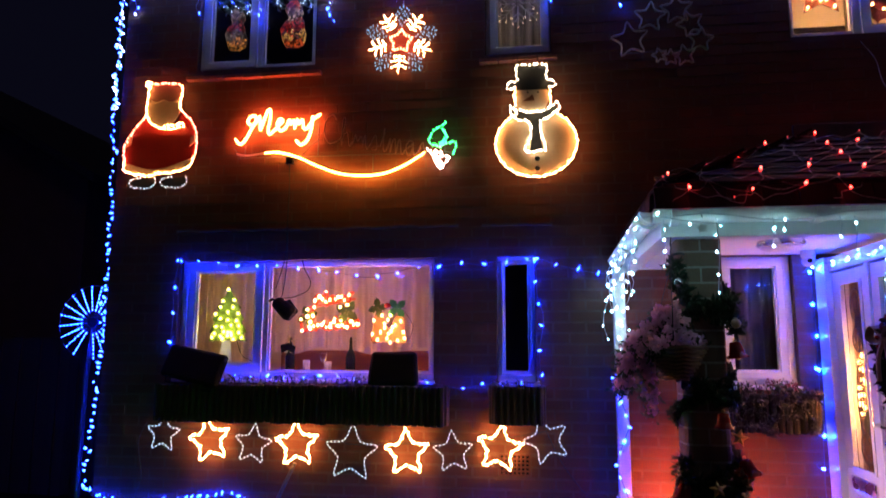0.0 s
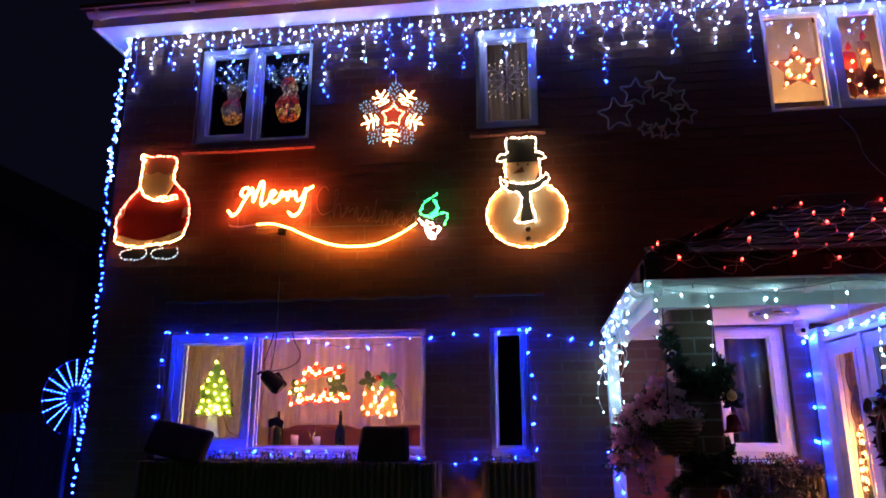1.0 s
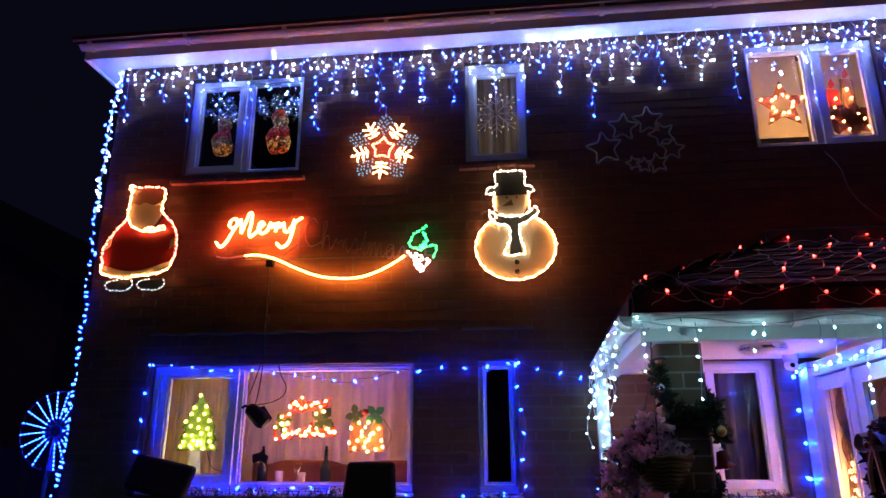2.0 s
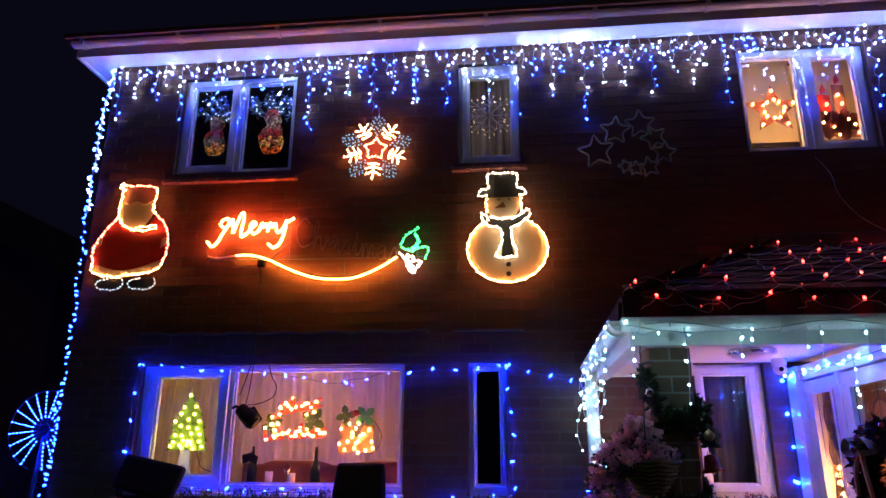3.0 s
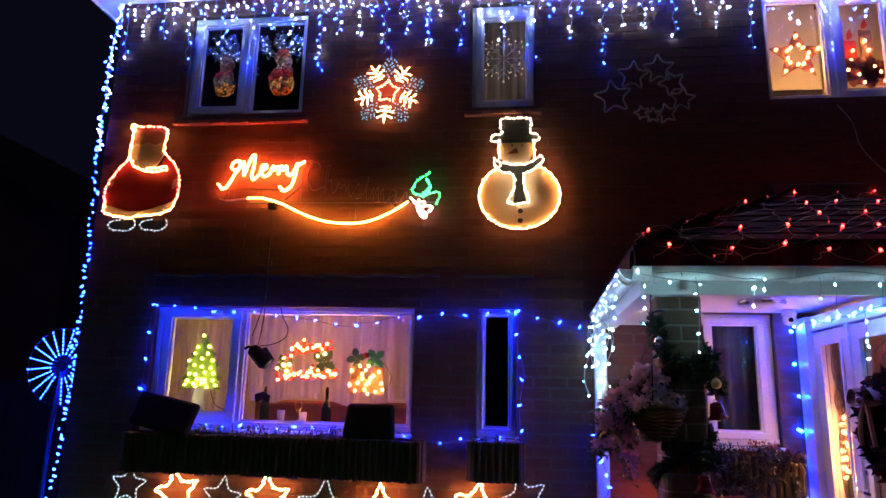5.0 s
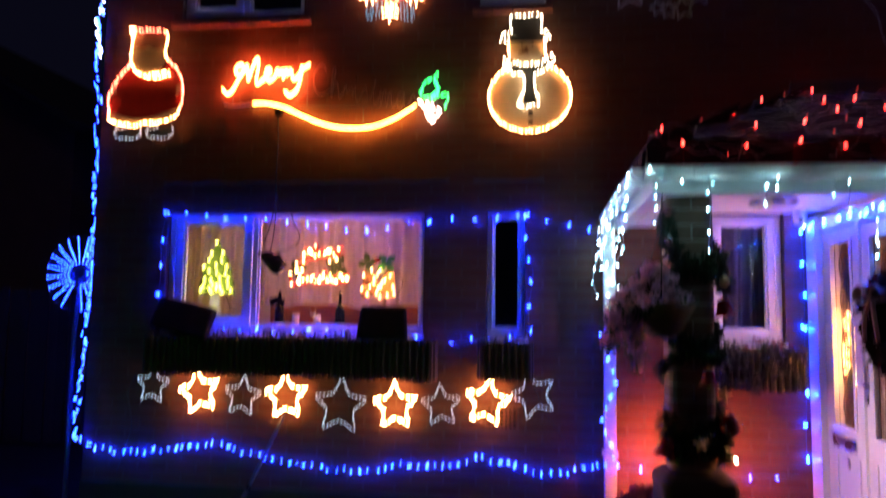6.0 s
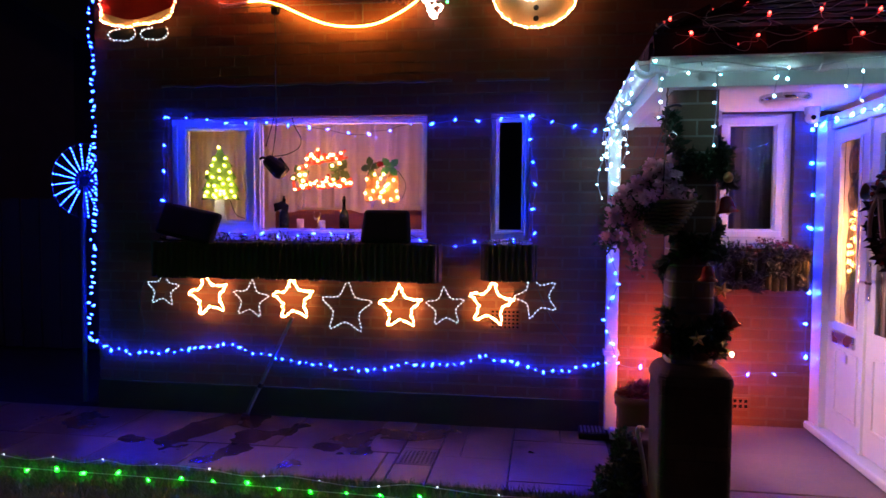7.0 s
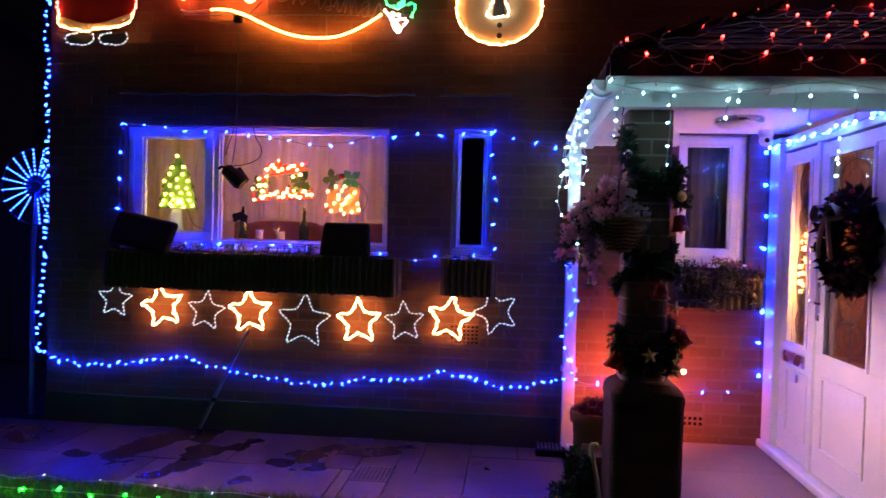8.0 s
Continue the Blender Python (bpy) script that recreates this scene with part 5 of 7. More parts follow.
# row of stars along the wall
sr = thing("star_row", (1.95, -0.04, 0.85), "row of rope light stars, lit warm and pale in turn", "light figure")
ROWS = [(0.56, 0.92, 0.125, -4, 0), (0.92, 0.882, 0.150, 12, 1), (1.247, 0.86, 0.135, -6, 0), (1.57, 0.868, 0.150, 4, 1), (1.967, 0.816, 0.185, -3, 0), (2.357, 0.828, 0.150, 3, 1), (2.68, 0.84, 0.135, 5, 0), (2.995, 0.872, 0.150, -8, 1), (3.31, 0.93, 0.15, 20, 0)]
for cx, cz, r, rot, lit in ROWS:
    p = smooth_path(flat(star_pts(cx, cz, r * 1.05, rot, 0.52), -0.045), 3, True)
    rs = part("rope_star", tubem(p, 0.0062 if lit else 0.004, 5, True), E_STARTUBE if lit else ROPE, sr)
    bulbs(B_STAR if lit else B_COOL, [q + Vector(((0.005 * math.sin(i * 2.4), -0.005, 0.005 * math.cos(i * 1.7)) if lit else (0, -0.005, 0))) for i, q in enumerate(along(p, 0.0225 if lit else 0.0275, True))], rs)
link = smooth_path([(c[0], -0.042, c[1] + 0.06) for c in ROWS], 4)
part("link_wire", tubem(link, 0.003, 4), CABLE, sr)

# greeting in rope light: stroke letters (x-height 1)
LETTERS = {
    "M": (1.48, [(-1.70, -0.52), (-1.33, -0.89), (-0.89, -0.52), (-0.52, 0.22), (-0.15, 0.89), (-0.27, 1.33), (-0.67, 1.18), (-0.78, 0.78), (-0.37, 0.59), (0.02, 1.0), (0.12, 1.28), (0.2, 0.7), (0.24, 0.15), (0.55, 1.1), (0.81, 1.73), (1.0, 1.66), (0.98, 0.96), (0.86, 0.15), (1.0, -0.18), (1.48, 0.22)]),
    "e": (0.81, [(0.0, 0.22), (0.22, 0.52), (0.52, 0.81), (0.27, 0.99), (0.07, 0.52), (0.37, 0.04), (0.81, 0.30)]),
    "r": (0.67, [(0.0, 0.3), (0.22, 0.89), (0.30, 0.52), (0.58, 0.83), (0.67, 0.25)]),
    "y": (1.4, [(0.0, 0.25), (0.22, 0.10), (0.57, 0.52), (0.73, 1.04), (0.66, 0.22), (0.37, -0.74), (-0.15, -1.1), (-0.55, -0.74), (-0.15, -1.1), (0.37, -0.74), (0.66, 0.22), (0.73, 0.80), (1.32, 1.18)]),
    "C": (1.1, [(0.85, 1.7), (0.6, 2.0), (0.3, 1.8), (0.05, 1.2), (0.1, 0.5), (0.4, 0.1), (0.8, 0.25), (1.1, 0.5)]),
    "h": (0.8, [(0, 0.4), (0.3, 1.4), (0.32, 1.9), (0.18, 1.8), (0.1, 0.8), (0.1, 0.05), (0.25, 0.8), (0.48, 0.95), (0.55, 0.4), (0.62, 0.1), (0.8, 0.4)]),
    "i": (0.5, [(0, 0.4), (0.18, 1.0), (0.18, 0.35), (0.3, 0.1), (0.5, 0.4)]),
    "s": (0.62, [(0, 0.4), (0.3, 1.05), (0.4, 0.6), (0.4, 0.2), (0.15, 0.1), (0.12, 0.25), (0.62, 0.4)]),
    "t": (0.5, [(0, 0.4), (0.25, 1.2), (0.27, 1.6), (0.2, 0.6), (0.25, 0.1), (0.5, 0.4)]),
    "m": (1.1, [(0, 0.4), (0.15, 1.0), (0.15, 0.1), (0.3, 0.85), (0.45, 0.95), (0.5, 0.1), (0.65, 0.85), (0.78, 0.95), (0.82, 0.3), (0.92, 0.1), (1.1, 0.4)]),
    "a": (0.78, [(0.5, 0.9), (0.25, 1.0), (0.04, 0.6), (0.15, 0.1), (0.4, 0.3), (0.5, 0.95), (0.5, 0.3), (0.62, 0.1), (0.78, 0.4)]),
}


def script(word, x, z, size, slope=0.0):
    """The joined strokes of a word as points in x and z."""
    out, pen = [], 0.0
    for ch in word:
        adv, pts = LETTERS[ch]
        out += [(x + (pen + px) * size, z + py * size + slope * (pen + px) * size) for px, py in pts]
        pen += adv
    return out


sign = thing("rope_light_greeting", (1.8, -0.04, 2.8), "rope light greeting, first word lit red, above an amber swoosh", "light sign")
merry = smooth_path(flat(script("Merry", 1.177, 3.150, 0.1), -0.05), 4)
mt = part("merry_tube", tubem(merry, 0.0100, 6), E_REDTUBE, sign, "lit red rope lettering")
bulbs(B_MERRY, [p + Vector((0, -0.008, 0)) for p in along(merry, 0.021)], mt)
xmas = smooth_path(flat(script("Christmas", 1.70, 3.04, 0.118, -0.19), -0.05), 4)
part("christmas_tube", tubem(xmas, 0.005, 5), surface("dull_rope_tube", (0.20, 0.11, 0.10), (0.34, 0.22, 0.20), 0.3, bump=0), sign, "unlit rope lettering")
sw = smooth_path(flat([(1.245, 2.985), (1.36, 2.985), (1.50, 2.945), (1.66, 2.87), (1.84, 2.805), (2.02, 2.785), (2.18, 2.80), (2.34, 2.865), (2.47, 2.945)], -0.05), 6)
part("swoosh_tube", tubem(sw, 0.0068, 6), E_AMBER, sign, "lit amber rope swoosh")
sign.location.z += 0.01
part("swoosh_tail", tubem(smooth_path(flat([(1.02, 2.985), (1.10, 2.97), (1.245, 2.985)], -0.05), 5), 0.007, 5), ROPE, sign)
for a, b in (((1.02, 2.955), (2.68, 2.945)), ((1.655, 3.20), (1.655, 2.95)), ((1.51, 2.955), (1.655, 3.08)), ((1.08, 2.955), (1.08, 3.12)), ((0.99, 3.03), (1.05, 2.955)), ((2.08, 2.785), (2.08, 2.945)), ((2.615, 2.95), (2.615, 3.19))):
    part("frame_bar", tubem(flat((a, b), -0.035), 0.005, 5), GREYPOLE, sign)
leafy = [(2.622, 3.16), (2.53, 3.10), (2.50, 3.02), (2.55, 3.00), (2.61, 3.01), (2.63, 3.06), (2.60, 3.12), (2.62, 3.05), (2.56, 2.985), (2.62, 3.0), (2.68, 3.02), (2.70, 2.98), (2.67, 2.92)]
rope(sign, leafy, B_LEAF, 0.026, name="holly_rope")
berry = [(2.49, 2.965), (2.53, 2.93), (2.55, 2.87), (2.585, 2.82), (2.62, 2.86), (2.65, 2.90), (2.60, 2.91), (2.56, 2.90), (2.58, 2.86), (2.60, 2.84), (2.54, 2.95), (2.60, 2.93)]
rope(sign, berry, bead("berry_bead", 0.009, 1, glow("rose_white_bead", (1.0, 0.45, 0.36), 26)), 0.022, name="berry_rope")
part("lead", tubem(smooth_path([(1.435, -0.04, 2.955), (1.44, -0.03, 2.7), (1.43, -0.02, 2.42), (1.43, -0.03, 2.2), (1.40, -0.12, 1.95)], 6), 0.004, 5), CABLE, sign)
part("junction_box", boxm(1.41, 1.465, -0.05, -0.01, 2.90, 2.95, 0.006), BLACK, sign, "small black junction box")

# spoked blue wheel on a stand at the gable side of the corner
wh = thing("wheel_light", (-0.17, 0.10, 0.0), "blue spoked wheel light on a stand beside the house corner", "light figure")
wc = Vector((-0.165, 0.10, 1.730))
part("hub", lathem([(0.004, -0.018), (0.04, -0.012), (0.045, 0.0), (0.04, 0.012)], tuple(wc), 14, "y"), CABLE, wh)
part("rim", tubem([polar(wc, 0.288, 2 * math.pi * k / 32) for k in range(32)], 0.005, 5, True), CABLE, wh)
B_SPOKE = bead("spoke_bulb", 0.0050, 1.7, E_BLUE, E_CORE)
for k in range(20):
    a = radians(6 + 18 * k)
    if 246 < math.degrees(a) < 260:
        continue
    p, q = polar(wc, 0.045, a), polar(wc, 0.288, a)
    sp_k = part("spoke", tubem([p, q], 0.004, 4), CABLE, wh)
    for j in range(7):
        piece("bulb", B_SPOKE, polar(wc, 0.098 + 0.0295 * j, a) + Vector((0, -0.008, 0)), sp_k, (0, math.pi / 2 - a, 0))
part("post", tubem([wc + Vector((0.0, 0.012, 0)), Vector((-0.20, 0.112, 1.30)), Vector((-0.20, 0.112, 0.0))], 0.018, 8), GREYPOLE, wh)
part("foot", lathem([(0.09, 0.0), (0.09, 0.012), (0.02, 0.025)], (-0.20, 0.112, -0.034), 16), BLACK, wh)

# ---- behind the windows: curtains and blinds ----
def curtain(name, x0, x1, z0, z1, y, mat, label, folds, depth, seed=1, hem=0.0):
    rnd = random.Random(seed)
    bm = bmesh.new()
    n = int((x1 - x0) / 0.012)
    ph = [rnd.uniform(0, 6.3) for _ in range(4)]
    cols = []
    for i in range(n + 1):
        x = x0 + (x1 - x0) * i / n
        t = (x - x0) * folds
        col = []
        for j, z in enumerate((z1, z1 - (z1 - z0) * 0.35, z1 - (z1 - z0) * 0.7, z0)):
            amp = depth * (0.7 + 0.3 * j)
            col.append(bm.verts.new((x, y + amp * (math.sin(t + ph[0] + 0.3 * j) + 0.5 * math.sin(2.3 * t + ph[1]) + 0.35 * math.sin(4.1 * t + ph[2] + 0.2 * j)), z + (hem * (math.sin(9 * (x - x0) + ph[3]) + 0.4 * math.sin(23 * (x - x0))) if j == 3 else 0.0))))
        cols.append(col)
    for a, b in zip(cols, cols[1:]):
        for j in range(3):
            bm.faces.new((a[j], a[j + 1], b[j + 1], b[j]))
    return tagged(part(name, bm, mat, smooth=True), label, "curtain")


curtain("net_curtain", 0.62, 1.25, 1.36, 2.2, 0.19, NET, "sheer gathered net curtain lit yellow from inside", 24, 0.015, 2)
curtain("net_curtain", 1.27, 2.54, 1.52, 2.2, 0.185, NET, "sheer gathered net curtain lit amber from inside", 26, 0.017, 3, 0.02)
curtain("lace_curtain", 2.88, 3.42, 3.66, 4.60, 0.19, cloth("lace", (0.40, 0.37, 0.34), 0.6), "pale lace curtain hanging in the landing window", 42, 0.008, 4)
for x0, x1, lab in ((5.03, 5.51, "cream roller blind drawn down behind the star"), (5.53, 6.02, "cream roller blind drawn down behind the candles")):
    bl = thing("roller_blind", (x0, 0.22, 3.7), lab, "blind")
    bm = bmesh.new()
    n = 10
    a = [bm.verts.new((x0 + (x1 - x0) * i / n, 0.22 + 0.003 * math.sin(i * 1.1), 3.866)) for i in range(n + 1)]
    b = [bm.verts.new((x0 + (x1 - x0) * i / n, 0.22 + 0.002 * math.sin(i * 0.7), 4.60)) for i in range(n + 1)]
    for i in range(n):
        bm.faces.new((a[i], a[i + 1], b[i + 1], b[i]))
    part("cloth", bm, BLIND, bl, smooth=True)
    part("bottom_bar", boxm(x0, x1, 0.212, 0.228, 3.825, 3.867, 0.003), DARKWOOD, bl, "dark bottom bar")
curtain("net_curtain", 4.50, 4.90, 1.38, 2.12, 0.22, cloth("grey_net", (0.16, 0.16, 0.19), 0.4, 0.5), "grey net curtain hanging in the unlit porch window", 36, 0.012, 6)
# sofa-shaped block, added to darken the band below the living room curtain
so_b = thing("brown_band_block", (1.9, 0.42, 0.0), "added brown block that darkens the window below the curtain", "sofa")
BANDBROWN = surface("band_brown", (0.24, 0.075, 0.04), (0.34, 0.12, 0.065), 0.9, scale=5, fine=120, bump=0.15)
part("back", boxm(1.27, 2.54, 0.335, 0.50, 0.30, 1.52, 0.035), BANDBROWN, so_b)
part("seat", boxm(1.27, 2.54, 0.50, 1.10, 0.10, 0.46, 0.04), BANDBROWN, so_b)
for x in (1.33, 2.48):
    for y in (0.40, 1.04):
        part("foot", boxm(x - 0.025, x + 0.025, y - 0.025, y + 0.025, 0.0, 0.10), DARKWOOD, so_b)
# inner sills
for x0, x1, z, lab in ((0.6, 2.52, 1.345, "white inner sill of the living room window"), (5.053, 5.986, 3.728, "white inner sill of the bedroom window"), (0.630, 1.596, 3.715, "white inner sill of the other bedroom window")):
    tagged(part("inner_sill", boxm(x0 + 0.002, x1 - 0.002, 0.125, 0.30, z - 0.03, z, 0.004), UPVC), lab, "window sill", kind="structure")

# lit tree silhouette in the side light
GREENPLATE = surface("green_foil", (0.03, 0.08, 0.012), (0.09, 0.15, 0.02), 0.5, scale=20, bump=0.05)
tr = thing("window_tree", (0.975, 0.115, 1.57), "flat green lit tree in the window with yellow bulbs", "window light")
half = [(0.0, 2.00), (0.03, 1.93), (0.07, 1.905), (0.055, 1.885), (0.10, 1.84), (0.08, 1.82), (0.13, 1.75), (0.105, 1.735), (0.15, 1.655), (0.125, 1.645), (0.155, 1.585), (0.04, 1.595)]
outl = [(0.975 + x, z) for x, z in half] + [(0.975 - x, z) for x, z in reversed(half[1:])]
part("tree_plate", platem(outl, 0.112, 0.118), GREENPLATE, tr)
rnd = random.Random(7)
for z, w, n in ((1.985, 0, 1), (1.90, 0.045, 2), (1.845, 0.05, 2), (1.80, 0.09, 3), (1.75, 0.06, 3), (1.70, 0.10, 4), (1.66, 0.03, 2), (1.63, 0.04, 3), (1.65, 0.10, 3), (1.61, 0.12, 4)):
    for j in range(n):
        piece("bulb", B_YEL, (0.975 + (0 if n == 1 else -w + 2 * w * j / (n - 1)) + rnd.uniform(-0.012, 0.012), 0.100, z + rnd.uniform(-0.01, 0.01)), tr)
part("stand", platem([(0.93, 1.59), (1.0, 1.59), (1.02, 1.38), (0.90, 1.38)], 0.118, 0.124), UPVC, tr, "pale stand")
part("lead", tubem(smooth_path([(1.05, 0.11, 1.60), (1.10, 0.11, 1.48), (1.18, 0.115, 1.44), (1.24, 0.12, 1.36)], 5), 0.003, 4), CABLE, tr)

# lit greeting plate in the main pane
gp = thing("window_greeting", (1.78, 0.115, 1.6), "red script greeting in the window with warm bulbs and holly", "window light")
w1 = smooth_path(flat(script("Merry", 1.69, 1.86, 0.052, 0.12), 0.11), 3)
w2 = smooth_path(flat(script("Christmas", 1.545, 1.655, 0.068, 0.06), 0.11), 3)
REDPLATE = surface("red_acrylic", (0.62, 0.04, 0.02), (0.8, 0.09, 0.04), 0.3, bump=0)
part("first_word", tubem(w1, 0.012, 6), REDPLATE, gp)
part("second_word", tubem(w2, 0.012, 6), REDPLATE, gp)
part("upper_bar", tubem([(1.58, 0.115, 1.835), (1.96, 0.115, 1.90)], 0.008, 5), REDPLATE, gp)
bulbs(B_MINI, [p + Vector((0, -0.022, 0)) for p in along(w1, 0.075)], gp, "bulb", 0.004)
bulbs(B_MINI, [p + Vector((0, -0.022, 0)) for p in along(w2, 0.085)], gp, "bulb", 0.004)
HOLLY = surface("holly_dark", (0.02, 0.045, 0.012), (0.05, 0.08, 0.02), 0.4, bump=0)


def holly(parent, cx, cz, y, r, n, a0, mat=HOLLY):
    for k in range(n):
        a = a0 + 2 * math.pi * k / n
        c = Vector((cx, y, cz))
        d, s = Vector((math.cos(a), 0, math.sin(a))), Vector((-math.sin(a), 0, math.cos(a)))
        bm = bmesh.new()
        rim = []
        for j in range(9):
            t = j / 8
            rim.append(c + d * r * t + s * (0.38 * r * math.sin(math.pi * t) * (1 if j % 2 == 0 else 0.7)))
        rim += [c + d * r * t / 8 - s * (0.38 * r * math.sin(math.pi * t / 8) * (1 if t % 2 == 0 else 0.7)) for t in range(7, 0, -1)]
        plate(bm, [(p.x, p.z) for p in rim], y - 0.004, y)
        part("holly_leaf", bm, mat, parent)


holly(gp, 1.60, 1.77, 0.10, 0.085, 4, 0.4)
holly(gp, 1.90, 1.80, 0.10, 0.10, 4, 1.0)

# bells under holly
be = thing("window_bells", (2.22, 0.115, 1.58), "green holly and warm lit bells hanging in the window", "window light")
holly(be, 2.14, 1.83, 0.108, 0.08, 4, 0.2, GREENPLATE)
# brighter foil copy, with the bulbs' light on these leaves in its colour
holly(be, 2.28, 1.83, 0.108, 0.085, 4, 0.7, surface("green_foil_lit", (0.03, 0.24, 0.05), (0.08, 0.40, 0.08), 0.4, bump=0))
part("bow", lathem([(0.008, -0.02), (0.024, -0.012), (0.026, 0.01), (0.01, 0.02)], (2.21, 0.10, 1.85), 10), REDGLOSS, be, "red bow knot")
PINKPLATE = surface("amber_acrylic", (0.20, 0.09, 0.03), (0.30, 0.15, 0.05), 0.4, bump=0)
for cx, cz, t in ((2.16, 1.66, -0.2), (2.28, 1.66, 0.25)):
    bm = bmesh.new()
    prof = [(0.018, 0.13), (0.04, 0.10), (0.05, 0.03), (0.085, -0.05), (0.07, -0.075), (-0.07, -0.075), (-0.085, -0.05), (-0.05, 0.03), (-0.04, 0.10), (-0.018, 0.13)]
    plate(bm, [(cx + px * math.cos(t) + pz * math.sin(t), cz - px * math.sin(t) + pz * math.cos(t)) for px, pz in prof], 0.113 + 0.02 * t, 0.117 + 0.02 * t)
    part("bell_plate", bm, PINKPLATE, be)
rnd = random.Random(9)
for x, z in ((2.11, 1.74), (2.17, 1.775), (2.235, 1.775), (2.19, 1.715), (2.27, 1.705), (2.31, 1.735), (2.10, 1.64), (2.16, 1.655), (2.24, 1.66), (2.33, 1.655), (2.14, 1.60), (2.21, 1.61), (2.29, 1.595), (2.34, 1.61), (2.235, 1.58), (2.215, 1.745), (2.19, 1.685), (2.25, 1.69), (2.22, 1.645)):
    piece("bulb", B_MINI, (x, 0.10, z), be)
part("lead", tubem(smooth_path([(2.34, 0.11, 1.80), (2.40, 0.11, 1.70), (2.37, 0.11, 1.60)], 5), 0.0025, 4), CABLE, be)

for ob, dx in ((tr, -0.035), (gp, -0.03), (be, -0.035)):
    ob.location.x += dx

# bottles and cups on the sill
DKGLASS = surface("dark_bottle_glass", (0.006, 0.012, 0.006), (0.015, 0.02, 0.01), 0.12, bump=0)


def bottle(x, label, extra=False):
    b = thing("bottle", (x, 0.155, 1.345), label, "bottle", "bottles on the sill")
    part("body", lathem([(0.034, 0.0), (0.037, 0.01), (0.037, 0.13), (0.03, 0.155), (0.013, 0.185), (0.012, 0.235), (0.014, 0.24), (0.014, 0.25)], (x, 0.155, 1.345), 14), DKGLASS, b, "", True)
    part("cork", lathem([(0.01, 0.25), (0.011, 0.27), (0.008, 0.275)], (x, 0.155, 1.345), 8), DARKWOOD, b)


bottle(1.89, "dark green glass bottle standing on the sill")
bottle(1.425, "dark bottle with a ribbon standing on the sill")
part("ribbon", platem([(1.36, 1.56), (1.425, 1.58), (1.48, 1.55), (1.47, 1.49), (1.425, 1.52), (1.37, 1.50)], 0.11, 0.116), BLACK, bpy.data.objects["bottle.001"], "dark ribbon bow")
for x, hgt in ((1.555, 0.105), (1.72, 0.095)):
    t = thing("tea_light", (x, 0.15, 1.345), "small cream candle cup on the window sill", "candle", "candles on the sill")
    part("cup", lathem([(0.025, 0.0), (0.028, hgt), (0.024, hgt), (0.022, hgt - 0.008)], (x, 0.15, 1.345), 12), CREAMSHEET, t, "", True)
t = thing("goblet", (1.68, 0.16, 1.345), "small clear glass goblet on the window sill", "glass")
part("bowl", lathem([(0.025, 0.0), (0.006, 0.008), (0.005, 0.08), (0.024, 0.11), (0.028, 0.14), (0.024, 0.16)], (1.68, 0.16, 1.345), 12), GLASS, t, "", True)

# bedroom window figures: plain lit shapes, each one mesh
def mosaic(name, strength, zones, z0, h):
    """Foil figure lit from within: bands of colour from foot to top, broken into small bright and dull panels."""
    m, n, l, p = nodes_of(name)
    tc, vor, ramp = n.new("ShaderNodeTexCoord"), n.new("ShaderNodeTexVoronoi"), n.new("ShaderNodeValToRGB")
    l.new(tc.outputs["Object"], vor.inputs["Vector"])
    vor.inputs["Scale"].default_value = 70
    col, sep = n.new("ShaderNodeSeparateColor"), n.new("ShaderNodeSeparateXYZ")
    l.new(vor.outputs["Color"], col.inputs[0])
    l.new(tc.outputs["Object"], sep.inputs[0])
    wob, mr, pw, mul = n.new("ShaderNodeMath"), n.new("ShaderNodeMapRange"), n.new("ShaderNodeMath"), n.new("ShaderNodeMath")
    wob.operation, pw.operation, mul.operation = "MULTIPLY_ADD", "POWER", "MULTIPLY"
    l.new(col.outputs[0], wob.inputs[0])
    wob.inputs[1].default_value = 0.07
    l.new(sep.outputs[2], wob.inputs[2])
    mr.inputs["From Min"].default_value, mr.inputs["From Max"].default_value = z0 + 0.03, z0 + h + 0.03
    l.new(wob.outputs[0], mr.inputs["Value"])
    l.new(mr.outputs[0], ramp.inputs["Fac"])
    cr = ramp.color_ramp
    cr.interpolation = "CONSTANT"
    cr.elements[0].color, cr.elements[1].color = (*zones[0][1], 1), (*zones[-1][1], 1)
    cr.elements[1].position = zones[-1][0]
    for pos, c in zones[1:-1]:
        cr.elements.new(pos).color = (*c, 1)
    l.new(col.outputs[1], pw.inputs[0])
    pw.inputs[1].default_value = 2.6
    l.new(pw.outputs[0], mul.inputs[0])
    mul.inputs[1].default_value = strength
    p.inputs["Base Color"].default_value = (0.04, 0.03, 0.03, 1)
    l.new(ramp.outputs["Color"], p.inputs["Emission Color"])
    l.new(mul.outputs[0], p.inputs["Emission Strength"])
    return m


def plain_figure(name, label, x, z, h, mat, y=0.16):
    bm = bmesh.new()
    prof = [(0.13, 0.0), (0.20, 0.06), (0.25, 0.22), (0.245, 0.38), (0.20, 0.52), (0.13, 0.60), (0.165, 0.68), (0.175, 0.78), (0.14, 0.87), (0.10, 0.92), (0.05, 0.98), (0.02, 1.0)]
    lathe(bm, [(r * h, t * h) for r, t in prof], (x, y, z), 18)
    for v in bm.verts:
        v.co.y = y + (v.co.y - y) * 0.35
        v.co.x += 0.012 * math.sin((v.co.z - z) * 30)
    bmesh.ops.recalc_face_normals(bm, faces=bm.faces)
    return tagged(part(name, bm, mat, smooth=True), label, "window figure")


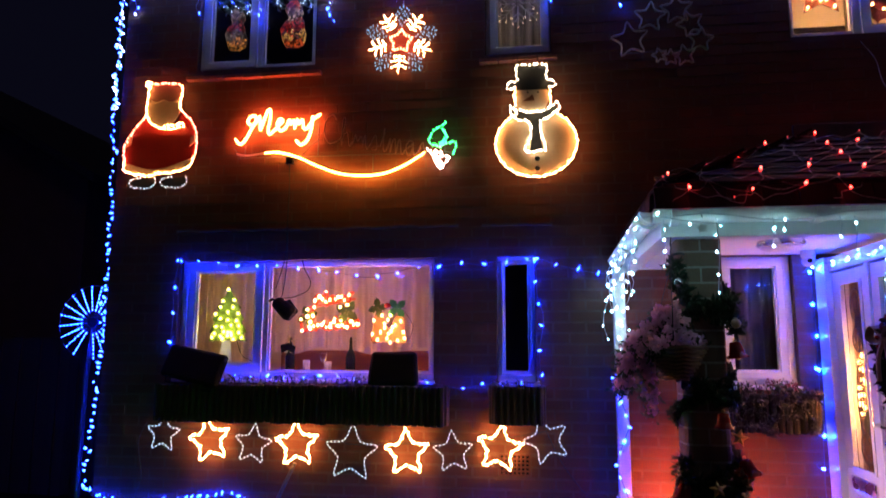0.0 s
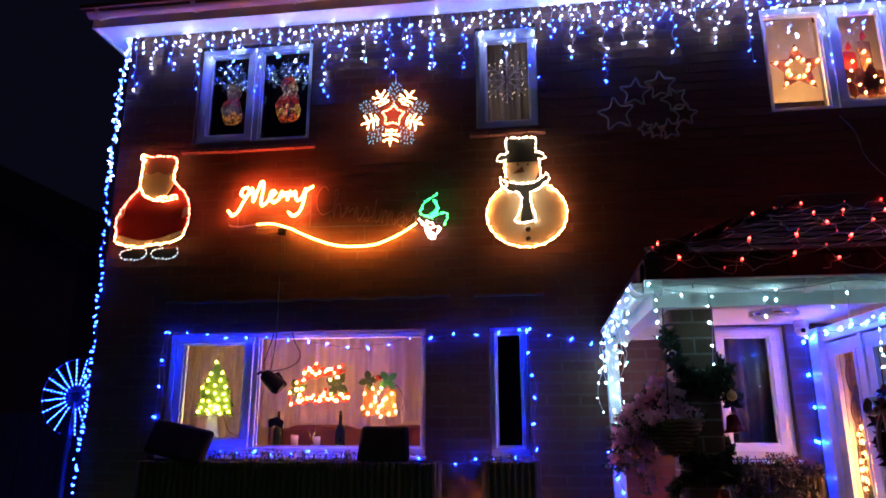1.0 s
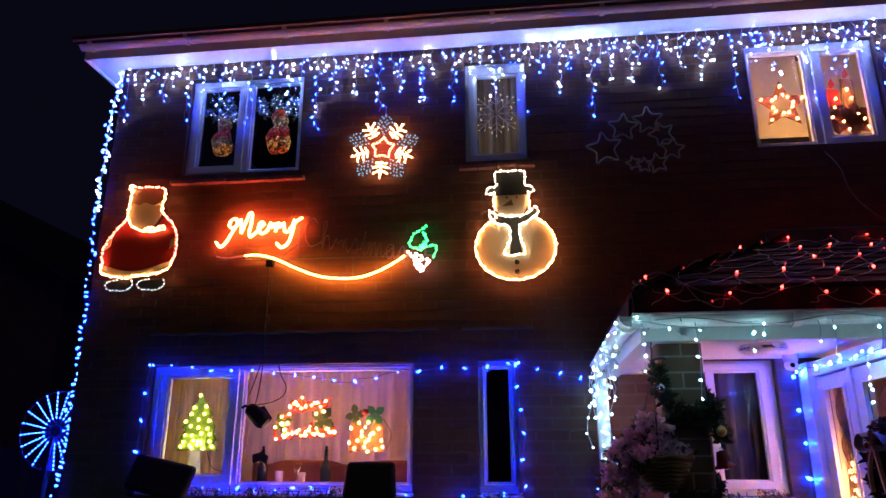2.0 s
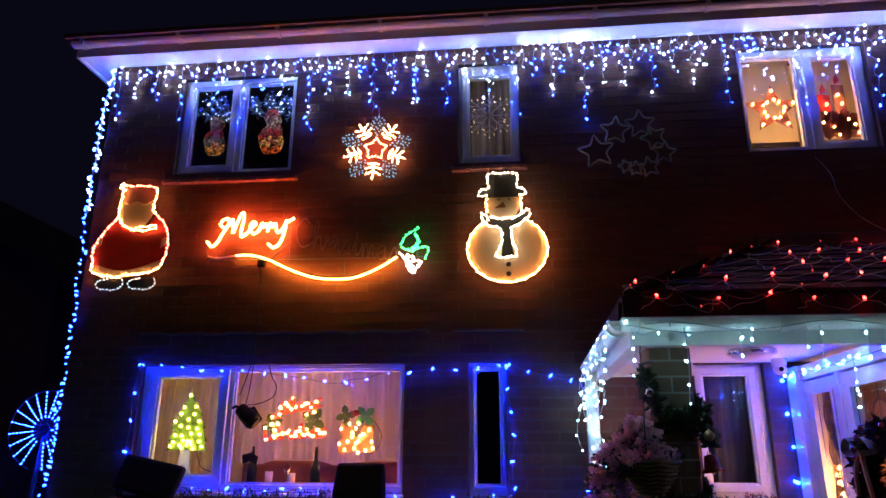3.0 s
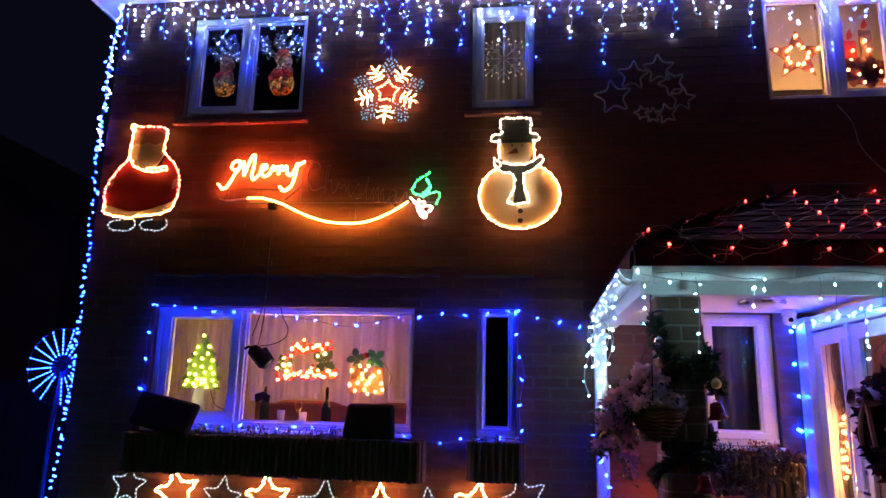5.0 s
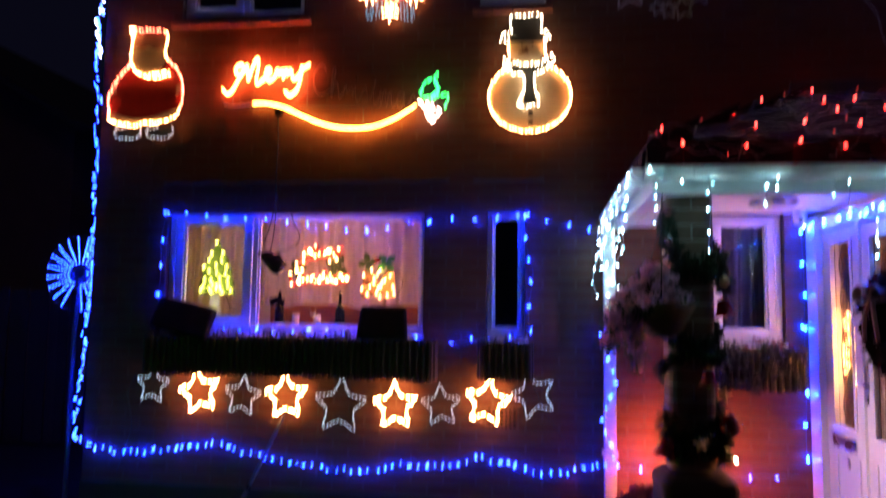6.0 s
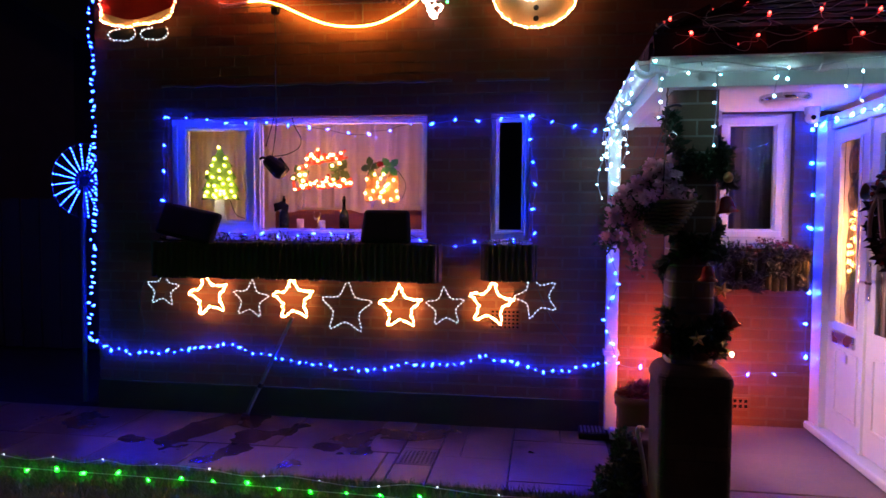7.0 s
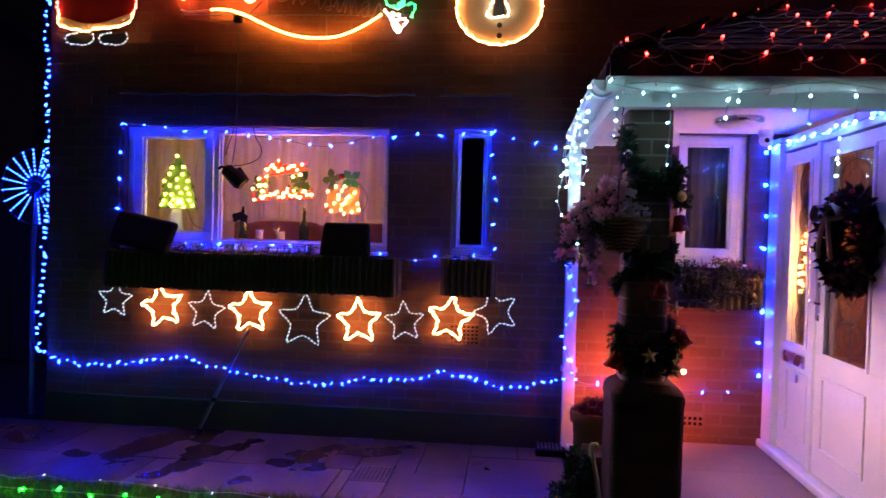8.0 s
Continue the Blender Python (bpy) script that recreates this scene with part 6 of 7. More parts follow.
plain_figure("window_figure", "lit paper snowman figure with a red scarf in the window", 0.868, 3.935, 0.37, mosaic("foil_snowman", 0.7, ((0.0, (0.8, 0.28, 0.05)), (0.22, (0.22, 0.17, 0.15)), (0.42, (0.45, 0.03, 0.02)), (0.62, (0.20, 0.12, 0.10)), (0.80, (0.45, 0.32, 0.27))), 3.935, 0.37))
plain_figure("window_figure", "lit paper figure in red and white in the window", 1.355, 3.928, 0.42, mosaic("foil_coat", 1.0, ((0.0, (0.75, 0.10, 0.02)), (0.16, (0.9, 0.45, 0.10)), (0.30, (0.40, 0.02, 0.02)), (0.55, (0.55, 0.38, 0.28)), (0.80, (0.5, 0.05, 0.03))), 3.928, 0.42))


def tuft_cloud(bm, centres, spread, size, count, rnd, flat_y=1.0):
    """Many small leaves round a line of centres."""
    for c in centres:
        for _ in range(count):
            d = Vector((rnd.gauss(0, 1), rnd.gauss(0, 1) * flat_y, rnd.gauss(0, 1)))
            d = d.normalized() * rnd.uniform(0.2, 1.0) * spread
            p = Vector(c) + d
            a = Vector((rnd.gauss(0, 1), rnd.gauss(0, 1), rnd.gauss(0, 1))).normalized() * 0.6 + d.normalized() * 0.8
            a = a.normalized() * size * rnd.uniform(0.6, 1.3)
            s = a.cross(Vector((rnd.gauss(0, 1), rnd.gauss(0, 1), rnd.gauss(0, 1)))).normalized() * size * 0.2
            bm.faces.new([bm.verts.new(q) for q in (p - a * 0.5, p + s, p + a * 0.5, p - s)])


FROST = surface("frosted_fir_needle", (0.08, 0.15, 0.13), (0.34, 0.42, 0.44), 0.5, scale=25, bump=0, rand="island")
rnd = random.Random(31)
for x0, x1, lab in ((0.72, 1.05, "green fir sprig with blue and white lights in the window"), (1.17, 1.53, "thick green fir sprig with white lights in the window")):
    g = thing("window_garland", (x0, 0.17, 4.3), lab, "garland")
    bm = bmesh.new()
    cs = [(rnd.uniform(x0, x1), 0.17 + rnd.uniform(-0.02, 0.02), rnd.uniform(4.27, 4.46)) for _ in range(16)]
    tuft_cloud(bm, cs, 0.06, 0.05, 26, rnd)
    part("needles", bm, FROST, g)
    for i, c in enumerate(cs):
        piece("bulb", B_BLUE if i % 3 == 0 else B_COOL, (c[0], 0.135, c[2]), g, None, (0.7, 0.7, 0.7))
        piece("bulb", B_COOL, (c[0] + 0.03, 0.14, c[2] - 0.04), g)

# landing window snowflake
lf = thing("window_snowflake", (3.13, 0.12, 4.0), "clear acrylic snowflake light with golden tips in the window", "window light")
lc = Vector((3.155, 0.115, 4.155))
PALE = surface("clear_acrylic", (0.5, 0.48, 0.46), (0.66, 0.63, 0.6), 0.2, bump=0)
BG = bead("gold_tip", 0.0030, 1.6, glow("gold_tip_light", (1.0, 0.70, 0.36), 4))
for k in range(8):
    a = radians(90 + 45 * k)
    part("arm", tubem([polar(lc, 0.02, a), polar(lc, 0.19, a)], 0.0035, 4), PALE, lf)
    piece("bulb", BG, polar(lc, 0.195, a), lf)
    for s in (-1, 1):
        for r0, r1, da in ((0.08, 0.125, 0.34), (0.12, 0.165, 0.22)):
            part("barb", tubem([polar(lc, r0, a), polar(lc, r1, a + s * da)], 0.003, 4), PALE, lf)
            piece("bulb", BG, polar(lc, r1 + 0.006, a + s * da), lf)

# star in the bedroom window
ws = thing("window_star", (5.325, 0.13, 3.922), "red and clear star light in the bedroom window", "window light")
sc = (5.320, 4.102)
so, si = star_pts(sc[0], sc[1], 0.205, 0, 0.47), star_pts(sc[0], sc[1], 0.105, 0, 0.47)
bm = bmesh.new()
for k in range(10):
    a, b, c, d = so[k], so[(k + 1) % 10], si[(k + 1) % 10], si[k]
    plate(bm, (a, b, c, d), 0.128, 0.134)
part("star_plate", bm, surface("rust_acrylic", (0.12, 0.035, 0.02), (0.20, 0.065, 0.035), 0.35, bump=0), ws)
for k in range(10):
    x, z = ((so[k][0] + si[k][0]) / 2, (so[k][1] + si[k][1]) / 2)
    piece("bulb", B_MINI, (x, 0.118, z), ws)
    if k % 2 == 0:
        piece("bulb", B_MINI, (si[k][0] * 0.6 + si[k - 1][0] * 0.4, 0.118, si[k][1] * 0.6 + si[k - 1][1] * 0.4), ws)
wcn = thing("window_candles", (5.755, 0.13, 3.862), "red candle light with dark holly in the bedroom window", "window light")
for cx, z0, z1 in ((5.695, 3.942, 4.202), (5.805, 3.942, 4.282)):
    part("candle_plate", platem([(cx - 0.045, z0), (cx + 0.045, z0), (cx + 0.043, z1), (cx - 0.043, z1 + 0.01)], 0.128, 0.134), REDPLATE if cx < 5.75 else PINKPLATE, wcn)
    part("flame_plate", platem([(cx - 0.02, z1 + 0.02), (cx, z1 + 0.015), (cx + 0.025, z1 + 0.04), (cx + 0.005, z1 + 0.10), (cx - 0.018, z1 + 0.06)], 0.128, 0.134), REDPLATE, wcn)
    bulbs(B_MINI, [Vector((cx + 0.01 * (-1) ** j, 0.118, z0 + 0.03 + 0.075 * j)) for j in range(int((z1 - z0) / 0.09) + 1)], wcn)
BLOOM = surface("dark_poinsettia", (0.08, 0.012, 0.008), (0.18, 0.03, 0.015), 0.5, scale=20, bump=0)
holly(wcn, 5.685, 3.952, 0.118, 0.13, 7, 0.2, BLOOM)
holly(wcn, 5.805, 3.942, 0.112, 0.14, 8, 0.7, BLOOM)
bulbs(B_MINI, [Vector((x, 0.108, z)) for x, z in ((5.615, 3.882), (5.875, 3.942), (5.895, 3.872), (5.755, 3.862), (5.655, 3.965), (5.725, 3.925), (5.835, 3.985), (5.925, 3.905))], wcn)

# ---- planters below the windows ----
def trough(name, x0, x1, y0, y1, z0, z1, label, n):
    t = thing(name, (x0, y0, z0), label, "planter")
    part("box", boxm(x0 + 0.01, x1 - 0.01, y0 + 0.02, y1, z0 + 0.02, z1 - 0.02), DARKWOOD, t)
    part("soil", boxm(x0 + 0.015, x1 - 0.015, y0 + 0.025, y1 - 0.005, z1 - 0.021, z1 - 0.015), SOIL, t)
    w = (x1 - x0) / n
    me = None
    for i in range(n):
        if me is None:
            bm = bmesh.new()
            lathe(bm, [(w * 0.40, 0.0), (w * 0.52, 0.006), (w * 0.52, z1 - z0 - 0.006), (w * 0.42, z1 - z0)], (0, 0, 0), 8)
            me = bpy.data.meshes.new("log")
            bm.to_mesh(me)
            bm.free()
            me.materials.append(DARKWOOD)
        piece("log", me, (x0 + (i + 0.5) * w, y0 + 0.015, z0 + random.uniform(-0.006, 0.006)), t)
    m = max(2, int((y1 - y0) / w))
    for xs in (x0 + 0.005, x1 - 0.005):
        for j in range(1, m):
            piece("log", me, (xs, y0 + 0.015 + j * w, z0 + random.uniform(-0.006, 0.006)), t)
    return t


trough("trough_planter", 0.57, 2.64, -0.22, -0.004, 1.025, 1.285, "long dark log-roll planter fixed below the window", 46)
trough("trough_planter", 2.95, 3.295, -0.20, -0.004, 1.04, 1.29, "short dark log-roll planter below the narrow window", 8)
trough("trough_planter", 4.47, 5.005, -0.20, -0.004, 1.02, 1.26, "dark log-roll planter on the porch wall", 12)


def planting(name, x0, x1, y, z, h, label, seed, flowers, petal):
    rnd = random.Random(seed)
    p = thing(name, ((x0 + x1) / 2, y, z), label, "plants")
    bm = bmesh.new()
    for _ in range(int((x1 - x0) * 60)):
        x, yy = rnd.uniform(x0, x1), y + rnd.uniform(-0.07, 0.06)
        top = Vector((x + rnd.uniform(-0.05, 0.05), yy + rnd.uniform(-0.05, 0.03), z + h * rnd.uniform(0.4, 1.1)))
        tube(bm, [(x, yy, z - 0.02), top], 0.0025, 3)
    tagged(part("brushwood", bm, DARKWOOD, p), kind="stuff")
    bm = bmesh.new()
    cs = [(rnd.uniform(x0, x1), y + rnd.uniform(-0.09, 0.05), z + rnd.uniform(0.0, h * 0.8)) for _ in range(int((x1 - x0) * 32))]
    tuft_cloud(bm, cs, 0.04, 0.03, 16, rnd)
    tagged(part("foliage", bm, LEAF, p), kind="stuff")
    bm = bmesh.new()
    cs = [(rnd.uniform(x0, x1), y + rnd.uniform(-0.10, 0.03), z + rnd.uniform(h * 0.2, h)) for _ in range(flowers)]
    tuft_cloud(bm, cs, 0.022, 0.02, 12, rnd)
    tagged(part("blossom", bm, petal, p), kind="stuff")


HEATHER = surface("dry_heather", (0.20, 0.14, 0.16), (0.38, 0.28, 0.30), 0.7, scale=25, bump=0, rand="island")
REDFLOWER = surface("deep_red_petal", (0.14, 0.012, 0.03), (0.26, 0.03, 0.06), 0.6, scale=25, bump=0, rand="island")
planting("heather", 0.95, 2.08, -0.11, 1.27, 0.085, "dry heather and trailing leaves in the long planter", 41, 34, HEATHER)
planting("heather", 2.97, 3.26, -0.10, 1.27, 0.05, "pale low flowers in the short planter", 42, 12, surface("pale_petal", (0.45, 0.42, 0.42), (0.7, 0.66, 0.66), 0.6, bump=0, rand="island"))
planting("cyclamen", 4.50, 4.97, -0.12, 1.25, 0.09, "dark red flowers in the porch planter", 43, 20, REDFLOWER)
ivy = thing("trailing_ivy", (4.73, -0.22, 1.1), "dark trailing ivy spilling over the porch planter", "plants")
rnd = random.Random(44)
bm = bmesh.new()
tuft_cloud(bm, [(rnd.uniform(4.48, 4.98), -0.225 + rnd.uniform(-0.03, 0.02), 1.27 - 0.26 * rnd.random() ** 1.4) for _ in range(60)], 0.04, 0.04, 22, rnd)
tagged(part("foliage", bm, surface("dark_ivy_leaf", (0.012, 0.012, 0.012), (0.035, 0.03, 0.028), 0.5, scale=25, bump=0, rand="island"), ivy), kind="stuff")
part("vine", tubem(smooth_path([(4.5, -0.22, 1.27), (4.62, -0.24, 1.18), (4.75, -0.235, 1.25), (4.95, -0.23, 1.12)], 5), 0.004, 4), DARKWOOD, ivy)



def flood_lamp(x, y, z, w, h, rz, rx, label):
    """A black garden flood lamp seen from behind: case, fins, bracket."""
    f = thing("flood_lamp", (x, y, z), label, "flood lamp", "flood lamps on the planter")
    bm = boxm(x - w / 2, x + w / 2, y - 0.03, y + 0.03, z + 0.02, z + 0.02 + h)
    bmesh.ops.bevel(bm, geom=bm.edges[:], offset=0.028, segments=3, profile=0.5, affect="EDGES")
    c = part("case", bm, BLACK, f)
    for v in c.data.vertices:
        v.co.x *= 1 + 0.12 * (0.5 - (v.co.z / h)) if w < 0.36 else 1.0
    part("bracket", tubem([(x - w * 0.4, y, z + 0.08), (x - w * 0.4, y + 0.01, z - 0.01), (x + w * 0.4, y + 0.01, z - 0.01), (x + w * 0.4, y, z + 0.08)], 0.008, 5), BLACK, f)
    f.rotation_euler = (radians(rx), 0, radians(rz))
    return f


flood_lamp(2.29, -0.22, 1.27, 0.34, 0.23, 0, -12, "black flood lamp standing upright on the planter edge")
fl = flood_lamp(0.80, -0.20, 1.28, 0.50, 0.24, 0, -20, "black flood lamp tilted sideways on the planter edge")
fl.rotation_euler = (radians(-18), radians(10), radians(-12))

hang = thing("hanging_lamp", (1.47, -0.10, 1.75), "black spotlight hanging head down on its cable", "spotlight")
bm = bmesh.new()
a = Vector((1.39, -0.10, 1.875))
b = Vector((1.53, -0.11, 1.765))
d = (b - a)
rings = [(0.0, 0.03), (0.06, 0.042), (0.15, 0.046), (0.55, 0.058), (0.8, 0.062), (1.0, 0.045)]
pts = [a + d * t for t, r in rings]
side = d.cross(Vector((0, 1, 0))).normalized()
prev = None
for (t, r), p in zip(rings, pts):
    ring = [bm.verts.new(p + side * r * math.cos(q) + Vector((0, 1, 0)) * r * 0.8 * math.sin(q)) for q in np.linspace(0, 2 * math.pi, 12, endpoint=False)]
    if prev:
        for k in range(12):
            bm.faces.new((prev[k], prev[(k + 1) % 12], ring[(k + 1) % 12], ring[k]))
    else:
        bm.faces.new(ring[::-1])
    prev = ring
bm.faces.new(prev)
part("case", bm, BLACK, hang)
part("bracket", platem([(1.44, 1.865), (1.50, 1.885), (1.565, 1.80), (1.545, 1.775), (1.53, 1.80), (1.49, 1.85)], -0.10, -0.085), BLACK, hang)
part("nozzle", tubem(smooth_path([(1.40, -0.10, 1.87), (1.37, -0.10, 1.885), (1.345, -0.10, 1.87)], 4), 0.010, 6), BLACK, hang)
part("cable", tubem(smooth_path([(1.43, -0.09, 1.88), (1.44, -0.06, 2.0), (1.445, -0.035, 2.2), (1.435, -0.02, 2.4)], 5), 0.004, 5), CABLE, hang)
part("cable_loop", tubem(smooth_path([(1.43, -0.10, 1.89), (1.53, -0.08, 1.905), (1.62, -0.07, 1.95), (1.64, -0.07, 2.02), (1.59, -0.05, 2.10), (1.555, -0.035, 2.2)], 5), 0.004, 5), CABLE, hang)

pole = thing("leaning_pole", (1.22, -0.09, 0), "grey metal pole leaning against the brick wall", "pole")
part("tube", tubem([(1.22, -0.09, 0.0), (1.555, -0.03, 0.735)], 0.014, 10), GREYPOLE, pole)
part("collar", tubem([(1.322, -0.072, 0.222), (1.335, -0.070, 0.25)], 0.018, 10), BLACK, pole)
part("foot", lathem([(0.03, 0.0), (0.034, 0.012), (0.02, 0.03)], (1.22, -0.09, 0.0), 10), BLACK, pole, "dark rubber foot")


def air_brick(x0, x1, z0, z1, nx, nz, label):
    a = thing("air_brick", (x0, 0, z0), label, "air brick", kind="structure")
    part("backing", boxm(x0 + 0.004, x1 - 0.004, 0.0, 0.006, z0 + 0.004, z1 - 0.004), BLACK, a)
    bm = bmesh.new()
    cw, ch = (x1 - x0) / nx, (z1 - z0) / nz
    for i in range(nx + 1):
        c = x0 + i * cw
        box(bm, c - 0.006, c + 0.006, -0.007, 0.002, z0 - 0.006, z1 + 0.006)
    for j in range(nz + 1):
        c = z0 + j * ch
        box(bm, x0, x1, -0.0065, 0.002, c - 0.006, c + 0.006)
    part("grille", bm, BRICK, a)


air_brick(2.995, 3.195, 0.693, 0.826, 7, 5, "terracotta air brick grille in the wall")
air_brick(0.20, 0.40, 4.50, 4.63, 8, 5, "terracotta air brick high under the eaves")
air_brick(4.51, 4.717, 0.205, 0.275, 6, 2, "terracotta air brick low in the porch wall")

# thin loose leads on the wall
for pts, lab in (([(0.42, -0.03, 1.0), (0.36, -0.03, 0.85), (0.40, -0.03, 0.62), (0.35, -0.03, 0.45), (0.30, -0.03, 0.28)], "thin lead hanging from the star row"),
                 ([(3.30, -0.035, 1.02), (3.40, -0.018, 0.80), (3.55, -0.018, 0.60), (3.70, -0.04, 0.48)], "thin cable running down to the light string"),
                 ([(5.50, -0.01, 3.64), (5.58, -0.02, 3.50), (5.62, -0.02, 3.32), (5.75, -0.02, 3.15), (5.95, -0.02, 3.02)], "thin pale lead hanging below the bedroom window")):
    tagged(part("loose_lead", tubem(smooth_path(pts, 6), 0.003, 4), CABLE if "pale" not in lab else CLEAR_WIRE), lab, "cable")

# ---- porch things ----
gar = thing("column_garland", (CX, CY, 0.83), "dark fir garland wound round the porch column", "garland")
rnd = random.Random(51)
spiral = []
for k in range(100):
    t = k / 99
    a = -2.9 + t * 2 * math.pi * 2.73
    z = 0.87 + 1.05 * t
    spiral.append((CX + 0.125 * math.cos(a), CY + 0.125 * math.sin(a), z))
bm = bmesh.new()
tuft_cloud(bm, spiral, 0.036, 0.04, 40, rnd)
cl = [(CX + dx, CY - 0.12, z) for dx, z in ((-0.12, 1.02), (-0.13, 0.96), (-0.12, 0.88), (-0.04, 0.87), (0.04, 0.89), (0.10, 0.90), (0.13, 0.95), (0.12, 0.86), (-0.13, 1.93), (-0.11, 1.86), (-0.09, 1.80), (-0.05, 1.75), (0.0, 1.72), (0.06, 1.70), (0.11, 1.70), (0.14, 1.64), (0.12, 1.76), (-0.02, 1.36), (0.05, 1.33), (0.11, 1.30), (-0.08, 1.40), (-0.12, 1.44))]
tuft_cloud(bm, cl, 0.05, 0.045, 110, rnd)
part("needles", bm, NEEDLE, gar)
part("core", tubem(spiral, 0.012, 5), NEEDLE, gar)


def bell(x, y, z, r, tilt, label):
    b = thing("bell", (x, y, z), label, "bell", "bells on the column")
    part("shell", lathem([(0.2 * r, 1.5 * r), (0.5 * r, 1.4 * r), (0.62 * r, 0.9 * r), (0.75 * r, 0.3 * r), (1.05 * r, 0.0), (1.0 * r, -0.05 * r), (0.6 * r, 0.1 * r)], (x, y, z), 16), REDGLOSS, b, "", True)
    part("clapper", lathem([(0.04 * r, -0.25 * r), (0.2 * r, -0.15 * r), (0.2 * r, 0.0), (0.05 * r, 0.2 * r)], (x, y, z), 8), GOLD, b, "", True)
    part("loop", tubem([(x + 0.12 * r * math.cos(q), y, z + 1.62 * r + 0.14 * r * math.sin(q)) for q in np.linspace(0, 2 * math.pi, 10, endpoint=False)], 0.003, 4, True), GOLD, b)
    b.rotation_euler = (0, radians(tilt), 0)


bell(4.085, CY - 0.20, 1.19, 0.045, 0, "red metal bell hanging in the garland")
bell(4.215, CY - 0.10, 0.97, 0.05, -18, "red metal bell tilted beside the column")
bell(3.90, CY - 0.14, 0.855, 0.055, 14, "large red metal bell resting at the pier top")
bell(4.19, CY - 0.10, 1.50, 0.05, -8, "red metal bell under a dark bow")


def small_star(x, y, z, r, rot, label):
    bm = bmesh.new()
    o = star_pts(x, z, r, rot, 0.42)
    cf, cb = bm.verts.new((x, y - 0.012, z)), bm.verts.new((x, y + 0.006, z))
    ring = [bm.verts.new((px, y, pz)) for px, pz in o]
    for k in range(10):
        bm.faces.new((cf, ring[k], ring[(k + 1) % 10]))
        bm.faces.new((cb, ring[(k + 1) % 10], ring[k]))
    tagged(part("star_ornament", bm, GOLD), label, "ornament", "stars on the column")


small_star(4.045, CY - 0.205, 0.925, 0.042, 8, "small gold star pinned to the garland")
small_star(4.155, CY - 0.18, 1.145, 0.042, -14, "small gold star higher in the garland")
SILVER = surface("silver_bauble", (0.6, 0.6, 0.6), (0.75, 0.75, 0.75), 0.12, 0.9, bump=0)
for x, z, r, lab in ((3.925, 1.845, 0.022, "silver bauble hanging in the garland"), (4.17, 1.655, 0.024, "gold bauble hanging in the garland")):
    tagged(part("bauble", lathem([(0.004, r * 1.15), (0.006, r), (r * 0.7, r * 0.7), (r, 0), (r * 0.7, -r * 0.7), (0.003, -r)], (x, CY - 0.17, z), 14), SILVER if z > 1.7 else GOLD, smooth=True), lab, "bauble")
sp = thing("spot_bulb", (4.19, -1.22, 0.84), "glowing red garden spotlight on the pier top", "spotlight")
part("lens", lathem([(0.006, 0.045), (0.02, 0.04), (0.026, 0.02), (0.02, 0.0)], (4.205, -1.13, 0.82), 10), glow("red_spot_lens", (1.0, 0.45, 0.25), 14), sp, "", True)
part("housing", lathem([(0.03, 0.0), (0.03, 0.015), (0.02, 0.02)], (4.205, -1.13, 0.803), 10), BLACK, sp)
piece("bulb", B_MINI, (4.215, -1.45, 0.845), sp)

# hanging basket
bk = thing("hanging_basket", (3.895, -1.50, 1.45), "wicker hanging basket full of pink trailing flowers", "hanging basket")
WICKER = surface("wicker", (0.14, 0.11, 0.05), (0.30, 0.24, 0.11), 0.7, scale=10, bump=0.3)
bm = bmesh.new()
for j in range(9):
    t = j / 8
    r = 0.055 + 0.085 * t ** 0.8
    tube(bm, [(3.895 + r * math.cos(q), -1.48 + r * math.sin(q), 1.405 + 0.14 * t + 0.004 * math.sin(8 * q)) for q in np.linspace(0, 2 * math.pi, 22, endpoint=False)], 0.009, 5, True)
part("weave", bm, WICKER, bk)
part("liner", lathem([(0.05, 0.0), (0.09, 0.05), (0.125, 0.13), (0.10, 0.14)], (3.895, -1.48, 1.405), 18), SOIL, bk)
for q in (0.3, 2.4, 4.5):
    part("chain", tubem([(3.895 + 0.13 * math.cos(q), -1.48 + 0.13 * math.sin(q), 1.545), (3.895, -1.48, 1.93)], 0.0025, 4), IRON, bk)
part("hanger_chain", tubem([(3.895 + 0.0018 * (-1) ** j, -1.48 - 0.004 * j, 1.93 + 0.02 * j) for j in range(11)], 0.0035, 5), IRON, bk)
part("hook", tubem(smooth_path([(3.895, -1.48, 1.93), (3.895, -1.48, 1.97), (3.94, -1.45, 1.99), (3.97, -1.42, 1.99)], 5), 0.006, 6), IRON, bk)
rnd = random.Random(61)
bm = bmesh.new()
bl2 = bmesh.new()
heads = []
for _ in range(34):
    a, t = rnd.uniform(0, 2 * math.pi), rnd.random()
    rr = 0.135 * (1 - t ** 1.5) * rnd.uniform(0.6, 1.1)
    c = (3.835 + 0.03 * t + rr * math.cos(a), -1.50 + rr * math.sin(a), 1.53 + 0.175 * t)
    heads += [(c[0] + rnd.gauss(0, 0.018), c[1] + rnd.gauss(0, 0.018), c[2] + rnd.gauss(0, 0.016)) for _ in range(6)]
for _ in range(30):
    t = rnd.random()
    heads.append((3.715 + rnd.uniform(-0.07, 0.07), -1.55 + rnd.uniform(-0.05, 0.05), 1.57 - 0.12 * t))
for _ in range(22):
    t = rnd.random()
    heads.append((3.655 + rnd.uniform(-0.035, 0.035), -1.52 + rnd.uniform(-0.05, 0.05), 1.50 - 0.17 * t))
for _ in range(14):
    heads.append((3.765 + rnd.uniform(-0.03, 0.03), -1.55 + rnd.uniform(-0.03, 0.03), 1.46 - 0.22 * rnd.random()))
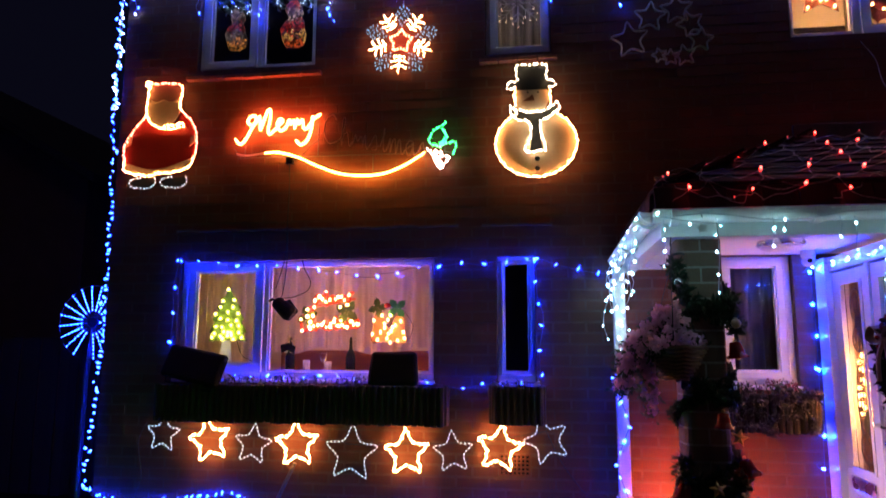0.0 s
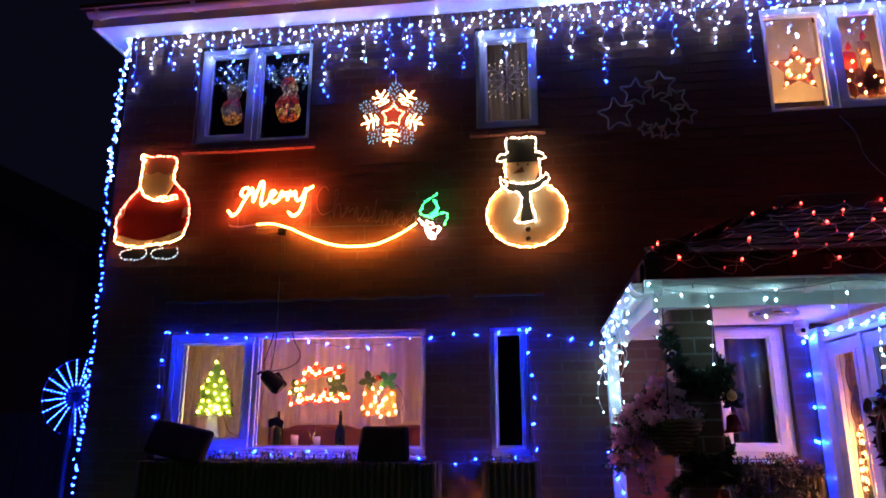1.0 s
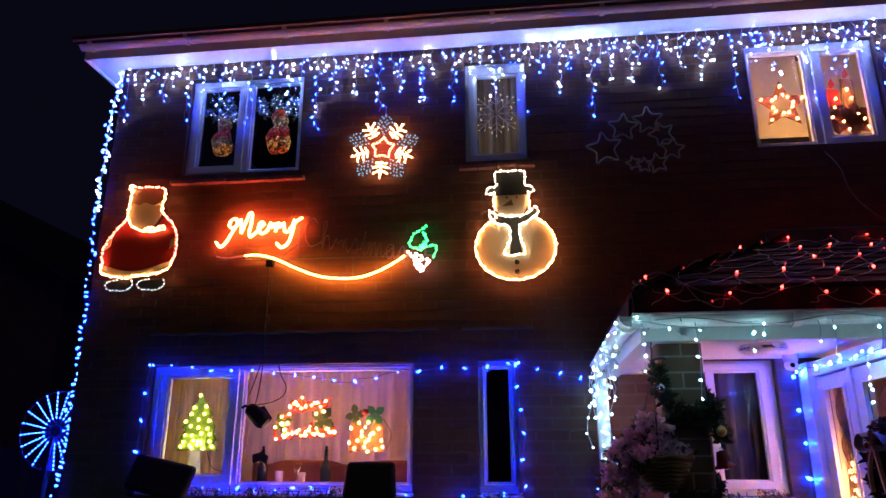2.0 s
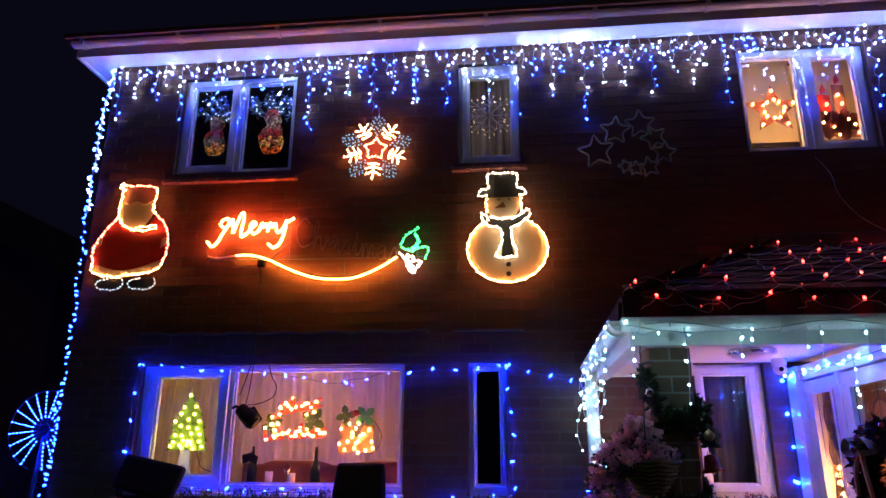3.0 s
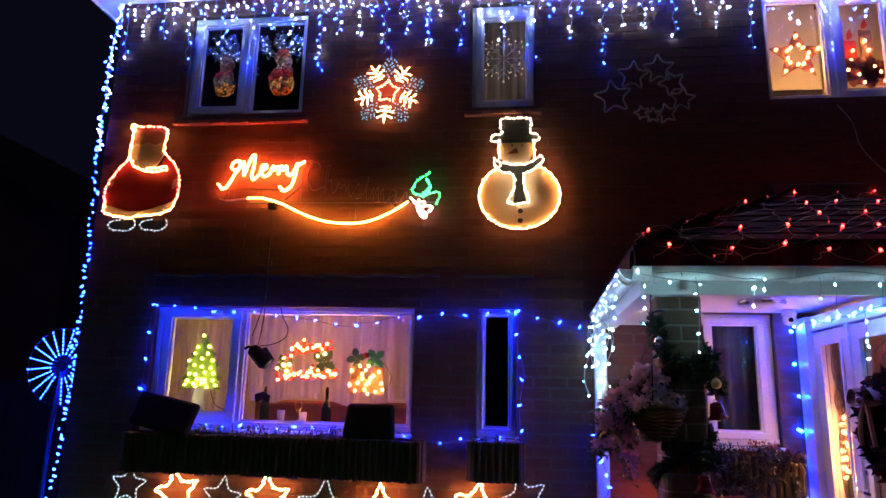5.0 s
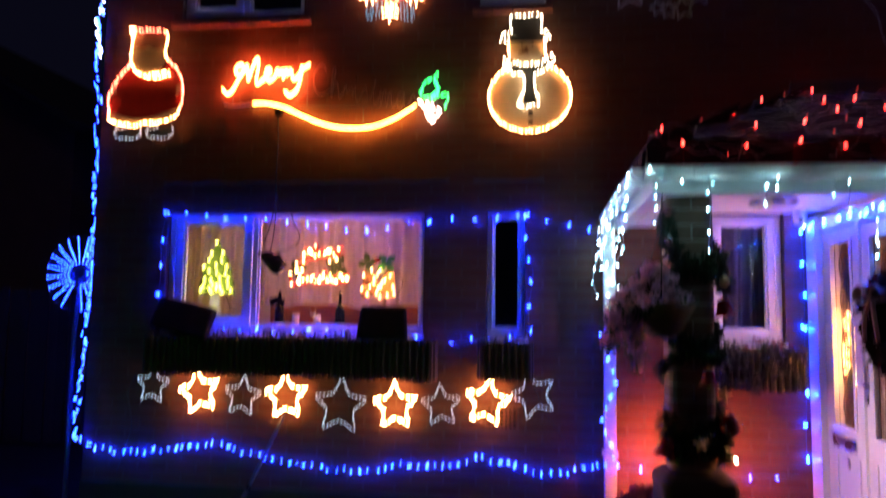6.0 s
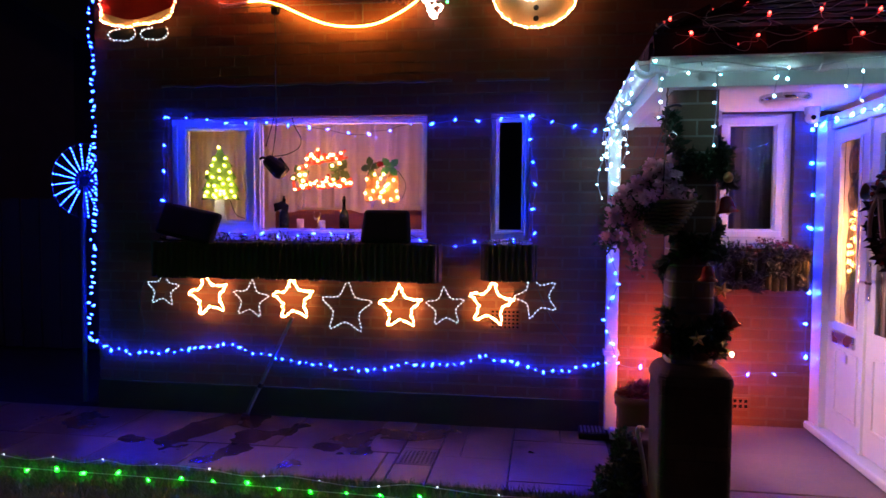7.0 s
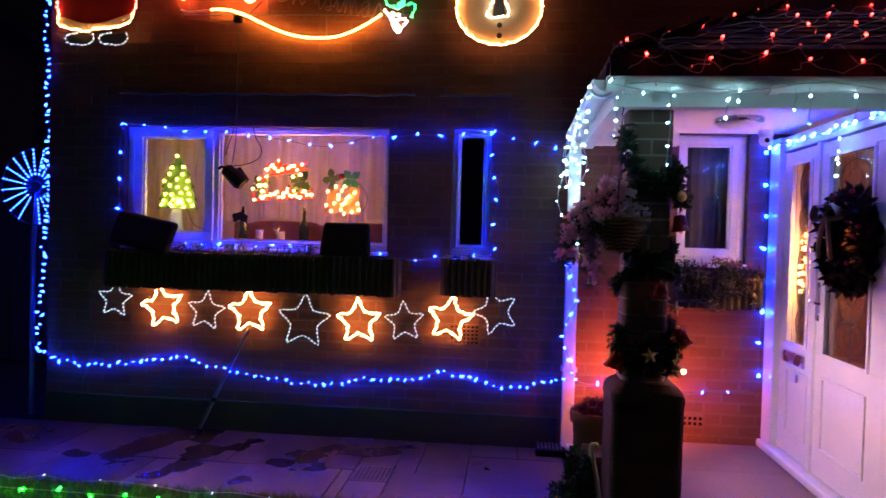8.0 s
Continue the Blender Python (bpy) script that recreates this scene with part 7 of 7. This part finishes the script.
for h in heads:
    for k in range(5):
        a = 2 * math.pi * k / 5 + rnd.uniform(0, 1)
        c = Vector(h)
        nrm = Vector((rnd.gauss(0, 0.5), -1, rnd.gauss(0.3, 0.5))).normalized()
        u = nrm.cross(Vector((0, 0, 1))).normalized()
        v = nrm.cross(u)
        d = u * math.cos(a) + v * math.sin(a)
        s = (u * -math.sin(a) + v * math.cos(a))
        ln = rnd.uniform(0.019, 0.032)
        bm.faces.new([bm.verts.new(q) for q in (c, c + d * ln * 0.6 + s * ln * 0.4 + nrm * 0.004, c + d * ln + nrm * 0.002, c + d * ln * 0.6 - s * ln * 0.4 + nrm * 0.004)])
tagged(part("blossom", bm, PETAL, bk), kind="stuff")
tuft_cloud(bl2, [(h[0], h[1] + 0.03, h[2] - 0.02) for i, h in enumerate(heads)], 0.045, 0.034, 9, rnd)
tagged(part("foliage", bl2, LEAF, bk), kind="stuff")

# pots and clipped shrubs beside the pier
def pot(x, y, z, r, h, label, mat):
    p = thing("plant_pot", (x, y, z), label, "plant pot")
    part("body", lathem([(0.72 * r, 0.0), (0.76 * r, 0.01), (0.95 * r, h * 0.82), (1.06 * r, h * 0.83), (1.08 * r, h), (0.98 * r, h), (0.95 * r, h * 0.92)], (x, y, z), 20), mat, p, "", True)
    return p


pot(3.90, -0.75, FLOOR, 0.125, 0.365, "tall terracotta plant pot beside the downpipe", surface("weathered_pot", (0.085, 0.026, 0.014), (0.13, 0.045, 0.026), 0.8, scale=6, bump=0.2))
pot(3.86, -1.02, FLOOR, 0.11, 0.22, "low terracotta plant pot near the pier", surface("dark_terracotta", (0.07, 0.03, 0.02), (0.12, 0.055, 0.035), 0.8, scale=7, bump=0.2))


def shrub(name, x, y, z, r, h, label, seed, mat=NEEDLE, n=60):
    rnd = random.Random(seed)
    s = thing(name, (x, y, z), label, "shrub")
    part("stem", tubem([(x, y, z), (x + 0.01, y, z + h * 0.5), (x, y + 0.01, z + h * 0.9)], 0.012, 6, r1=0.004), DARKWOOD, s)
    bm = bmesh.new()
    cs = []
    for _ in range(n):
        t = rnd.random()
        rr = r * (1 - 0.55 * t) * math.sqrt(rnd.random())
        a = rnd.uniform(0, 6.28)
        cs.append((x + rr * math.cos(a), y + rr * math.sin(a), z + 0.06 * h + h * t))
    tuft_cloud(bm, cs, 0.05, 0.045, 34, rnd)
    part("crown", bm, mat, s)


shrub("shrub", 3.90, -0.75, FLOOR + 0.345, 0.11, 0.06, "low dark red plant growing in the tall pot", 71, REDFLOWER, 24)
shrub("shrub", 3.785, -1.12, 0.0, 0.078, 0.32, "small dark clipped conifer beside the pier", 72)
shrub("shrub", 3.70, -1.30, 0.0, 0.10, 0.20, "low dark evergreen tuft at the paving edge", 73, NEEDLE, 36)
cane = thing("cane_ornament", (3.895, -1.17, 0.0), "pale curved cane ornament standing by the pots", "ornament")
part("stick", tubem(smooth_path([(3.895, -1.17, 0.0), (3.878, -1.17, 0.185), (3.856, -1.17, 0.301), (3.842, -1.17, 0.375), (3.848, -1.17, 0.398), (3.862, -1.17, 0.39)], 5), 0.012, 7), CREAMSHEET, cane, "", True)
part("knob", lathem([(0.003, 0.02), (0.014, 0.012), (0.016, 0), (0.008, -0.014)], (3.864, -1.17, 0.39), 8), GOLD, cane)

# wreath on the door
wr = thing("door_wreath", (5.090, -1.10, 1.465), "dark evergreen wreath with red berries and a brown bow", "wreath")
rnd = random.Random(81)
ring = [(5.085, -1.10 + 0.19 * math.cos(q), 1.465 + 0.21 * math.sin(q)) for q in np.linspace(0, 2 * math.pi, 34, endpoint=False)]
part("hoop", tubem(ring, 0.02, 6, True), DARKWOOD, wr)
bm = bmesh.new()
tuft_cloud(bm, ring, 0.085, 0.07, 44, rnd, 1.0)
part("needles", bm, surface("dark_wreath_leaf", (0.006, 0.004, 0.003), (0.022, 0.011, 0.006), 0.75, scale=25, bump=0, rand="island", spec=0.15), wr)
me_b = bead("berry", 0.014, 1.0, REDGLOSS)
for q in range(16):
    a = rnd.uniform(0, 6.28)
    piece("berry", me_b, (5.035 - rnd.uniform(0, 0.02), -1.10 + 0.19 * math.cos(a) + rnd.uniform(-0.05, 0.05), 1.50 + 0.21 * math.sin(a) + rnd.uniform(-0.05, 0.05)), wr)
BOW = surface("brown_ribbon", (0.14, 0.07, 0.045), (0.28, 0.16, 0.10), 0.4, bump=0.05)
for s in (-1, 1):
    pts = smooth_path([(5.025, -1.01, 1.60), (5.010, -1.01 + s * 0.08, 1.66), (5.015, -1.01 + s * 0.15, 1.60), (5.020, -1.01 + s * 0.08, 1.57), (5.025, -1.01, 1.60)], 5)
    bm = bmesh.new()
    a = [bm.verts.new(p + Vector((-0.025, 0, 0.0))) for p in pts]
    b = [bm.verts.new(p + Vector((0.02, 0, 0.008))) for p in pts]
    for i in range(len(pts) - 1):
        bm.faces.new((a[i], a[i + 1], b[i + 1], b[i]))
    part("bow_loop", bm, BOW, wr, "", True)
    part("bow_tail", tubem(smooth_path([(5.020, -1.01, 1.60), (5.005, -1.01 + s * 0.05, 1.50), (5.010, -1.01 + s * 0.07, 1.38)], 5), 0.012, 5), BOW, wr)

# warm lights and trinkets behind the side light glass
hd = thing("hanging_decoration", (5.175, -0.42, 1.2), "warm fairy lights and trinkets hanging behind the side light glass", "ornament")
rnd = random.Random(91)
for y, z_top, step, spread, rows in ((-0.335, 1.47, 0.052, 0.010, 8), (-0.375, 1.50, 0.075, 0.006, 5), (-0.485, 1.50, 0.030, 0.022, 14), (-0.525, 1.50, 0.034, 0.016, 12)):
    pts = [Vector((5.185 + 0.008 * math.sin(j), y + spread * math.sin(j * 2.4), z_top - step * j)) for j in range(rows)]
    part("wire", tubem([Vector((5.188, y, 1.62))] + pts, 0.003, 4), GOLD, hd)
    bulbs(B_DECO, pts, hd, "bulb", 0.008)
part("gold_bar", boxm(5.18, 5.188, -0.40, -0.392, 1.05, 1.62, 0.002), GOLD, hd)
LEAFOUT = [(0.0, 0.09), (0.03, 0.075), (0.075, 0.085), (0.06, 0.04), (0.085, 0.01), (0.045, -0.01), (0.03, -0.06), (0.0, -0.12), (-0.03, -0.06), (-0.05, -0.015), (-0.085, 0.015), (-0.055, 0.04), (-0.06, 0.085), (-0.025, 0.07)]


def side_plate(outline, y, z, x0, x1):
    """A flat cut shape standing in the plane of the door glass."""
    bm = bmesh.new()
    a = [bm.verts.new((x0, y + dy, z + dz)) for dy, dz in outline]
    b = [bm.verts.new((x1, y + dy, z + dz)) for dy, dz in outline]
    bm.faces.new(a)
    bm.faces.new(b[::-1])
    for i in range(len(a)):
        bm.faces.new((a[i], b[i], b[i - 1], a[i - 1]))
    bmesh.ops.recalc_face_normals(bm, faces=bm.faces)
    return bm


part("dark_leaf", side_plate(LEAFOUT, -0.435, 1.665, 5.166, 5.172), BLACK, hd, "dark leaf shaped trinket")
part("green_figure", side_plate([(0.0, 0.07), (0.025, 0.05), (0.02, 0.02), (0.055, 0.01), (0.05, -0.05), (0.0, -0.065), (-0.05, -0.045), (-0.06, 0.0), (-0.02, 0.02), (-0.025, 0.05)], -0.425, 1.12, 5.166, 5.172), GREENPLATE, hd, "small green cut shape")
part("cord", tubem([(5.169, -0.435, 1.94), (5.169, -0.435, 1.745)], 0.0025, 4), GOLD, hd)

# ---- distance: the neighbours and the fence ----
DARKBRICK = surface("neighbour_brick", (0.10, 0.05, 0.035), (0.18, 0.09, 0.06), 0.85, scale=3, fine=40, bump=0.2)
nb = thing("neighbour_house", (-9.0, 6.0, 0.0), "dark unlit brick house next door with a pitched roof", "house")
bm = bmesh.new()
box(bm, -14.0, -3.9, 5.0, 14.0, -0.1, 4.3)
part("wall", bm, DARKBRICK, nb)
bm = bmesh.new()
plate(bm, [(-14.3, 4.1), (-9.0, 7.25), (-3.6, 4.1), (-3.6, 4.25), (-9.0, 7.42), (-14.3, 4.25)], 4.7, 14.3)
part("roof", bm, TILES, nb)
bm = bmesh.new()
plate(bm, [(-13.9, 4.3), (-9.0, 7.2), (-4.0, 4.3)], 5.0, 5.3)
part("gable", bm, DARKBRICK, nb)
for x in (-11.5, -7.0):
    wn = part("window", boxm(x - 0.6, x + 0.6, 4.97, 5.02, 1.0, 2.2, 0.01), UPVC, nb, "white framed dark window")
    part("glass", boxm(x - 0.53, x + 0.53, 4.96, 4.969, 1.07, 2.13), BLACK, wn)

FENCEW = surface("fence_board", (0.03, 0.022, 0.016), (0.07, 0.05, 0.04), 0.8, scale=4, fine=50, bump=0.3, rand="object", stretch=(4, 4, 0.6))
fe = thing("fence", (-2.4, 2.0, 0.0), "dark timber board fence beside the house", "fence")
bm = boxm(-0.055, 0.055, 0.0, 0.018, 0.0, 1.64, 0.004)
me_board = bpy.data.meshes.new("board")
bm.to_mesh(me_board)
bm.free()
me_board.materials.append(FENCEW)
for i in range(42):
    piece("board", me_board, (-5.0 + i * 0.118, 2.0 + (0.02 if i % 2 else 0.0), random.uniform(-0.01, 0.012)), fe)
for x in (-5.0, -3.2, -1.4, -0.1):
    part("post", boxm(x - 0.05, x + 0.05, 2.03, 2.13, 0.0, 1.72, 0.008), FENCEW, fe)
for z in (0.3, 1.3):
    part("rail", boxm(-5.0, -0.05, 2.035, 2.075, z, z + 0.08, 0.005), FENCEW, fe)

# ---- paving, lawn blades, bricks ----
pav = thing("pavement", (1.5, -0.55, -0.03), "uneven concrete slab path along the house, damp in patches", "pavement", kind="structure")


def slab(parent, x0, x1, y0, y1, z, rnd, mat=SLAB):
    dz = rnd.uniform(-0.003, 0.003)
    bm = bmesh.new()
    box(bm, x0 + 0.003, x1 - 0.003, y0 + 0.003, y1 - 0.003, z - 0.035, z + dz)
    top = [e for e in bm.edges if all(v.co.z > z - 0.01 for v in e.verts)]
    bmesh.ops.bevel(bm, geom=top, offset=0.003, segments=1, affect="EDGES")
    part("slab", bm, mat, parent)


rnd = random.Random(101)
DR = (2.497, 2.712, -0.81, -0.565)
row_a = [-4.34 + 0.6 * i for i in range(13)] + [3.17]
row_b = [-4.18 + 0.6 * i for i in range(11)] + [2.41, 3.17]
for row, y0, y1 in ((row_a, -0.645, -0.005), (row_b, -1.12, -0.645)):
    for x0, x1 in zip(row, row[1:]):
        cuts = [(x0, x1, y0, y1)]
        if x0 < DR[1] and x1 > DR[0]:
            d0, d1 = max(x0, DR[0] - 0.01), min(x1, DR[1] + 0.01)
            cuts = [(x0, d0, y0, y1), (d1, x1, y0, y1), (d0, d1, y0, min(y1, DR[2] - 0.01)), (d0, d1, max(y0, DR[3] + 0.035), y1)]
        for a, b, c, d in cuts:
            if b - a > 0.03 and d - c > 0.03:
                slab(pav, a, b, c, d, 0.0, rnd)
for a, b, c, d in ((3.17, 3.48, -0.27, -0.005), (3.48, 3.775, -0.27, -0.005), (3.17, 3.775, -0.975, -0.27), (3.17, 3.775, -1.12, -0.975)):
    slab(pav, a, b, c, d, 0.0, rnd)
dc = thing("drain_cover", (2.60, -0.68, 0.0), "dark square iron drain cover set in the paving", "drain cover", kind="structure")
part("frame", boxm(DR[0] - 0.005, DR[1] + 0.005, DR[2] - 0.005, DR[3] + 0.03, -0.03, 0.001, 0.003), IRON, dc)
bm = bmesh.new()
for i in range(8):
    for j in range(8):
        x, y = DR[0] + 0.018 + i * 0.0255, DR[2] + 0.02 + j * 0.0275
        box(bm, x, x + 0.014, y, y + 0.014, 0.0, 0.005)
part("tread", bm, IRON, dc)

pp = thing("porch_paving", (4.9, -0.9, FLOOR - 0.03), "concrete slabs on the porch floor, coloured paler to look lit", "pavement", kind="structure")
for ya, yb in ((-0.57, -0.004), (-1.17, -0.57), (-1.77, -1.17), (-2.2, -1.77)):
    xs = [PX0 + 0.02, 4.22, 5.075]
    for x0, x1 in zip(xs, xs[1:]):
        slab(pp, x0, x1, ya, yb, FLOOR, rnd, PORCHSLAB)

# grass blades near the paving
rnd = np.random.RandomState(7)
n = 22000
bx = rnd.uniform(-2.2, 3.75, n)
by = -1.13 - np.abs(rnd.normal(0, 0.32, n))
hh = rnd.uniform(0.02, 0.065, n)
an = rnd.uniform(0, 6.283, n)
lean = rnd.normal(0, 0.018, (n, 2))
V = np.zeros((n, 3, 3))
V[:, 0] = np.stack([bx - 0.002 * np.cos(an), by - 0.002 * np.sin(an), np.full(n, -0.002)], 1)
V[:, 1] = np.stack([bx + 0.002 * np.cos(an), by + 0.002 * np.sin(an), np.full(n, -0.002)], 1)
V[:, 2] = np.stack([bx + lean[:, 0], by + lean[:, 1], hh], 1)
me = bpy.data.meshes.new("grass")
me.from_pydata(V.reshape(-1, 3).tolist(), [], np.arange(3 * n).reshape(-1, 3).tolist())
me.materials.append(BLADE)
tagged(new("grass", me), "short dark green grass blades at the lawn edge", "grass", kind="stuff")

# stretcher bond bricks of the front wall
FACES = [(0, 1, 2, 3), (0, 4, 5, 1), (1, 5, 6, 2), (2, 6, 7, 3), (3, 7, 4, 0)]


def brick_verts(x0, x1, z0, z1, dy, e=0.003):
    return [(x0 + e, dy, z0 + e), (x1 - e, dy, z0 + e), (x1 - e, dy, z1 - e), (x0 + e, dy, z1 - e),
            (x0, 0.012, z0), (x1, 0.012, z0), (x1, 0.012, z1), (x0, 0.012, z1)]


HOLES = list(OPEN.values()) + [(0.195, 0.405, 4.492, 4.638), (2.988, 3.202, 0.685, 0.834), (4.503, 4.724, 0.198, 0.282)]
rnd = random.Random(131)
shared = {}
verts, faces = [], []
made = 0
for c in range(-1, 64):
    z0 = c * 0.075 + 0.002
    z1 = z0 + 0.064
    if z1 > TOP - 0.01:
        break
    x = -0.1125 * (c % 2)
    while x < HX1:
        spans = [(max(x, 0.0), min(x + 0.215, HX1))]
        x += 0.225
        for h in HOLES:
            if h[2] < z1 - 0.02 and h[3] > z0 + 0.02:
                nxt = []
                for a, b in spans:
                    if h[1] <= a or h[0] >= b:
                        nxt.append((a, b))
                    else:
                        if h[0] - a > 0.012:
                            nxt.append((a, h[0] - 0.004))
                        if b - h[1] > 0.012:
                            nxt.append((h[1] + 0.004, b))
                spans = nxt
        for a, b in spans:
            if b - a < 0.012:
                continue
            za, zb = z0, z1
            for h in HOLES:
                if h[0] < b - 0.002 and h[1] > a + 0.002:
                    if za < h[3] < zb and h[2] < za:
                        za = h[3] + 0.002
                    if za < h[2] < zb and h[3] > zb:
                        zb = h[2] - 0.002
            if zb - za < 0.008:
                continue
            dy = rnd.uniform(-0.0012, 0.0012)
            near = (3.86 < a < 4.98 and 0.1 < z0 < 1.02) or (1.35 < a < 3.74 and 0.2 < z0 < 1.0)
            if near and made < 300:
                key = (round(b - a, 3), round(zb - za, 3))
                if key not in shared:
                    m = bpy.data.meshes.new("brick")
                    m.from_pydata(brick_verts(-(b - a) / 2, (b - a) / 2, 0, zb - za, 0.0), [], FACES)
                    m.materials.append(BRICK)
                    shared[key] = m
                ob = new("brick", shared[key])
                ob.parent = wall_front
                ob.location = ((a + b) / 2, dy, za)
                made += 1
            else:
                k = len(verts)
                verts += brick_verts(a, b, za, zb, dy)
                faces += [tuple(i + k for i in f) for f in FACES]
me = bpy.data.meshes.new("brickwork")
me.from_pydata(verts, [], faces)
me.materials.append(BRICKS)
ob = new("brickwork", me)
ob.parent = wall_front
tagged(ob, kind="stuff")
